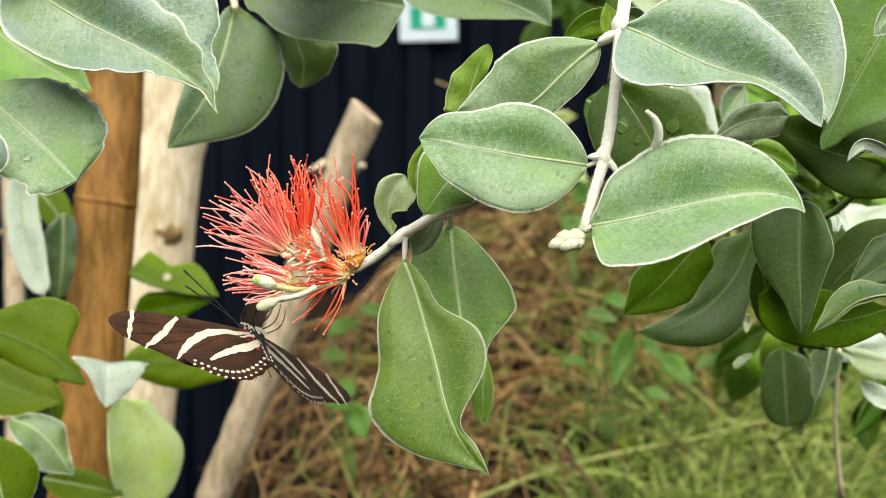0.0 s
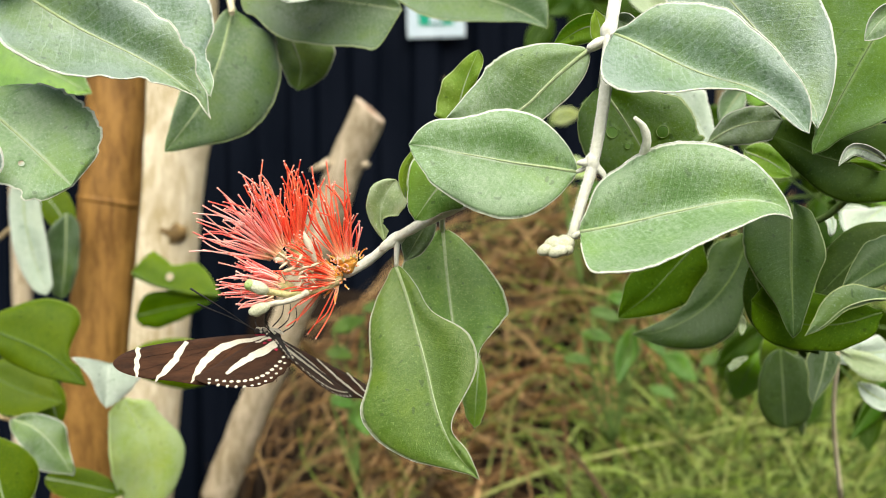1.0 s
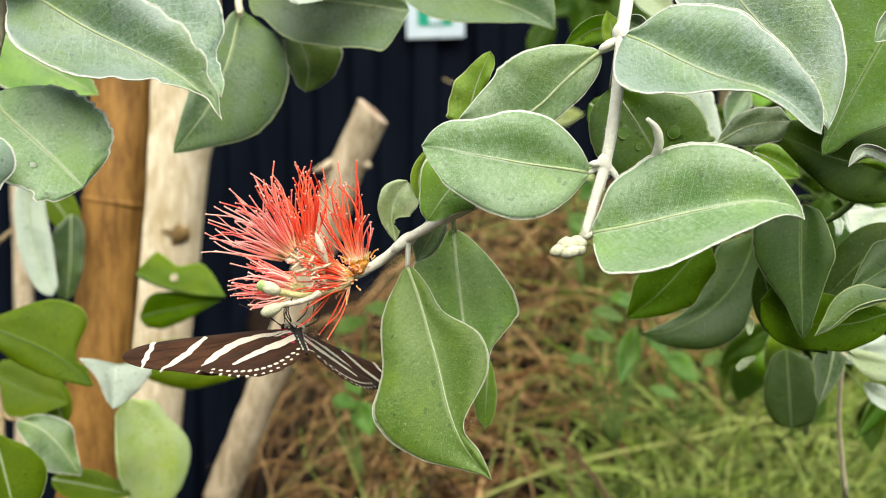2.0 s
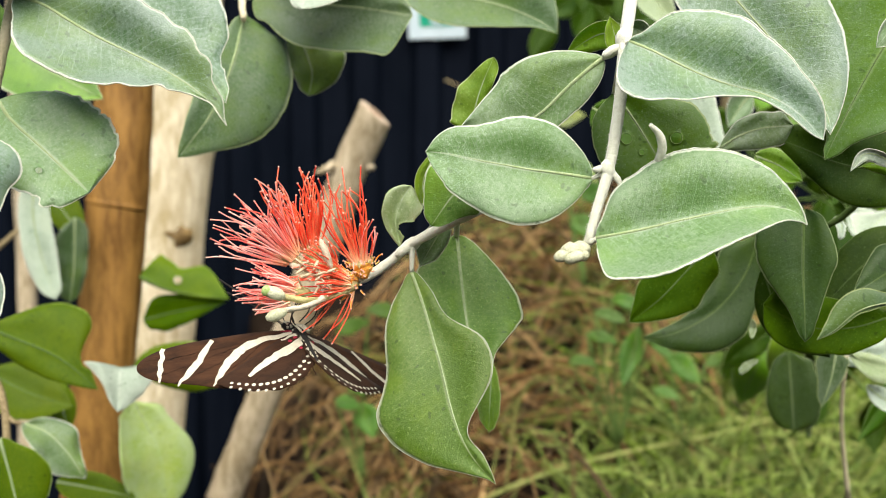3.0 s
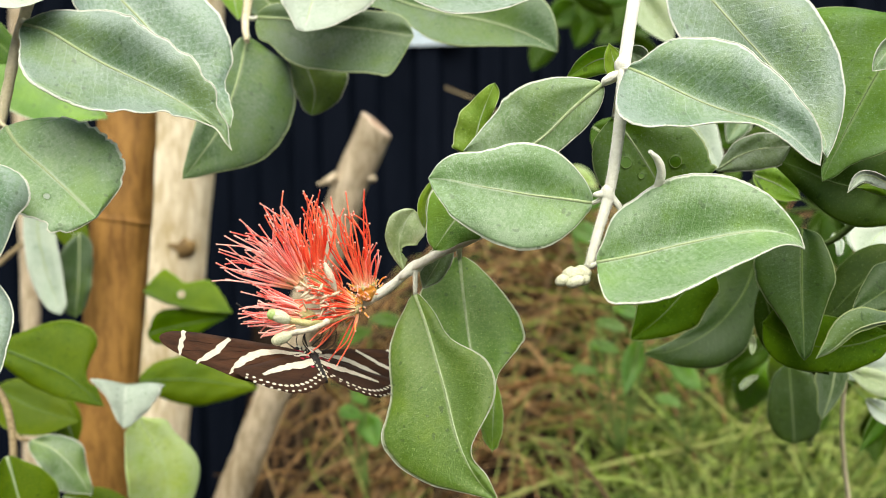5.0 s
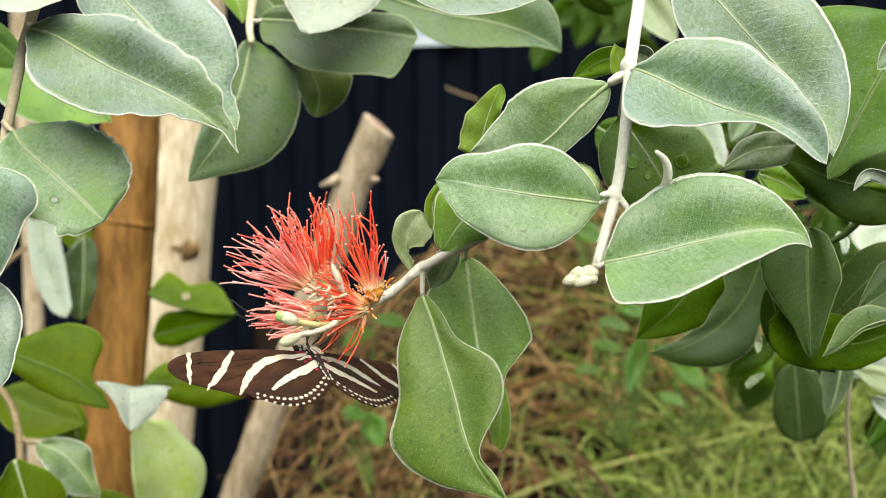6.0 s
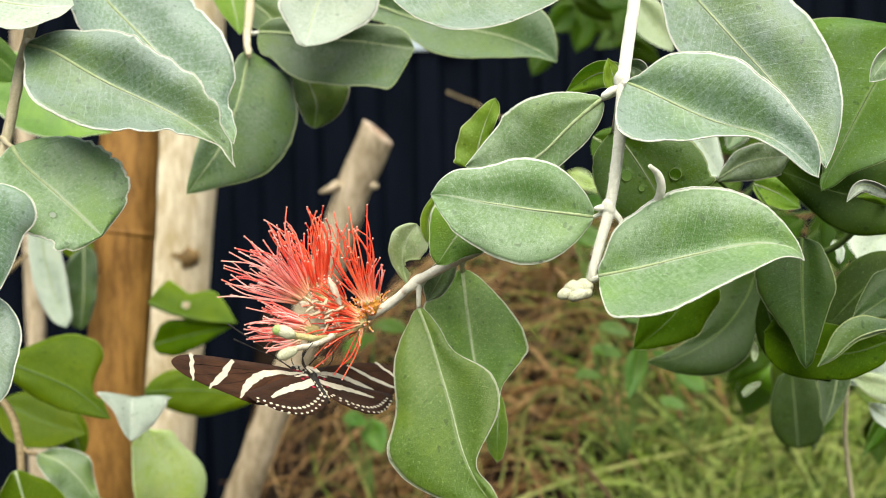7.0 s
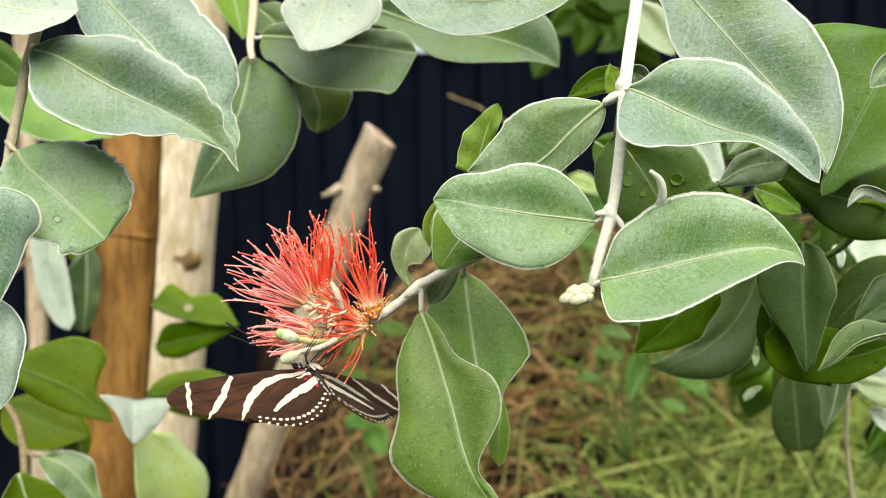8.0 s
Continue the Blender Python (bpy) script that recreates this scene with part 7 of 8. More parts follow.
leaf(inner_foliage, [(0.2336, 1.1583, 1.3244), (0.2185, 1.1578, 1.3196), (0.2034, 1.1571, 1.3123)], (0.0052, 0.0104, 0.0114, 0.0083, 0.0026), (0.0052, 0.0104, 0.0114, 0.0083, 0.0026), LEAF_DARK, fold=(20, 3), rib=0.00060, ribmat=VEIN_GREEN, rows=14, face=Vector((-0.184, -0.978, -0.101)))
leaf(inner_foliage, [(0.1478, 1.1768, 1.3449), (0.1325, 1.1758, 1.3349), (0.1171, 1.1742, 1.3198)], (0.0075, 0.0149, 0.0164, 0.0119, 0.0037), (0.0075, 0.0149, 0.0164, 0.0119, 0.0037), LEAF_DARK, fold=(5, 9), rib=0.00061, ribmat=VEIN_GREEN, rows=14, face=Vector((-0.111, -0.987, -0.113)))
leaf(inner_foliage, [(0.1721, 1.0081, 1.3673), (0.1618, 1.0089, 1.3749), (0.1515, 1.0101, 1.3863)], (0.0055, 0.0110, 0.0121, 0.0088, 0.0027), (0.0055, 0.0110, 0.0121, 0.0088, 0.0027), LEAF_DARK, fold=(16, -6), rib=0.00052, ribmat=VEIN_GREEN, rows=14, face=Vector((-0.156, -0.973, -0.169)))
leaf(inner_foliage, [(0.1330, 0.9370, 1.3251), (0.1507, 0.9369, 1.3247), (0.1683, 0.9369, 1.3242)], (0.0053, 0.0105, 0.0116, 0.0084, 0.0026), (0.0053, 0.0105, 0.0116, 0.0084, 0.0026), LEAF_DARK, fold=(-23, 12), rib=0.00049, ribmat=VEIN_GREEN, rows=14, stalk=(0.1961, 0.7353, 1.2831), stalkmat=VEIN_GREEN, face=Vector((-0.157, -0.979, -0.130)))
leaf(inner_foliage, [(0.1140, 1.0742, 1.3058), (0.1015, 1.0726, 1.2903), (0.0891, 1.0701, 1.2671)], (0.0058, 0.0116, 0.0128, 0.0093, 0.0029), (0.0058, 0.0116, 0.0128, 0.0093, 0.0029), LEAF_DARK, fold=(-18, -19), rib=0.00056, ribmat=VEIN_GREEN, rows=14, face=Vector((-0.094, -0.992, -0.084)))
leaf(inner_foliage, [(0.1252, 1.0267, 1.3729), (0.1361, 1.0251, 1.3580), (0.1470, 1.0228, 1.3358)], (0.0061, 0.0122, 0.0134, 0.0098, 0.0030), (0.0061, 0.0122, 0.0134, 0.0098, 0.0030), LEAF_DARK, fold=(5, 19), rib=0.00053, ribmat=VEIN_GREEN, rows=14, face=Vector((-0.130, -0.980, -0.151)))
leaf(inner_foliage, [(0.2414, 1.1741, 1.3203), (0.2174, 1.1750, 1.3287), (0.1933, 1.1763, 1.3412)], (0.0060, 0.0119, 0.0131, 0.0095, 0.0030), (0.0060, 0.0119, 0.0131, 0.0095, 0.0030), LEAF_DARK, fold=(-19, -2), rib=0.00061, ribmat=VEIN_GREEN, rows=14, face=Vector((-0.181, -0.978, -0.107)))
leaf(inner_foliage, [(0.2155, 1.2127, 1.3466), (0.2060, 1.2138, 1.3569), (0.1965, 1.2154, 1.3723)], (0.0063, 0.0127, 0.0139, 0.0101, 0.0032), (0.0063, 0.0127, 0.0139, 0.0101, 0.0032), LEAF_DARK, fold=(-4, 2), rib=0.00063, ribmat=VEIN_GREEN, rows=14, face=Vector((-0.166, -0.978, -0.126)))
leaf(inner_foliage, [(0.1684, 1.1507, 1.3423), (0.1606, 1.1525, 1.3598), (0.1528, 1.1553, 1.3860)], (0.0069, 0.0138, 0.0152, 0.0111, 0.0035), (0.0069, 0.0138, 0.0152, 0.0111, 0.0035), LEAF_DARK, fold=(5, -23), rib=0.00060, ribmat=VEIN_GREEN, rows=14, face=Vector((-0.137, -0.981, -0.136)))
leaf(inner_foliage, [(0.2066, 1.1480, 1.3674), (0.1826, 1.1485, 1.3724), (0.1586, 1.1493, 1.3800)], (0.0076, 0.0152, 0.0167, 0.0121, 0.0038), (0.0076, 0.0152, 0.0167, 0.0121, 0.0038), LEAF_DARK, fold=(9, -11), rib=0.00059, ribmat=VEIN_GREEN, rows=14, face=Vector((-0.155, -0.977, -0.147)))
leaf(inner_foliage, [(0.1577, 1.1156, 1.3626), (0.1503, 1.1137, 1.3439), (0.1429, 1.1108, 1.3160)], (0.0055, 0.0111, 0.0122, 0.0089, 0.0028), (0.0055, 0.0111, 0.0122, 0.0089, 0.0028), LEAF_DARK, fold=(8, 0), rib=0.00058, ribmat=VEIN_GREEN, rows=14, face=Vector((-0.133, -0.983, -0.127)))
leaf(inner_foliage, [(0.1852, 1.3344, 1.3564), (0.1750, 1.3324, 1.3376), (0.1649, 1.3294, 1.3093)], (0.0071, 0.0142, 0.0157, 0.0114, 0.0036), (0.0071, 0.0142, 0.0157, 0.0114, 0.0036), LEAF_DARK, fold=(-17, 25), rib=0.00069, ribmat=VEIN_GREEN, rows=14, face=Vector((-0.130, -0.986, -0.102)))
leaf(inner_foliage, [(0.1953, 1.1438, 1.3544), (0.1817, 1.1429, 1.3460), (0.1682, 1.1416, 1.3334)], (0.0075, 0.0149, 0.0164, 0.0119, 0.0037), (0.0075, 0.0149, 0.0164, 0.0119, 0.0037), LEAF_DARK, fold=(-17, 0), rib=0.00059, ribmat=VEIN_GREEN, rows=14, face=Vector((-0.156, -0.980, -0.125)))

# wood standing behind
bm = bmesh.new()
tube(bm, [(-0.1984, 0.7223, 1.4691), (-0.2005, 0.7057, 1.3238), (-0.2027, 0.6933, 1.2188), (-0.2074, 0.6854, 1.1429), (-0.2140, 0.6770, 1.0635), (-0.2223, 0.6664, 0.9623), (-0.2303, 0.6531, 0.8359)], (0.0160, 0.0175, 0.0178, 0.0193, 0.0189, 0.0200, 0.0207), 24, count=60, uneven=0.05)
tree_trunk = tagged(part("tree_trunk", bm, BARK, None), "smooth brown young tree trunk with a ring scar", "tree")
bm = bmesh.new()
tube(bm, [(-0.2262, 1.0260, 1.6315), (-0.2401, 0.9829, 1.2216), (-0.2463, 0.9775, 1.1703), (-0.2566, 0.9656, 1.0576), (-0.2690, 0.9538, 0.9448), (-0.2880, 0.9317, 0.7347)], (0.0371, 0.0371, 0.0376, 0.0376, 0.0381, 0.0392), 24, count=50, uneven=0.05)
timber_post = tagged(part("timber_post", bm, POST_WOOD, None), "pale debarked timber post with a dark knot", "post")
bm = bmesh.new()
tube(bm, [(-0.0412, 0.9400, 1.2547), (-0.0575, 0.9440, 1.2133), (-0.0719, 0.9480, 1.1822), (-0.0871, 0.9520, 1.1460), (-0.1078, 0.9560, 1.0898), (-0.1316, 0.9600, 1.0247), (-0.1580, 0.9640, 0.9634), (-0.1805, 0.9680, 0.9088), (-0.2035, 0.9720, 0.8533)], (0.0155, 0.0160, 0.0160, 0.0162, 0.0165, 0.0160, 0.0150, 0.0155, 0.0160), 22, count=60, uneven=0.10)
mid, normal, rim = saw_off(bm, (-0.0572, 0.9400, 1.2118), (0.66, -0.10, 0.74))
sawn_branch = tagged(part("sawn_branch", bm, SAWN_WOOD, None), "pale sawn-off branch leaning in the bed", "branch")
bm = bmesh.new()
cut_face(bm, mid, normal, rim)
part("cut_end", bm, (END_GRAIN, HEART), sawn_branch, "sawn end with a brown heart")
bm = bmesh.new()
tube(bm, [(-0.0932, 0.9400, 1.1675), (-0.1007, 0.9360, 1.1637), (-0.1089, 0.9340, 1.1608)], (0.0050, 0.0034, 0.0015), 10, uneven=0.3)
part("branch_stub", bm, SAWN_WOOD, sawn_branch)
bm = bmesh.new()
egg(bm, (-0.0608, 0.9300, 1.1659), (1, -0.3, 0.2), 0.008, 0.0030, bumps=0.3)
part("branch_stub", bm, SAWN_WOOD, sawn_branch)
bm = bmesh.new()
knot(bm, (-0.2379, 0.9425, 1.1056), 0.0170)
part("knot", bm, KNOT, timber_post, "dark knot in the pale wood")
bm = bmesh.new()
ring_scar(bm, (-0.2069, 0.6862, 1.1509), (-0.2074, 0.6858, 1.1473), 0.01965)
part("ring_scar", bm, BARK, tree_trunk)
bm = bmesh.new()
tube(bm, [(-0.4612, 1.1861, 1.4081), (-0.4521, 1.1605, 1.1648), (-0.4459, 1.1451, 1.0187), (-0.4429, 1.1093, 0.6781)], (0.0104, 0.0104, 0.0104, 0.0110), 10, count=40, uneven=0.10)
leaning_stick = tagged(part("leaning_stick", bm, SAWN_WOOD, None), "thin pale stake standing in the shade", "stake")
bm = bmesh.new()
tube(bm, [(-0.7924, 0.8337, 0.6113), (-0.5571, 0.8681, 0.9389), (-0.3971, 0.8828, 1.0793), (-0.3689, 0.8848, 1.0980), (-0.3501, 0.8865, 1.1144), (-0.3266, 0.8883, 1.1308)], (0.0042, 0.0038, 0.0033, 0.0033, 0.0028, 0.0019), 8, count=40, uneven=0.20)
dry_stick = tagged(part("dry_stick", bm, TWIG_BROWN, None), "reddish brown dry stick", "stick")
bm = bmesh.new()
tube(bm, [(0.0062, 1.9799, 1.2927), (0.0373, 1.9785, 1.2793), (0.0683, 1.9771, 1.2660), (0.1511, 1.9704, 1.2021), (0.2033, 1.9087, 1.0411), (0.2134, 1.8395, 0.8089)], (0.0015, 0.0020, 0.0020, 0.0020, 0.0026, 0.0041), 8, count=40, uneven=0.20)
dry_stick = tagged(part("dry_stick", bm, TWIG_BROWN, None), "thin brown twig against the dark wall", "stick")
bm = bmesh.new()
tube(bm, [(0.0337, 1.1045, 0.8029), (0.1068, 1.1163, 0.8300), (0.1933, 1.1276, 0.8514), (0.2873, 1.1382, 0.8672), (0.3652, 1.1490, 0.8850)], (0.0024, 0.0028, 0.0021, 0.0012), 8, count=24, uneven=0.15)
straw_stalk = tagged(part("straw_stalk", bm, STRAW, None), "yellow-green straw stalk lying in the grass", "grass", "straw stalks in the grass")
bm = bmesh.new()
tube(bm, [(0.3468, 1.1716, 0.8444), (0.4231, 1.1723, 0.8507), (0.5184, 1.1719, 0.8475)], (0.0025, 0.0029, 0.0022, 0.0013), 8, count=24, uneven=0.15)
straw_stalk = tagged(part("straw_stalk", bm, STRAW, None), "yellow-green straw stalk lying in the grass", "grass", "straw stalks in the grass")

weed_01 = thing("weed", "small broad-leaved green weed in the undergrowth", "weed", "weeds in the undergrowth")
leaf(weed_01, [(0.1734, 0.9223, 1.0290), (0.1660, 0.9197, 1.0040), (0.1571, 0.9079, 0.9771)], (0.0034, 0.0089, 0.0099, 0.0059, 0.0020), (0.0034, 0.0089, 0.0099, 0.0059, 0.0020), LEAF_WEED, rib=0.00059, ribmat=VEIN_GREEN, rows=14, stalk=(0.1561, 0.9115, 0.9258), stalkmat=VEIN_GREEN, fold=(8, -8), face=Vector((0.20, -0.8, 0.20)).normalized())
leaf(weed_01, [(0.1339, 0.9236, 1.0413), (0.1487, 0.9233, 1.0384), (0.1620, 0.9138, 1.0331)], (0.0021, 0.0053, 0.0059, 0.0035, 0.0012), (0.0021, 0.0053, 0.0059, 0.0035, 0.0012), LEAF_WEED, rib=0.00059, ribmat=VEIN_GREEN, rows=14, stalk=(0.1561, 0.9115, 0.9258), stalkmat=VEIN_GREEN, fold=(8, -8), face=Vector((0.00, -0.8, 0.60)).normalized())
leaf(weed_01, [(0.1265, 0.9216, 1.0217), (0.1413, 0.9213, 1.0195), (0.1546, 0.9119, 1.0151)], (0.0019, 0.0049, 0.0054, 0.0033, 0.0011), (0.0019, 0.0049, 0.0054, 0.0033, 0.0011), LEAF_WEED, rib=0.00059, ribmat=VEIN_GREEN, rows=14, stalk=(0.1561, 0.9115, 0.9258), stalkmat=VEIN_GREEN, fold=(8, -8), face=Vector((0.00, -0.8, 0.50)).normalized())
leaf(weed_01, [(0.1487, 0.9249, 1.0536), (0.1635, 0.9246, 1.0502), (0.1767, 0.9150, 1.0443)], (0.0022, 0.0058, 0.0064, 0.0038, 0.0013), (0.0022, 0.0058, 0.0064, 0.0038, 0.0013), LEAF_WEED, rib=0.00059, ribmat=VEIN_GREEN, rows=14, stalk=(0.1561, 0.9115, 0.9258), stalkmat=VEIN_GREEN, fold=(8, -8), face=Vector((-0.20, -0.8, 0.50)).normalized())
leaf(weed_01, [(0.1117, 0.9192, 0.9996), (0.1252, 0.9192, 0.9991), (0.1375, 0.9100, 0.9966)], (0.0016, 0.0040, 0.0044, 0.0027, 0.0009), (0.0016, 0.0040, 0.0044, 0.0027, 0.0009), LEAF_WEED, rib=0.00059, ribmat=VEIN_GREEN, rows=14, stalk=(0.1561, 0.9115, 0.9258), stalkmat=VEIN_GREEN, fold=(8, -8), face=Vector((0.00, -0.8, 0.40)).normalized())
leaf(weed_01, [(0.1808, 0.9213, 1.0192), (0.1919, 0.9205, 1.0113), (0.2011, 0.9105, 1.0015)], (0.0019, 0.0049, 0.0054, 0.0033, 0.0011), (0.0019, 0.0049, 0.0054, 0.0033, 0.0011), LEAF_WEED, rib=0.00059, ribmat=VEIN_GREEN, rows=14, stalk=(0.1561, 0.9115, 0.9258), stalkmat=VEIN_GREEN, fold=(8, -8), face=Vector((0.20, -0.8, 0.40)).normalized())

weed_02 = thing("weed", "small broad-leaved green weed in the undergrowth", "weed", "weeds in the undergrowth")
leaf(weed_02, [(-0.0752, 1.0025, 0.9401), (-0.0690, 1.0009, 0.9248), (-0.0622, 0.9902, 0.9077)], (0.0042, 0.0107, 0.0119, 0.0071, 0.0024), (0.0042, 0.0107, 0.0119, 0.0071, 0.0024), LEAF_WEED, rib=0.00065, ribmat=VEIN_GREEN, rows=14, stalk=(-0.0725, 0.9949, 0.8674), stalkmat=VEIN_GREEN, fold=(8, -8), face=Vector((0.10, -0.8, 0.20)).normalized())
leaf(weed_02, [(-0.1007, 1.0027, 0.9417), (-0.0887, 1.0025, 0.9396), (-0.0762, 0.9931, 0.9354)], (0.0026, 0.0068, 0.0076, 0.0045, 0.0015), (0.0026, 0.0068, 0.0076, 0.0045, 0.0015), LEAF_WEED, rib=0.00065, ribmat=VEIN_GREEN, rows=14, stalk=(-0.0725, 0.9949, 0.8674), stalkmat=VEIN_GREEN, fold=(8, -8), face=Vector((0.00, -0.8, 0.50)).normalized())
leaf(weed_02, [(-0.0887, 1.0045, 0.9589), (-0.0806, 1.0041, 0.9552), (-0.0719, 0.9946, 0.9493)], (0.0023, 0.0058, 0.0065, 0.0039, 0.0013), (0.0023, 0.0058, 0.0065, 0.0039, 0.0013), LEAF_WEED, rib=0.00065, ribmat=VEIN_GREEN, rows=14, stalk=(-0.0725, 0.9949, 0.8674), stalkmat=VEIN_GREEN, fold=(8, -8), face=Vector((0.00, -0.8, 0.40)).normalized())

weed_03 = thing("weed", "small broad-leaved green weed in the undergrowth", "weed", "weeds in the undergrowth")
leaf(weed_03, [(-0.1126, 1.1410, 0.9798), (-0.0936, 1.1420, 0.9889), (-0.0741, 1.1337, 0.9948)], (0.0030, 0.0077, 0.0085, 0.0051, 0.0017), (0.0030, 0.0077, 0.0085, 0.0051, 0.0017), LEAF_WEED, rib=0.00073, ribmat=VEIN_GREEN, rows=14, stalk=(-0.0820, 1.1336, 0.9092), stalkmat=VEIN_GREEN, fold=(8, -8), face=Vector((0.00, -0.8, 0.50)).normalized())
leaf(weed_03, [(-0.0789, 1.1439, 1.0066), (-0.0584, 1.1437, 1.0048), (-0.0376, 1.1342, 0.9996)], (0.0028, 0.0071, 0.0079, 0.0048, 0.0016), (0.0028, 0.0071, 0.0079, 0.0048, 0.0016), LEAF_WEED, rib=0.00073, ribmat=VEIN_GREEN, rows=14, stalk=(-0.0820, 1.1336, 0.9092), stalkmat=VEIN_GREEN, fold=(8, -8), face=Vector((0.00, -0.8, 0.30)).normalized())
leaf(weed_03, [(-0.1187, 1.1387, 0.9579), (-0.1034, 1.1387, 0.9573), (-0.0874, 1.1294, 0.9537)], (0.0026, 0.0066, 0.0073, 0.0044, 0.0015), (0.0026, 0.0066, 0.0073, 0.0044, 0.0015), LEAF_WEED, rib=0.00073, ribmat=VEIN_GREEN, rows=14, stalk=(-0.0820, 1.1336, 0.9092), stalkmat=VEIN_GREEN, fold=(8, -8), face=Vector((0.20, -0.8, 0.40)).normalized())

weed_04 = thing("weed", "small broad-leaved green weed in the undergrowth", "weed", "weeds in the undergrowth")
leaf(weed_04, [(0.2453, 1.1387, 0.9579), (0.2636, 1.1374, 0.9451), (0.2798, 1.1268, 0.9296)], (0.0043, 0.0110, 0.0122, 0.0073, 0.0024), (0.0043, 0.0110, 0.0122, 0.0073, 0.0024), LEAF_WEED, rib=0.00073, ribmat=VEIN_GREEN, rows=14, stalk=(0.2667, 1.1285, 0.8606), stalkmat=VEIN_GREEN, fold=(8, -8), face=Vector((0.00, -0.8, 0.30)).normalized())
leaf(weed_04, [(0.2851, 1.1375, 0.9457), (0.3004, 1.1384, 0.9543), (0.3132, 1.1300, 0.9598)], (0.0023, 0.0060, 0.0067, 0.0040, 0.0013), (0.0023, 0.0060, 0.0067, 0.0040, 0.0013), LEAF_WEED, rib=0.00073, ribmat=VEIN_GREEN, rows=14, stalk=(0.2667, 1.1285, 0.8606), stalkmat=VEIN_GREEN, fold=(8, -8), face=Vector((-0.30, -0.8, 0.40)).normalized())
leaf(weed_04, [(0.2300, 1.1349, 0.9214), (0.2453, 1.1345, 0.9178), (0.2586, 1.1249, 0.9115)], (0.0021, 0.0055, 0.0061, 0.0037, 0.0012), (0.0021, 0.0055, 0.0061, 0.0037, 0.0012), LEAF_WEED, rib=0.00073, ribmat=VEIN_GREEN, rows=14, stalk=(0.2667, 1.1285, 0.8606), stalkmat=VEIN_GREEN, fold=(8, -8), face=Vector((0.00, -0.8, 0.50)).normalized())

weed_05 = thing("weed", "small broad-leaved green weed in the undergrowth", "weed", "weeds in the undergrowth")
leaf(weed_05, [(0.1626, 1.4283, 1.1566), (0.1852, 1.4274, 1.1484), (0.2065, 1.4170, 1.1346)], (0.0047, 0.0122, 0.0135, 0.0081, 0.0027), (0.0047, 0.0122, 0.0135, 0.0081, 0.0027), LEAF_LIME, rib=0.00090, ribmat=VEIN_GREEN, rows=14, stalk=(0.1927, 1.4110, 0.9919), stalkmat=VEIN_GREEN, fold=(8, -8), face=Vector((0.00, -0.8, 0.40)).normalized())
leaf(weed_05, [(0.1701, 1.4204, 1.0817), (0.1927, 1.4196, 1.0735), (0.2140, 1.4092, 1.0602)], (0.0053, 0.0135, 0.0150, 0.0090, 0.0030), (0.0053, 0.0135, 0.0150, 0.0090, 0.0030), LEAF_WEED, rib=0.00090, ribmat=VEIN_GREEN, rows=14, stalk=(0.1927, 1.4110, 0.9919), stalkmat=VEIN_GREEN, fold=(8, -8), face=Vector((0.00, -0.8, 0.40)).normalized())
leaf(weed_05, [(0.1476, 1.4338, 1.2090), (0.1701, 1.4347, 1.2176), (0.1915, 1.4260, 1.2201)], (0.0042, 0.0108, 0.0120, 0.0072, 0.0024), (0.0042, 0.0108, 0.0120, 0.0072, 0.0024), LEAF_LIME, rib=0.00090, ribmat=VEIN_GREEN, rows=14, stalk=(0.1927, 1.4110, 0.9919), stalkmat=VEIN_GREEN, fold=(8, -8), face=Vector((0.00, -0.8, 0.30)).normalized())
leaf(weed_05, [(0.1852, 1.4236, 1.1117), (0.2040, 1.4243, 1.1184), (0.2215, 1.4155, 1.1197)], (0.0053, 0.0135, 0.0150, 0.0090, 0.0030), (0.0053, 0.0135, 0.0150, 0.0090, 0.0030), LEAF_WEED, rib=0.00090, ribmat=VEIN_GREEN, rows=14, stalk=(0.1927, 1.4110, 0.9919), stalkmat=VEIN_GREEN, fold=(8, -8), face=Vector((0.30, -0.8, 0.30)).normalized())

# ---- undergrowth ----
def flank(p):
    """The side of the heap, falling off towards the path."""
    return 1.2 - 0.09 * p.y + 0.75 * p.x


def strands(bm, count, place, length, radius, rnd, droop, curl):
    done = 0
    while done < count:
        x, y = place(rnd)
        p = Vector((x, y, mound(x, y) - 0.02 + rnd.uniform(0, 0.05)))
        a, up = rnd.uniform(0, 2 * math.pi), rnd.uniform(0.1, 1.0)
        d = Vector((math.cos(a), math.sin(a), up * droop[0])).normalized()
        size = rnd.uniform(*length)
        pts, turn = [p.copy()], rnd.uniform(-curl, curl)
        for _k in range(5):
            p = p + d * size / 5
            d = (Matrix.Rotation(turn, 3, "Y") @ Matrix.Rotation(turn * rnd.uniform(-1, 1), 3, "Z") @ d + Vector((0, 0, -droop[1]))).normalized()
            p.z = max(p.z, mound(p.x, p.y) - 0.015)
            pts.append(p.copy())
        if any(p.z > 1.2 - 0.035 * p.y or p.x < -(0.150 + 0.30 * max(0.0, 0.93 - p.z)) * p.y or p.x < 0.03 * p.y and p.z > flank(p) for p in pts):
            continue
        done += 1
        r = rnd.uniform(*radius)
        tube(bm, pts, (r, r, r * 0.5), 4, count=9, caps=False)


def heap_spot(r):
    x = max(-0.12 + 0.15 * r.random(), r.gauss(0.16, 0.24))
    return x, r.uniform(1.05 + max(0.0, x) * 1.3, 2.1)


def flank_spot(r):
    y = r.uniform(1.08, 1.75)
    return y * r.uniform(-0.19, 0.0), y


def meadow_spot(r):
    y = r.uniform(1.0, 1.8)
    return y * (0.48 - 0.34 * r.random() ** 1.6) + max(0.0, y - 1.45) * 0.25, y


rnd = random.Random(3)
bm = bmesh.new()
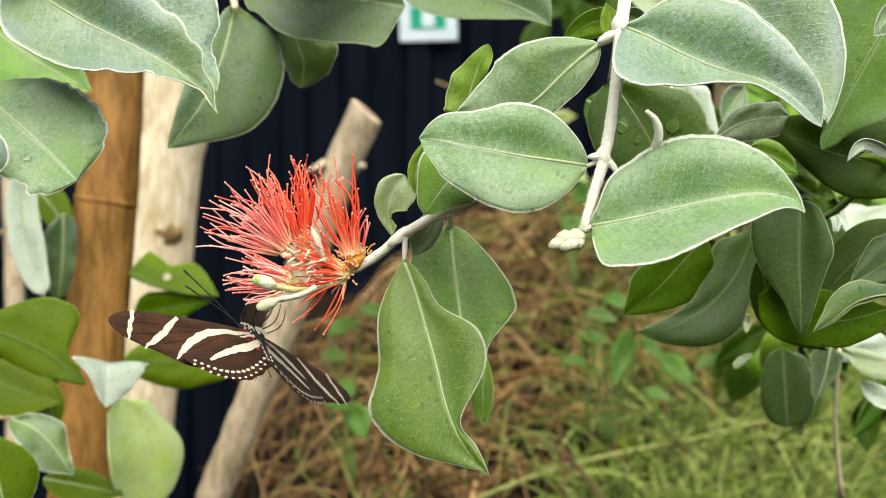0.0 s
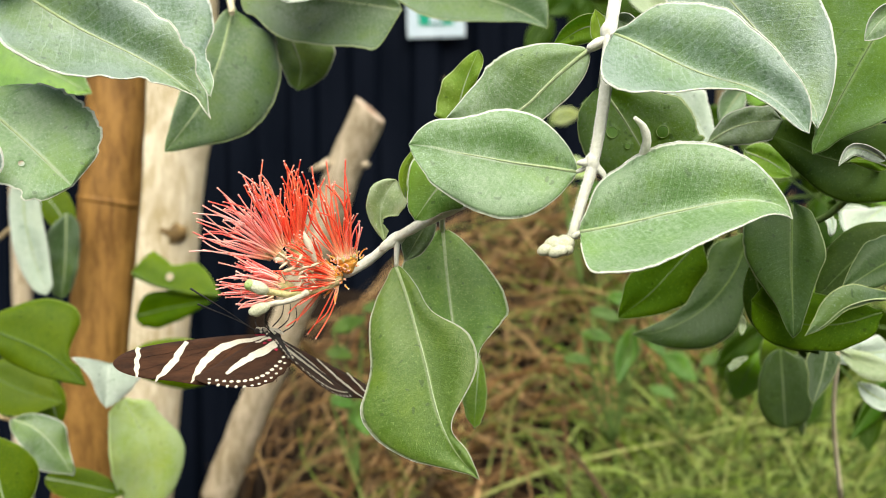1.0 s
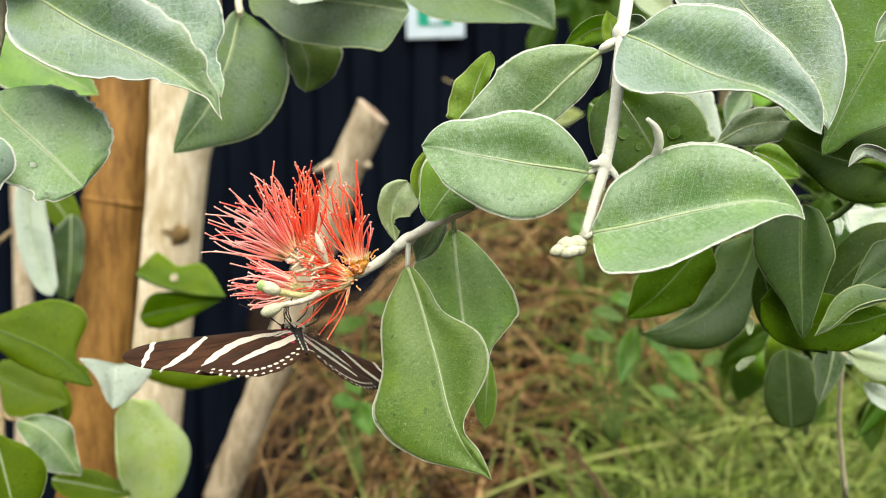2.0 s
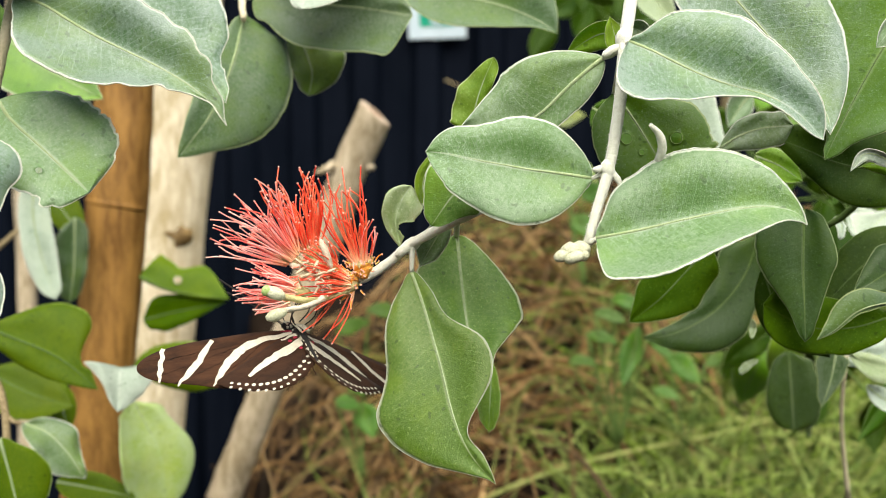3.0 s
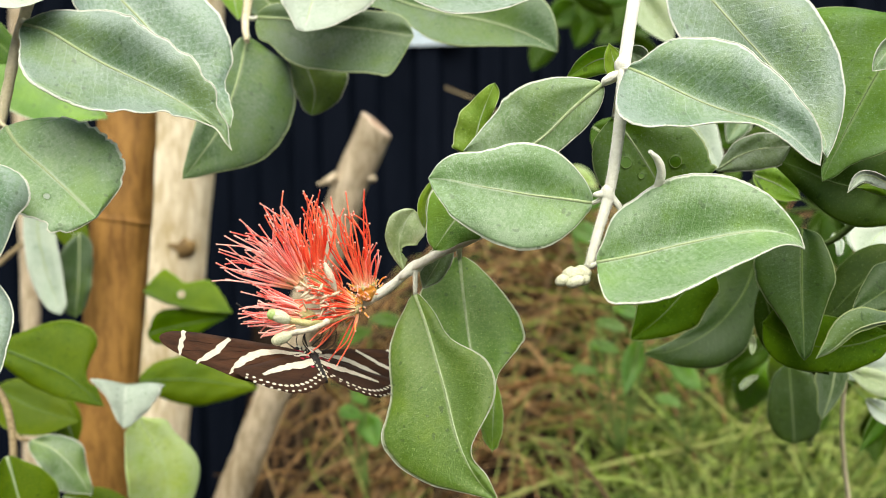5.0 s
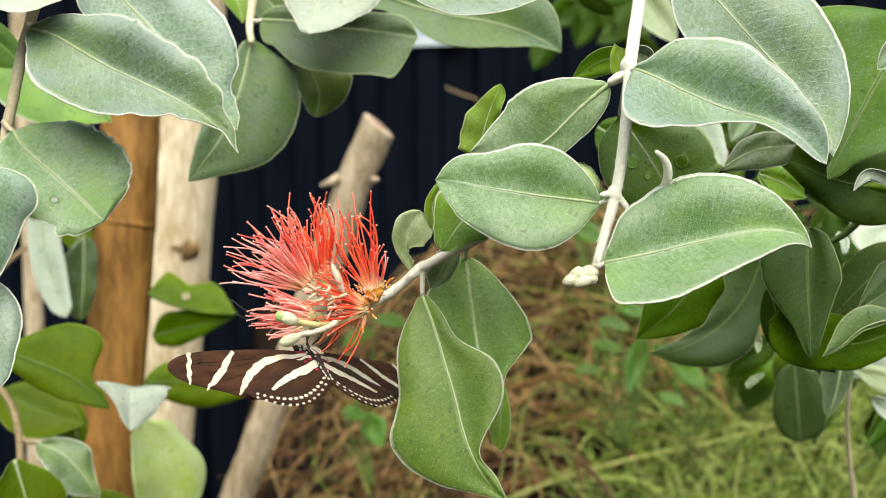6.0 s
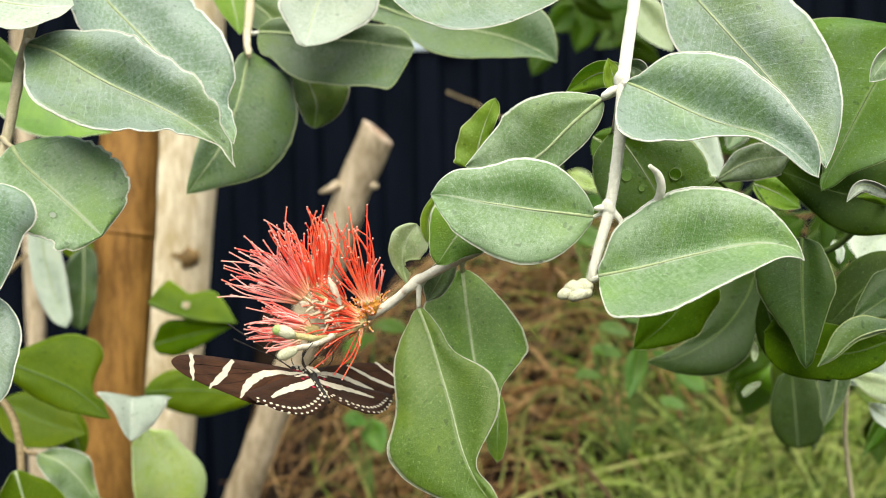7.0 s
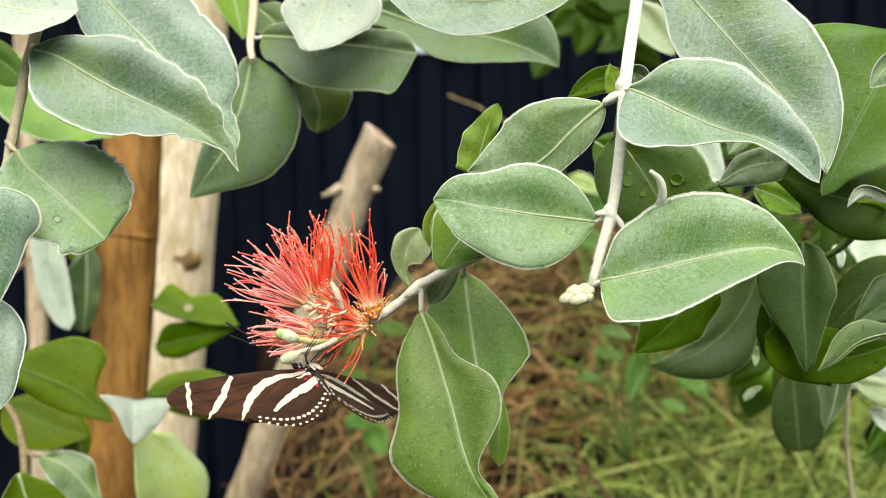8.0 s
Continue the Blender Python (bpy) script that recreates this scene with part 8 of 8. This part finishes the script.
strands(bm, 480, lambda r: heap_spot(r), (0.12, 0.30), (0.0008, 0.0017), rnd, (0.6, 0.22), 0.38)
strands(bm, 460, lambda r: heap_spot(r), (0.20, 0.45), (0.0014, 0.0030), rnd, (0.6, 0.18), 0.40)
strands(bm, 230, flank_spot, (0.10, 0.30), (0.0008, 0.0020), rnd, (0.7, 0.2), 0.7)
tagged(part("dry_undergrowth", bm, DRY, None), "tangled brown dry stems heaped on the bed", "undergrowth", kind="stuff")
bm = bmesh.new()
strands(bm, 5200, meadow_spot, (0.04, 0.13), (0.0007, 0.0017), rnd, (1.6, 0.10), 0.24)
strands(bm, 330, heap_spot, (0.05, 0.20), (0.0007, 0.0015), rnd, (1.2, 0.12), 0.4)
strands(bm, 250, meadow_spot, (0.10, 0.24), (0.0012, 0.0026), rnd, (1.0, 0.1), 0.25)
tagged(part("grass", bm, GRASS, None), "pale yellow-green grass and fine weeds", "grass", kind="stuff")

# ---- sign on the wall ----
WHITE = stem_material("white_plastic", (0.46, 0.56, 0.60), (0.56, 0.66, 0.70), 20, 0.4, 0.05)
GREEN = stem_material("safety_green", (0.0, 0.25, 0.14), (0.01, 0.32, 0.19), 20, 0.4, 0.05)


def slab(bm, x0, x1, z0, z1, y0, y1):
    v = [bm.verts.new((x, y, z)) for x in (x0, x1) for y in (y0, y1) for z in (z0, z1)]
    for q in ((0, 1, 3, 2), (4, 6, 7, 5), (0, 4, 5, 1), (2, 3, 7, 6), (0, 2, 6, 4), (1, 5, 7, 3)):
        bm.faces.new([v[i] for i in q])


sign = thing("safety_sign", "green and white first-aid sign on the dark wall", "sign", at=(-0.013, 3.118, 1.547))
bm = bmesh.new()
slab(bm, -0.083, 0.083, -0.083, 0.083, 0.0, 0.006)
bmesh.ops.bevel(bm, geom=bm.edges[:], offset=0.0015, segments=2, affect="EDGES")
part("board", bm, WHITE, sign, smooth=False)
bm = bmesh.new()
slab(bm, -0.050, 0.050, -0.048, 0.070, -0.002, 0.0)
part("field", bm, GREEN, sign, "green field", smooth=False)
bm = bmesh.new()
slab(bm, -0.018, 0.018, -0.042, 0.062, -0.004, -0.002)
part("cross_bar", bm, WHITE, sign, "white upright of the cross", smooth=False)
for side in (-1, 1):
    bm = bmesh.new()
    slab(bm, min(side * 0.018, side * 0.046), max(side * 0.018, side * 0.046), 0.012, 0.040, -0.004, -0.002)
    part("cross_arm", bm, WHITE, sign, "white arm of the cross", smooth=False)
sign.rotation_euler = (0, radians(-2), 0)

# ---- butterfly ----
WING = 0.0500


def wing_material(name, dark):
    m, n, l, b = material(name, 0.75, 0, 0.12)
    g = grain(n, l, 1500, 4, 0.7)
    big = ramp(n, l, grain(n, l, 170, 4, 0.6, (0.6, 1.6, 1)), 0.3, 0.7)
    c = blend(n, l, big, (0.010, 0.0040, 0.0015), (0.058, 0.0240, 0.010))
    c = blend(n, l, dark, c, (0.010, 0.006, 0.004))
    c = blend(n, l, mth(n, l, "MULTIPLY", g, 0.5), c, (0.058, 0.026, 0.012))
    l.new(c, b.inputs["Base Color"])
    b.inputs["Sheen Weight"].default_value = 0.03
    relief(n, l, b, grain(n, l, 700, 3, 0.6, (0.3, 3, 1)), 0.3, 0.0003)
    return m


BROWN_WING = wing_material("brown_wing_scales", 0.0)
DARK_WING = wing_material("dark_wing_scales", 0.55)
CREAM = stem_material("cream_scales", (0.47, 0.44, 0.33), (0.63, 0.60, 0.48), 1300, 0.7, 0.2)
CRIMSON = stem_material("crimson_scales", (0.22, 0.004, 0.02), (0.42, 0.015, 0.05), 900, 0.6, 0.2)
BLACK = stem_material("black_fur", (0.008, 0.007, 0.006), (0.03, 0.026, 0.022), 1200, 0.6, 0.4)


def outline(ctrl, count):
    """A closed smooth outline through the control points."""
    out, n = [], len(ctrl)
    for i in range(n):
        a, b, c, d = (Vector((*ctrl[(i + k) % n], 0)) for k in (-1, 0, 1, 2))
        for k in range(count):
            t = k / count
            out.append(0.5 * (2 * b + (c - a) * t + (2 * a - 5 * b + 4 * c - d) * t * t + (3 * b - a - 3 * c + d) * t ** 3))
    return out


def camber(p):
    """The wing's slight arch, in wing lengths."""
    return 0.035 * math.sin(min(1.0, max(0.0, p.x)) * math.pi) - 0.12 * (p.y * p.y)


def plate(bm, ring, out, thick, lift=0.0):
    """A thin cambered plate with the given outline."""
    c = sum(ring, Vector()) / len(ring)
    n = len(ring)
    rings = []
    for k in (1.0, 0.75, 0.5, 0.25):
        rings.append([c + (p - c) * k for p in ring])
    lay = []
    for sgn in (1, -1):
        vs = [[bm.verts.new((out * p.x * WING, p.y * WING, camber(p) * WING + sgn * (thick + lift))) for p in rg] for rg in rings]
        mid = bm.verts.new((out * c.x * WING, c.y * WING, camber(c) * WING + sgn * (thick + lift)))
        for a, b in zip(vs, vs[1:]):
            for j in range(n):
                q = (a[j], a[(j + 1) % n], b[(j + 1) % n], b[j])
                bm.faces.new(q if sgn * out > 0 else q[::-1])
        for j in range(n):
            q = (vs[-1][j], vs[-1][(j + 1) % n], mid)
            bm.faces.new(q if sgn * out > 0 else q[::-1])
        lay.append(vs[0])
    for j in range(n):
        q = (lay[0][j], lay[1][j], lay[1][(j + 1) % n], lay[0][(j + 1) % n])
        bm.faces.new(q if out > 0 else q[::-1])


def band(wing, out, pts, widths, mat, name="band", base=0.00005):
    """A stripe of coloured scales on both faces of a wing."""
    line = curve_points([(x, y, 0) for x, y in pts], 29)
    ring_l, ring_r = [], []
    for i, p in enumerate(line):
        t = (line[min(i + 1, 28)] - line[max(i - 1, 0)]).normalized()
        f = i / 28 * (len(widths) - 1)
        k = min(int(f), len(widths) - 2)
        w = (widths[k] + (widths[k + 1] - widths[k]) * (f - k)) * (1 + 0.28 * noise.noise(p * 21 + Vector((7, 3, len(pts)))))
        side = Vector((-t.y, t.x, 0)) * w
        p = p + Vector((-t.y, t.x, 0)) * 0.010 * noise.noise(p * 22 + Vector((1, 9, 0)))
        ring_l.append(p + side), ring_r.append(p - side)
    bm = bmesh.new()
    for sgn in (1, -1):
        z = sgn * (base + 0.00012)
        a = [bm.verts.new((out * p.x * WING, p.y * WING, camber(p) * WING + z)) for p in ring_l]
        c = [bm.verts.new((out * p.x * WING, p.y * WING, camber(p) * WING + z)) for p in line]
        b = [bm.verts.new((out * p.x * WING, p.y * WING, camber(p) * WING + z)) for p in ring_r]
        for u, v in ((a, c), (c, b)):
            for i in range(28):
                bm.faces.new((u[i], v[i], v[i + 1], u[i + 1]) if sgn * out > 0 else (u[i + 1], v[i + 1], v[i], u[i]))
    return part(name, bm, mat, wing)


def spot(wing, out, x, y, r, mat=None, tilt=0.0, name="spot"):
    ring = [Vector((x + r * math.cos(a + tilt), y + r * 0.72 * math.sin(a), 0)) for a in (2 * math.pi * k / 9 for k in range(9))]
    bm = bmesh.new()
    for sgn in (1, -1):
        vs = [bm.verts.new((out * p.x * WING, p.y * WING, camber(p) * WING + sgn * 0.00018)) for p in ring]
        bm.faces.new(vs if sgn * out > 0 else vs[::-1])
    return part(name, bm, mat or CREAM, wing)


butterfly = thing("butterfly", "brown butterfly with cream stripes hanging under the red flower", "butterfly")
wings = []
for out in (1, -1):
    bm = bmesh.new()
    ring = outline(((0.0, 0.02), (0.25, 0.09), (0.6, 0.115), (0.85, 0.085), (0.985, 0.015), (0.995, -0.06), (0.9, -0.13), (0.72, -0.19), (0.55, -0.26), (0.42, -0.24), (0.2, -0.12), (0.02, -0.03)), 5)
    plate(bm, ring, out, 0.00005)
    fore = part("forewing", bm, BROWN_WING, butterfly)
    fore["side"] = out
    band(fore, out, ((0.81, 0.098), (0.845, 0.03), (0.875, -0.03), (0.915, -0.132)), (0.012, 0.013, 0.015, 0.005), CREAM)
    band(fore, out, ((0.51, 0.10), (0.60, 0.01), (0.69, -0.07), (0.825, -0.172)), (0.012, 0.019, 0.020, 0.005), CREAM)
    band(fore, out, ((0.01, 0.006), (0.17, 0.022), (0.34, 0.002), (0.49, -0.085), (0.632, -0.222)), (0.010, 0.017, 0.026, 0.024, 0.004), CREAM)
    band(fore, out, ((0.02, 0.02), (0.06, 0.035), (0.10, 0.048)), (0.005, 0.006, 0.002), CRIMSON)
    for pts in (((0.03, 0.0), (0.30, 0.03), (0.60, 0.035), (0.97, 0.0)), ((0.28, 0.03), (0.55, -0.01), (0.95, -0.10)), ((0.28, 0.02), (0.50, -0.06), (0.84, -0.155)), ((0.22, 0.01), (0.42, -0.10), (0.68, -0.20))):
        band(fore, out, pts, (0.0016, 0.0014, 0.001), DARK_WING, "wing_vein", 0.00002)
    wings.append(fore)
    bm = bmesh.new()
    ring = outline(((0.0, 0.0), (0.18, -0.03), (0.42, -0.13), (0.61, -0.215), (0.60, -0.262), (0.45, -0.335), (0.28, -0.372), (0.15, -0.338), (0.045, -0.272), (-0.01, -0.20), (-0.01, -0.10)), 5)
    for i, p in enumerate(ring):
        if 14 < i < 42:
            p.y -= 0.006 * math.sin(i * math.pi / 2)
    plate(bm, ring, out, 0.00005)
    hind = part("hindwing", bm, DARK_WING, butterfly)
    hind["side"] = out
    band(hind, out, ((-0.02, -0.055), (0.12, -0.105), (0.30, -0.165), (0.43, -0.228)), (0.024, 0.026, 0.020, 0.009), CREAM)
    band(hind, out, ((0.0, -0.02), (0.06, -0.02), (0.14, -0.03)), (0.010, 0.009, 0.004), CREAM)
    for k in range(15):
        t = k / 14
        spot(hind, out, 0.545 - 0.545 * t, -0.252 - 0.088 * math.sin(t * math.pi * 0.9) + 0.120 * t * t, 0.0118 + 0.0035 * math.sin(t * 3.0), tilt=0.2)
    for k in range(13):
        t = k / 12
        spot(hind, out, 0.56 - 0.55 * t, -0.280 - 0.104 * math.sin(t * math.pi * 0.92) + 0.105 * t * t, 0.0108, tilt=0.2)
    for x, y in ((0.05, -0.035), (0.09, -0.05), (0.05, -0.12)):
        spot(hind, out, x, y, 0.013, CRIMSON)
    for pts in (((0.02, -0.03), (0.20, -0.15), (0.46, -0.30)), ((0.02, -0.05), (0.14, -0.19), (0.32, -0.36)), ((0.01, -0.06), (0.08, -0.20), (0.18, -0.37)), ((0.0, -0.06), (0.03, -0.19), (0.06, -0.34))):
        band(hind, out, pts, (0.0016, 0.0014, 0.001), DARK_WING, "wing_vein", 0.00002)
    wings.append(hind)
# the head and thorax are raised against the line of the wings
RAISED = Matrix.Rotation(radians(33), 4, "X")


def body_part(name, bm, mat, parent):
    bmesh.ops.transform(bm, matrix=RAISED, verts=bm.verts[:])
    return part(name, bm, mat, parent)


bm = bmesh.new()
egg(bm, (0, 0.0012, 0), (0, 1, 0), 0.0085, 0.0019, 14, 10, bumps=0.15)
body_part("thorax", bm, BLACK, butterfly)
for x, y0, y1 in ((-0.0014, -0.002, 0.0036), (0.0, -0.003, 0.0044), (0.0014, -0.002, 0.0036)):
    bm = bmesh.new()
    tube(bm, [(x, y0, -0.0013), (x * 1.1, (y0 + y1) / 2, -0.0019), (x * 0.8, y1, -0.0014)], (0.00030, 0.00050, 0.00025), 6, uneven=0.3)
    body_part("cream_stripe", bm, CREAM, butterfly)
for sx in (-1, 1):
    for y, z in ((-0.0022, -0.0012), (0.0002, -0.0014), (0.0024, -0.0012), (0.0042, -0.0006), (0.0012, -0.0004)):
        bm = bmesh.new()
        egg(bm, (sx * 0.0015, y, z), (sx, 0.3, -0.2), 0.0009, 0.00045, 7, 5)
        body_part("fur_spot", bm, CREAM, butterfly)
bm = bmesh.new()
tube(bm, [(0, -0.001, -0.0004), (0, -0.0050, 0.0), (0, -0.0092, 0.0), (0, -0.0122, -0.0003)], (0.0014, 0.0013, 0.0011, 0.0004), 10, count=20, uneven=0.1)
part("abdomen", bm, BLACK, butterfly)
for sx in (-1, 1):
    for y in (-0.0040, -0.0056, -0.0072, -0.0088, -0.0102):
        bm = bmesh.new()
        egg(bm, (sx * 0.0009, y, -0.0007), (0, 1, 0), 0.0011, 0.00026, 6, 5)
        part("belly_spot", bm, CREAM, butterfly)
bm = bmesh.new()
egg(bm, (0, 0.0062, -0.0002), (1, 0, 0), 0.0034, 0.0014, 12, 8)
head = body_part("head", bm, BLACK, butterfly)
for sx in (-1, 1):
    bm = bmesh.new()
    egg(bm, (sx * 0.0012, 0.0066, -0.0005), (1, 0.2, 0), 0.0015, 0.0010, 10, 6)
    body_part("eye", bm, BLACK, head)
    for y, z in ((0.0054, -0.0013), (0.0072, -0.0014), (0.0062, -0.0016)):
        bm = bmesh.new()
        egg(bm, (sx * 0.0009, y, z), (1, 0.2, 0), 0.0008, 0.00036, 7, 5)
        body_part("face_spot", bm, CREAM, head)
    bm = bmesh.new()
    tip = (0.0139, 0.0271, 0.0049) if sx > 0 else (0.0070, 0.0285, 0.0120)
    root = RAISED @ Vector((sx * 0.0006, 0.0072, 0.0))
    tube(bm, [root, root.lerp(Vector(tip), 0.35) + Vector((0, 0.0012, 0)), root.lerp(Vector(tip), 0.75) + Vector((0, 0.0006, 0)), tip], (0.00016, 0.00015, 0.00018, 0.00034), 6, count=16)
    part("antenna", bm, BLACK, butterfly)
    for k, y in enumerate((0.0032, 0.0012, -0.0006)):
        bm = bmesh.new()
        tube(bm, [(sx * 0.0009, y, -0.001), (sx * (0.003 + 0.0012 * k), y + 0.001, -0.0042), (sx * (0.0026 + 0.0014 * k), y + 0.002, -0.0076), (sx * (0.0018 + 0.001 * k), y + 0.003, -0.0105)], (0.00022, 0.00019, 0.00016, 0.00012), 5, count=10)
        part("leg", bm, BLACK, butterfly)
bm = bmesh.new()
tube(bm, [(0, 0.0072, -0.0006), (0, 0.0095, -0.003), (0, 0.0090, -0.0065)], (0.00018, 0.00016, 0.00012), 5, count=10)
body_part("tongue", bm, BLACK, butterfly)


def motions():
    walk(butterfly, [
        (0.0, pose(-0.0528, 0.3224, 1.1320, 136.3, -17.5, -128.8)),
        (0.1, pose(-0.0507, 0.3222, 1.1322, 146.4, -15.6, -133.3)),
        (0.2, pose(-0.0480, 0.3221, 1.1339, 140.2, -10.6, -135.1)),
        (0.3, pose(-0.0467, 0.3219, 1.1344, 131.9, -9.8, -145.6)),
        (0.4, pose(-0.0446, 0.3215, 1.1327, 140.1, -10.0, -152.3)),
        (0.5, pose(-0.0468, 0.3213, 1.1333, 144.5, -11.2, -137.5)),
        (0.6, pose(-0.0457, 0.3213, 1.1347, 148.5, -14.8, -138.5)),
        (0.7, pose(-0.0456, 0.3211, 1.1345, 150.0, -13.3, -136.6)),
        (0.8, pose(-0.0460, 0.3210, 1.1346, 150.3, -17.0, -137.1)),
        (0.9, pose(-0.0438, 0.3207, 1.1332, 151.1, -14.3, -139.3)),
        (1.0, pose(-0.0455, 0.3206, 1.1334, 146.3, -8.9, -133.3)),
        (1.1, pose(-0.0451, 0.3206, 1.1346, 148.0, -11.1, -154.9)),
        (1.2, pose(-0.0437, 0.3206, 1.1359, 140.4, -9.4, -155.5)),
        (1.3, pose(-0.0454, 0.3204, 1.1349, 151.7, -16.3, -141.8)),
        (1.5, pose(-0.0425, 0.3202, 1.1350, 158.7, -15.9, -155.9)),
        (1.7, pose(-0.0419, 0.3200, 1.1349, 152.8, -14.1, -144.9)),
        (1.9, pose(-0.0421, 0.3197, 1.1350, 152.8, -14.1, -144.9)),
        (2.1, pose(-0.0422, 0.3195, 1.1362, 148.0, -11.1, -154.9)),
        (2.2, pose(-0.0423, 0.3194, 1.1363, 140.4, -9.4, -155.5)),
        (2.4, pose(-0.0424, 0.3192, 1.1352, 152.1, -13.0, -141.8)),
        (2.6, pose(-0.0426, 0.3190, 1.1352, 152.1, -13.0, -141.8)),
        (2.8, pose(-0.0427, 0.3187, 1.1353, 152.1, -13.0, -141.8)),
        (3.0, pose(-0.0422, 0.3186, 1.1365, 140.9, -6.2, -136.2)),
        (3.1, pose(-0.0408, 0.3181, 1.1351, 144.3, -5.8, -135.5)),
        (3.2, pose(-0.0413, 0.3178, 1.1364, 142.4, -5.1, -134.3)),
        (3.4, pose(-0.0416, 0.3172, 1.1377, 144.1, -12.1, -136.4)),
        (3.6, pose(-0.0399, 0.3165, 1.1369, 148.6, -14.2, -144.5)),
        (3.8, pose(-0.0403, 0.3160, 1.1350, 151.7, -13.6, -140.8)),
        (4.0, pose(-0.0409, 0.3157, 1.1363, 141.0, -4.9, -133.6)),
        (4.2, pose(-0.0413, 0.3157, 1.1384, 134.5, -3.0, -149.1)),
        (4.4, pose(-0.0407, 0.3153, 1.1368, 140.8, -8.3, -131.2)),
        (4.7, pose(-0.0388, 0.3150, 1.1370, 146.7, -14.0, -139.7)),
        (5.0, pose(-0.0396, 0.3147, 1.1371, 146.7, -14.0, -139.7)),
        (5.2, pose(-0.0401, 0.3145, 1.1372, 141.0, -4.9, -133.6)),
        (5.4, pose(-0.0406, 0.3143, 1.1384, 134.5, -3.0, -149.1)),
        (5.6, pose(-0.0411, 0.3142, 1.1373, 140.8, -8.3, -131.2)),
        (5.8, pose(-0.0416, 0.3140, 1.1373, 140.3, -4.0, -127.6)),
        (6.0, pose(-0.0414, 0.3138, 1.1378, 139.8, -9.6, -130.3)),
        (6.2, pose(-0.0418, 0.3139, 1.1386, 141.3, -10.7, -132.9)),
        (6.4, pose(-0.0404, 0.3138, 1.1375, 143.3, -11.6, -133.9)),
        (6.7, pose(-0.0423, 0.3131, 1.1390, 137.7, -8.8, -128.0)),
        (7.0, pose(-0.0414, 0.3116, 1.1362, 144.7, -11.4, -133.4)),
        (7.2, pose(-0.0395, 0.3112, 1.1366, 145.3, -12.5, -134.7)),
        (7.4, pose(-0.0404, 0.3109, 1.1371, 141.9, -10.7, -131.4)),
        (7.5, pose(-0.0415, 0.3107, 1.1371, 140.5, -7.9, -126.9)),
        (7.6, pose(-0.0411, 0.3107, 1.1380, 140.1, -5.6, -124.6)),
        (7.7, pose(-0.0398, 0.3108, 1.1404, 122.2, 0.6, -141.0)),
        (7.8, pose(-0.0409, 0.3107, 1.1401, 120.8, 8.4, -136.8)),
        (7.9, pose(-0.0396, 0.3106, 1.1406, 121.7, 1.3, -141.4)),
        (8.0, pose(-0.0412, 0.3103, 1.1386, 142.6, -7.8, -128.4)),
    ])
    # raise of the two wing pairs and forward sweep of the second, in degrees
    early = [(0.0, 6, 12, -7), (0.1, 5, 18, 13), (0.2, 19, 27, -12), (0.3, 46, 44, -16), (0.4, 34, 30, -8), (0.5, 15, 16, -9), (0.6, 7, 9, 13), (0.7, 3, 5, 14), (0.8, 1, 2, 2), (0.9, 6, 6, 14), (1.0, 12, 19, -8), (1.1, 34, 34, -1), (1.2, 35, 23, -7), (1.3, 6, 11, 15), (1.5, 7, 8, 28), (1.7, 7, 10, 21), (1.9, 7, 9, 16), (2.1, 33, 30, -2), (2.2, 34, 24, -6), (2.4, 8, 11, 15), (2.6, 5, 9, 19), (2.8, 7, 12, 21), (3.0, 14, 15, -13), (3.1, 16, 21, -9), (3.2, 12, 17, -11)]
    late = [(3.4, 8, 9, 4), (3.6, 2, 4, 15), (3.8, 3, 10, 20), (4.0, 12, 17, -13), (4.2, 42, 42, -11), (4.4, 13, 11, -11), (4.7, 1, 5, 11), (5.0, 0, 4, 12), (5.2, 11, 15, -12), (5.4, 41, 40, -11), (5.6, 15, 16, -12), (5.8, 10, 14, -13), (6.0, 5, 6, -5), (6.2, -0, 3, -0), (6.4, -0, 6, 7), (6.7, 12, 12, -11), (7.0, -4, 5, 11), (7.2, -4, 4, 10), (7.4, 2, 5, -1), (7.5, 6, 8, -8), (7.6, 12, 13, -9), (7.7, 49, 36, -24), (7.8, 51, 49, -34), (7.9, 48, 32, -23), (8.0, 8, 12, -5)]
    for wing in wings:
        lead = 2 if wing.name.startswith("hind") else 0
        z = 0.0004 if not lead else -0.0004
        if wing["side"] > 0:
            walk(wing, [(t, pose(0, 0, z, 0, lead - a, 0)) for t, a, b, c in early + late])
        else:
            walk(wing, [(t, pose(0, 0, z, 0, b - lead, 0) @ pose(0, 0, 0, 0, 0, -c)) for t, a, b, c in early + late])


motions()
